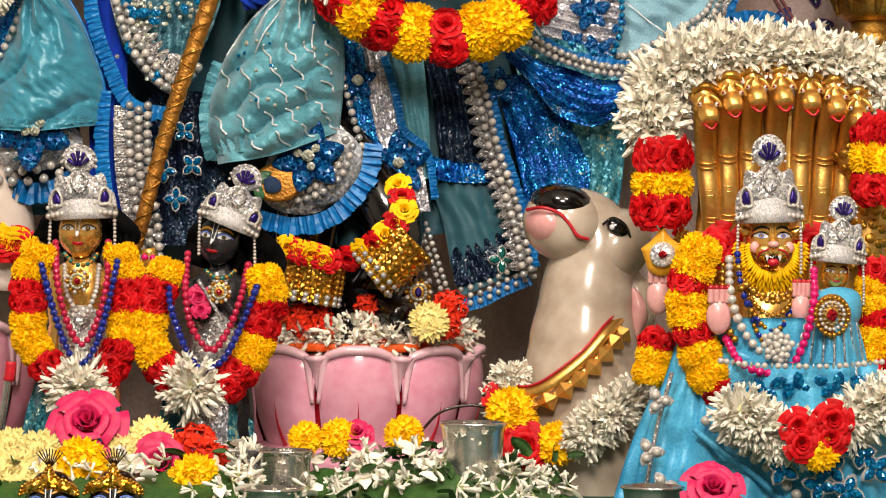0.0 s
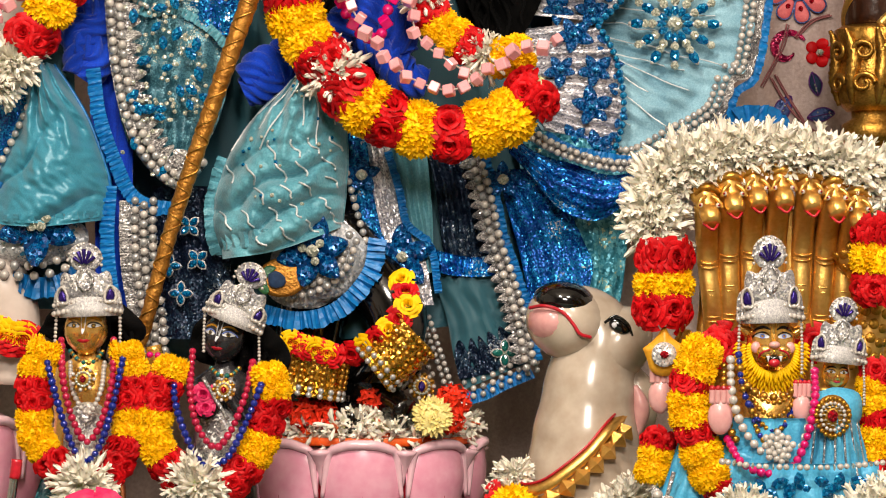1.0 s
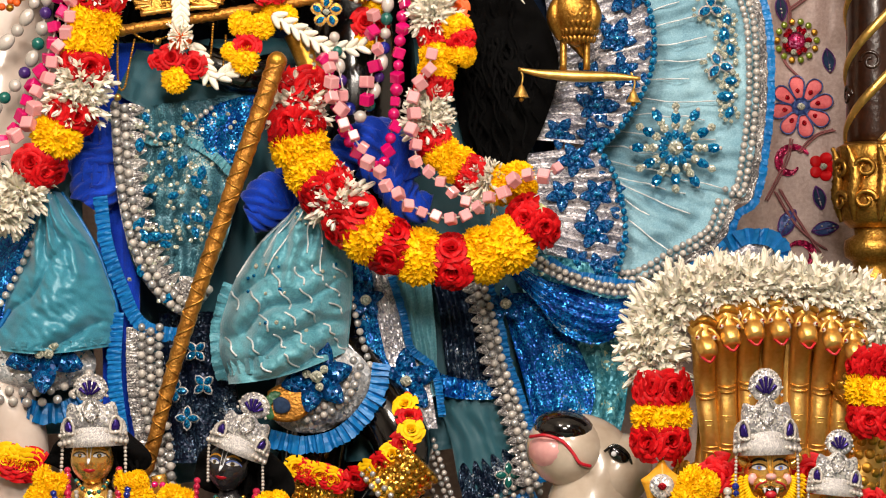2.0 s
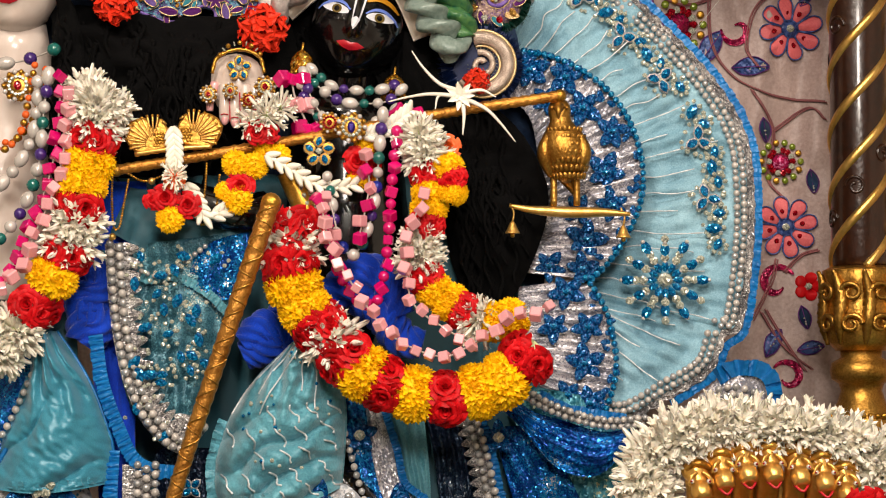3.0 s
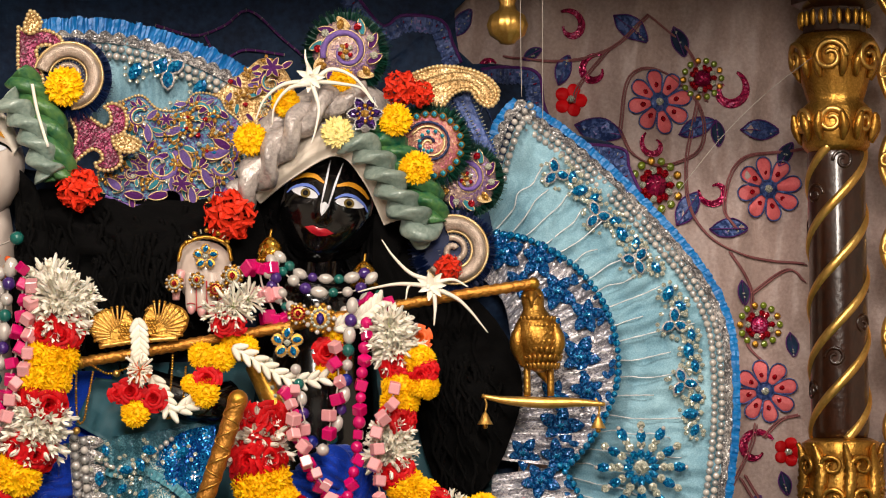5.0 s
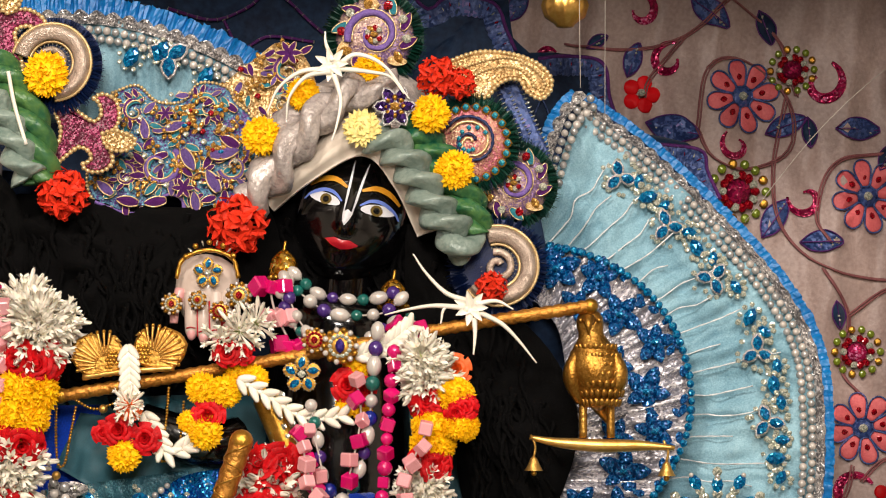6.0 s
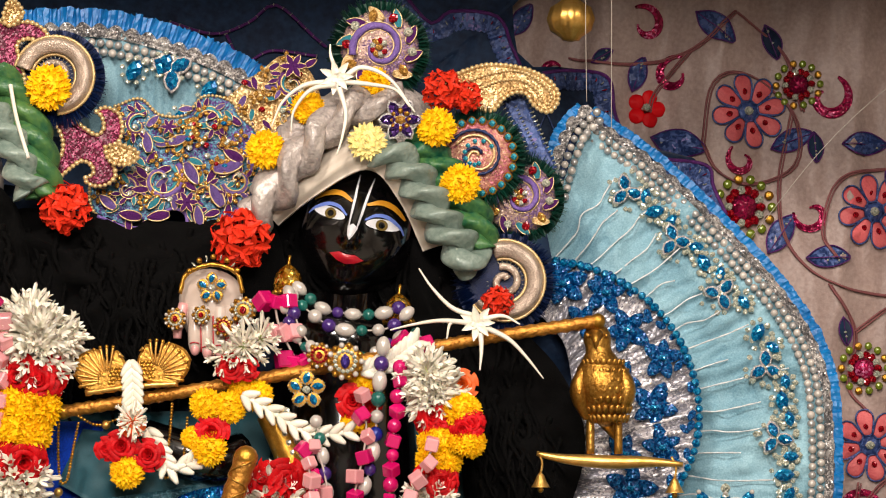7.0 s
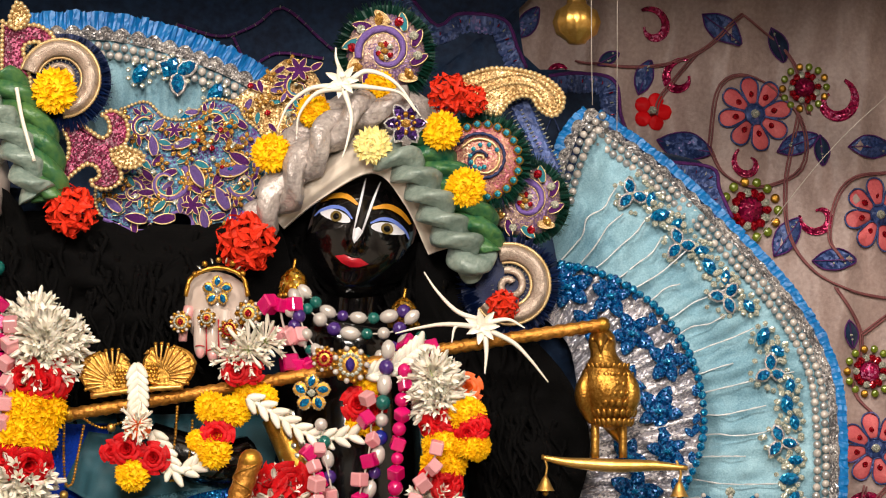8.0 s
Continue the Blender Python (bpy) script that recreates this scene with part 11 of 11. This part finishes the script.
necklace("small green and gold bead collar of the black figurine", [(-0.392, -0.270, 0.297), (-0.378, -0.300, 0.288), (-0.362, -0.300, 0.288), (-0.352, -0.270, 0.297)], 0.0035, [GRN, GOLDBEAD], 1.9)
jewel((-0.568, -0.325, 0.281), 0.017, "gold", "square gold pendant of the brass figurine", "pendant")
jewel((-0.369, -0.325, 0.268), 0.016, "gold", "gold pendant of the black figurine", "pendant")
stick = thing("small_flute", "thin silver flute of the black figurine", "flute", at=(-0.383, -0.325, 0.265))
part("pipe", tube([(-0.399, -0.325, 0.285), (-0.382, -0.325, 0.257), (-0.363, -0.325, 0.226)], 0.0028, M["silver"], 10, 8), stick)
for q, s in (((-0.398, -0.320, 0.261), 0.016), ((-0.395, -0.320, 0.243), 0.013)):
    bloom("rose", PINK_ROSE, q, s, "pink flower at the black figurine's hand", group="small flowers")
necklace("pink bead bracelet on the brass hand", [(-0.487, -0.290, 0.308), (-0.477, -0.290, 0.316), (-0.465, -0.290, 0.314), (-0.459, -0.290, 0.306)], 0.0045, [MAGB], 1.8, name="bracelet")

# ---- offerings along the front edge ----
def cup(p, r, h, label, filling="white"):
    """A straight steel tumbler with a rolled rim, filled to the brim."""
    g = thing("steel_cup", label, "cup", "offering cups", p)
    m = Matrix.Translation(p)
    part("body", lathe([(r * 0.82, 0.0), (r * 0.86, 0.004), (r * 0.9, h * 0.3), (r * 0.96, h * 0.9), (r, h * 0.97), (r * 1.05, h), (r * 1.05, h + 0.003), (r * 0.98, h + 0.004), (r * 0.93, h - 0.012), (r * 0.3, h - 0.014)], M["steel"], 40, "body"), g, m)
    for k in range(14):
        a, q = rnd.uniform(0, 6.28), r * 0.8 * math.sqrt(rnd.random())
        part("petal", SPRAY[k % 3] if filling == "white" else LEAF, g, m @ pose(q * math.cos(a), q * math.sin(a), h - 0.012, rnd.uniform(40, 140), 0, rnd.uniform(0, 360)) @ Matrix.Scale(0.018, 4))
    return g


cup(Vector((-0.012, -0.460, -0.019)), 0.0435, 0.112, "tall steel tumbler filled with white petals")
cup(Vector((-0.266, -0.460, -0.002)), 0.036, 0.055, "small steel cup filled with petals")
cup(Vector((-0.278, -0.560, -0.026)), 0.04, 0.035, "low steel bowl with petals")
cup(Vector((0.221, -0.600, -0.010)), 0.04, 0.03, "low steel bowl with leaves", "green")
bowl = thing("silver_bowl", "embossed silver bowl with flared rim", "bowl", at=(-0.330, -0.420, -0.012))
part("body", lathe([(0.02, 0.0), (0.034, 0.012), (0.036, 0.03), (0.028, 0.044), (0.03, 0.05), (0.042, 0.058), (0.043, 0.061), (0.03, 0.055), (0.01, 0.05)], M["silver"], 32, "body", 16, 0.1), bowl, Matrix.Translation((-0.330, -0.420, -0.005)))

# heap of leaves and petals
def heap_height(x, y):
    """The strewn flowers lie in a low uneven bank."""
    u = max(0.0, 1 - ((y + 0.43) / 0.16) ** 2)
    k = 0.5 + 0.35 * noise.noise((x * 9, y * 9, 2)) + 0.25 * noise.noise((x * 25, y * 25, 5))
    side = 1.0 if x < 0.0 else max(0.0, 1 - x / 0.16)
    side *= 0.25 if -0.31 < x < -0.17 and y < -0.36 else 1.0
    return -0.012 + u * (0.03 + 0.055 * max(0.1, k)) * side


v, f, nu, nv = [], [], 90, 26
for i in range(nu):
    for j in range(nv):
        x, y = -0.8 + 0.98 * i / (nu - 1), -0.59 + 0.32 * j / (nv - 1)
        v.append((x, y, heap_height(x, y) - 0.012))
for i in range(nu - 1):
    for j in range(nv - 1):
        q = i * nv + j
        f.append((q, q + nv, q + nv + 1, q + 1))
mound = new("leaf_litter", mesh_of("leaf_litter", v, f, M["leaf"]))
tagged(mound, "bank of strewn green leaves and petals along the altar edge", "leaves", "", "stuff")
PETAL = mesh_of("petal", *(lambda vv, ff: (petal_grid(vv, ff, Matrix(), 0.7, 1.0, 0.4, 0.2, 4, 4, 0.4), (vv, ff))[1])([], []), M["white"])
strewn = thing("strewn_flowers", "loose jasmine, petals and leaves strewn on the altar edge", "flowers", at=(-0.2, -0.43, 0.02))
for k in range(290):
    x, y = rnd.uniform(-0.35, 0.12) if k < 220 else rnd.uniform(-0.75, -0.3), rnd.uniform(-0.57, -0.33)
    z = heap_height(x, y)
    me, s = ((SPRAY[k % 3], 0.026), (LEAF, 0.03), (PETAL, 0.028), (PETAL, 0.024), (SPRAY[(k + 1) % 3], 0.026))[k % 5]
    part("jasmine" if me in SPRAY else "leaf" if me == LEAF else "petal", me, strewn, Matrix.Translation((x, y, z + rnd.uniform(-0.002, 0.01))) @ pose(0, 0, 0, rnd.uniform(-50, 50) + (80 if me in SPRAY else 0), rnd.uniform(-40, 40), rnd.uniform(0, 360)) @ Matrix.Scale(s * rnd.uniform(0.7, 1.2), 4))


def lay(name, me, t0, size, label, tilt=-25, group="strewn flowers"):
    return bloom(name, me, t0, size, label, tilt=tilt, group=group)


lay("rose", PINK_ROSE, (-0.537, -0.440, 0.086), 0.052, "large magenta rose lying on the offering heap", -30)
lay("rose", PINK_ROSE, (-0.434, -0.460, 0.033), 0.045, "magenta rose lying on the offering heap", -20)
lay("rose", PINK_ROSE, (-0.453, -0.430, 0.050), 0.03, "magenta rose petals on the offering heap", -40)
lay("rose", PINK_ROSE, (0.292, -0.680, 0.025), 0.04, "magenta rose lying before the idol", -35)
lay("rose", PINK_ROSE, (-0.174, -0.360, 0.073), 0.024, "small pink rose lying before the lotus", -40)
lay("rose", PINK_ROSE, (-0.467, -0.410, 0.064), 0.02, "pink rose petals beside the chrysanthemum", -40)
for q, s in (((-0.539, -0.500, 0.037), 0.04), ((-0.385, -0.500, 0.016), 0.04), ((-0.244, -0.370, 0.067), 0.026), ((-0.198, -0.360, 0.067), 0.03), ((-0.107, -0.370, 0.073), 0.03), ((0.042, -0.340, 0.106), 0.038), ((0.105, -0.360, 0.063), 0.034), ((0.054, -0.330, 0.088), 0.03)):
    lay("marigold", MARI[rnd.randrange(3)], q, s, "yellow marigold lying on the altar edge", -15)
for q, s in (((-0.627, -0.500, 0.021), 0.04), ((-0.599, -0.460, 0.050), 0.035), ((-0.454, -0.420, 0.066), 0.036), ((-0.641, -0.440, 0.056), 0.03), ((-0.489, -0.450, 0.051), 0.028), ((-0.582, -0.520, 0.016), 0.03)):
    lay("chrysanthemum", DAISY, q, s, "cream chrysanthemum with yellow heart on the offering heap", -25)
for q, s in (((-0.391, -0.430, 0.054), 0.036), ((-0.366, -0.450, 0.036), 0.03)):
    lay("ixora", IXORA, q, s, "red ixora cluster on the offering heap", -20)
for q, s in (((0.062, -0.360, 0.058), 0.034), ((0.050, -0.350, 0.073), 0.028), ((0.026, -0.320, 0.123), 0.024)):
    lay("rose", ROSE[rnd.randrange(2)], q, s, "dark red rose at the cow's chest", -10)
garland("jasmine_garland", "white jasmine garland at the cow's chest", [(0.046, -0.300, 0.158), (0.039, -0.300, 0.134), (0.027, -0.300, 0.110)], "WW", 0.028)
garland("jasmine_garland", "string of white jasmine over the cow's leg", [(0.132, -0.370, 0.068), (0.163, -0.370, 0.091), (0.194, -0.370, 0.115), (0.219, -0.340, 0.130)], "WWWW", 0.033)
for k in range(14):
    q = Vector((0.060, -0.420, 0.016)) + Vector((rnd.uniform(-0.05, 0.06), rnd.uniform(-0.03, 0.03), rnd.uniform(-0.01, 0.035)))
    ob = new("leaf", LEAF)
    ob.matrix_basis = Matrix.Translation(q) @ pose(0, 0, 0, rnd.uniform(20, 90), rnd.uniform(-60, 60), rnd.uniform(0, 360)) @ Matrix.Scale(rnd.uniform(0.025, 0.04), 4)
    tagged(ob, "green basil leaf sprig beside the steel tumbler", "leaf", "basil leaves")
sprig = thing("basil_sprig", "dry brown sprig lying behind the tumbler", "twig", at=(-0.041, -0.360, 0.104))
part("twig", tube([(-0.088, -0.350, 0.072), (-0.057, -0.350, 0.104), (-0.017, -0.350, 0.114), (0.006, -0.350, 0.111)], 0.0022, M["wood"], 20, 5), sprig)
part("twig", tube([(0.084, -0.400, 0.007), (0.096, -0.400, 0.018), (0.108, -0.400, 0.026)], 0.0018, M["leaf"], 10, 5), sprig)
incense = thing("incense_stick", "thin brown incense stick leaning on the tumbler", "stick", at=(-0.013, -0.470, 0.003))
part("stick", tube([(-0.015, -0.468, 0.064), (-0.011, -0.468, 0.034), (-0.008, -0.468, 0.002)], 0.0024, M["wood"], 10, 6), incense)
rod = thing("steel_rod", "dark steel rod standing at the altar edge", "rod", at=(-0.667, -0.350, 0.074))
part("rod", tube([(-0.658, -0.350, 0.168), (-0.663, -0.350, 0.121), (-0.674, -0.350, 0.058)], 0.006, M["steel"], 10, 8), rod)
part("red_wrap", tube([(-0.656, -0.352, 0.168), (-0.657, -0.352, 0.156), (-0.659, -0.352, 0.141)], 0.008, M["red_paint"], 8, 8), rod)


def tiny_idol(p, label):
    b = Body([M["black"], M["white_paint"], M["olive"], M["blue_paint"], M["red_paint"], M["yellow_paint"]])
    head(b, Vector(p), 0.036, 0, 0, 1, 2, 3, 4, 5, 1)
    b.add_mesh(lathe([(0.03, -0.06), (0.026, -0.03), (0.02, -0.02)], M["black"], 14), 0, Matrix.Translation(p))
    b.done("small_black_idol", label, "figurine")
    g = thing("gold_tiara", "small gold filigree tiara with peacock tuft", "tiara", "tiaras", p)
    p = Vector(p)
    o = [p + Vector((x * 0.036, -0.03, z * 0.036)) for x, z in ((-1.05, 0.45), (-0.95, 0.75), (-0.6, 0.95), (-0.25, 1.1), (0, 1.5), (0.25, 1.1), (0.6, 0.95), (0.95, 0.75), (1.05, 0.45), (0.5, 0.6), (0, 0.65), (-0.5, 0.6))]
    part("plate", dome(o, M["gold_net"], 0.006, 4, 40, 0.01, "plate"), g)
    beads(g, o + [o[0]], 0.0026, [GOLDBEAD], 1.9)
    for k in range(9):
        a = math.radians(55 + 9 * k)
        part("plume", tube([p + Vector((0, -0.02, 0.05)), p + Vector((0.016 * math.cos(a), -0.022, 0.05 + 0.014 * math.sin(a))), p + Vector((0.03 * math.cos(a), -0.024, 0.05 + 0.026 * math.sin(a)))], 0.0008, M["wood"], 10, 4, name="plume"), g)


tiny_idol((-0.565, -0.580, -0.012), "small black idol head with painted face at the altar edge")
tiny_idol((-0.481, -0.580, -0.010), "small black idol head with white forehead mark at the altar edge")
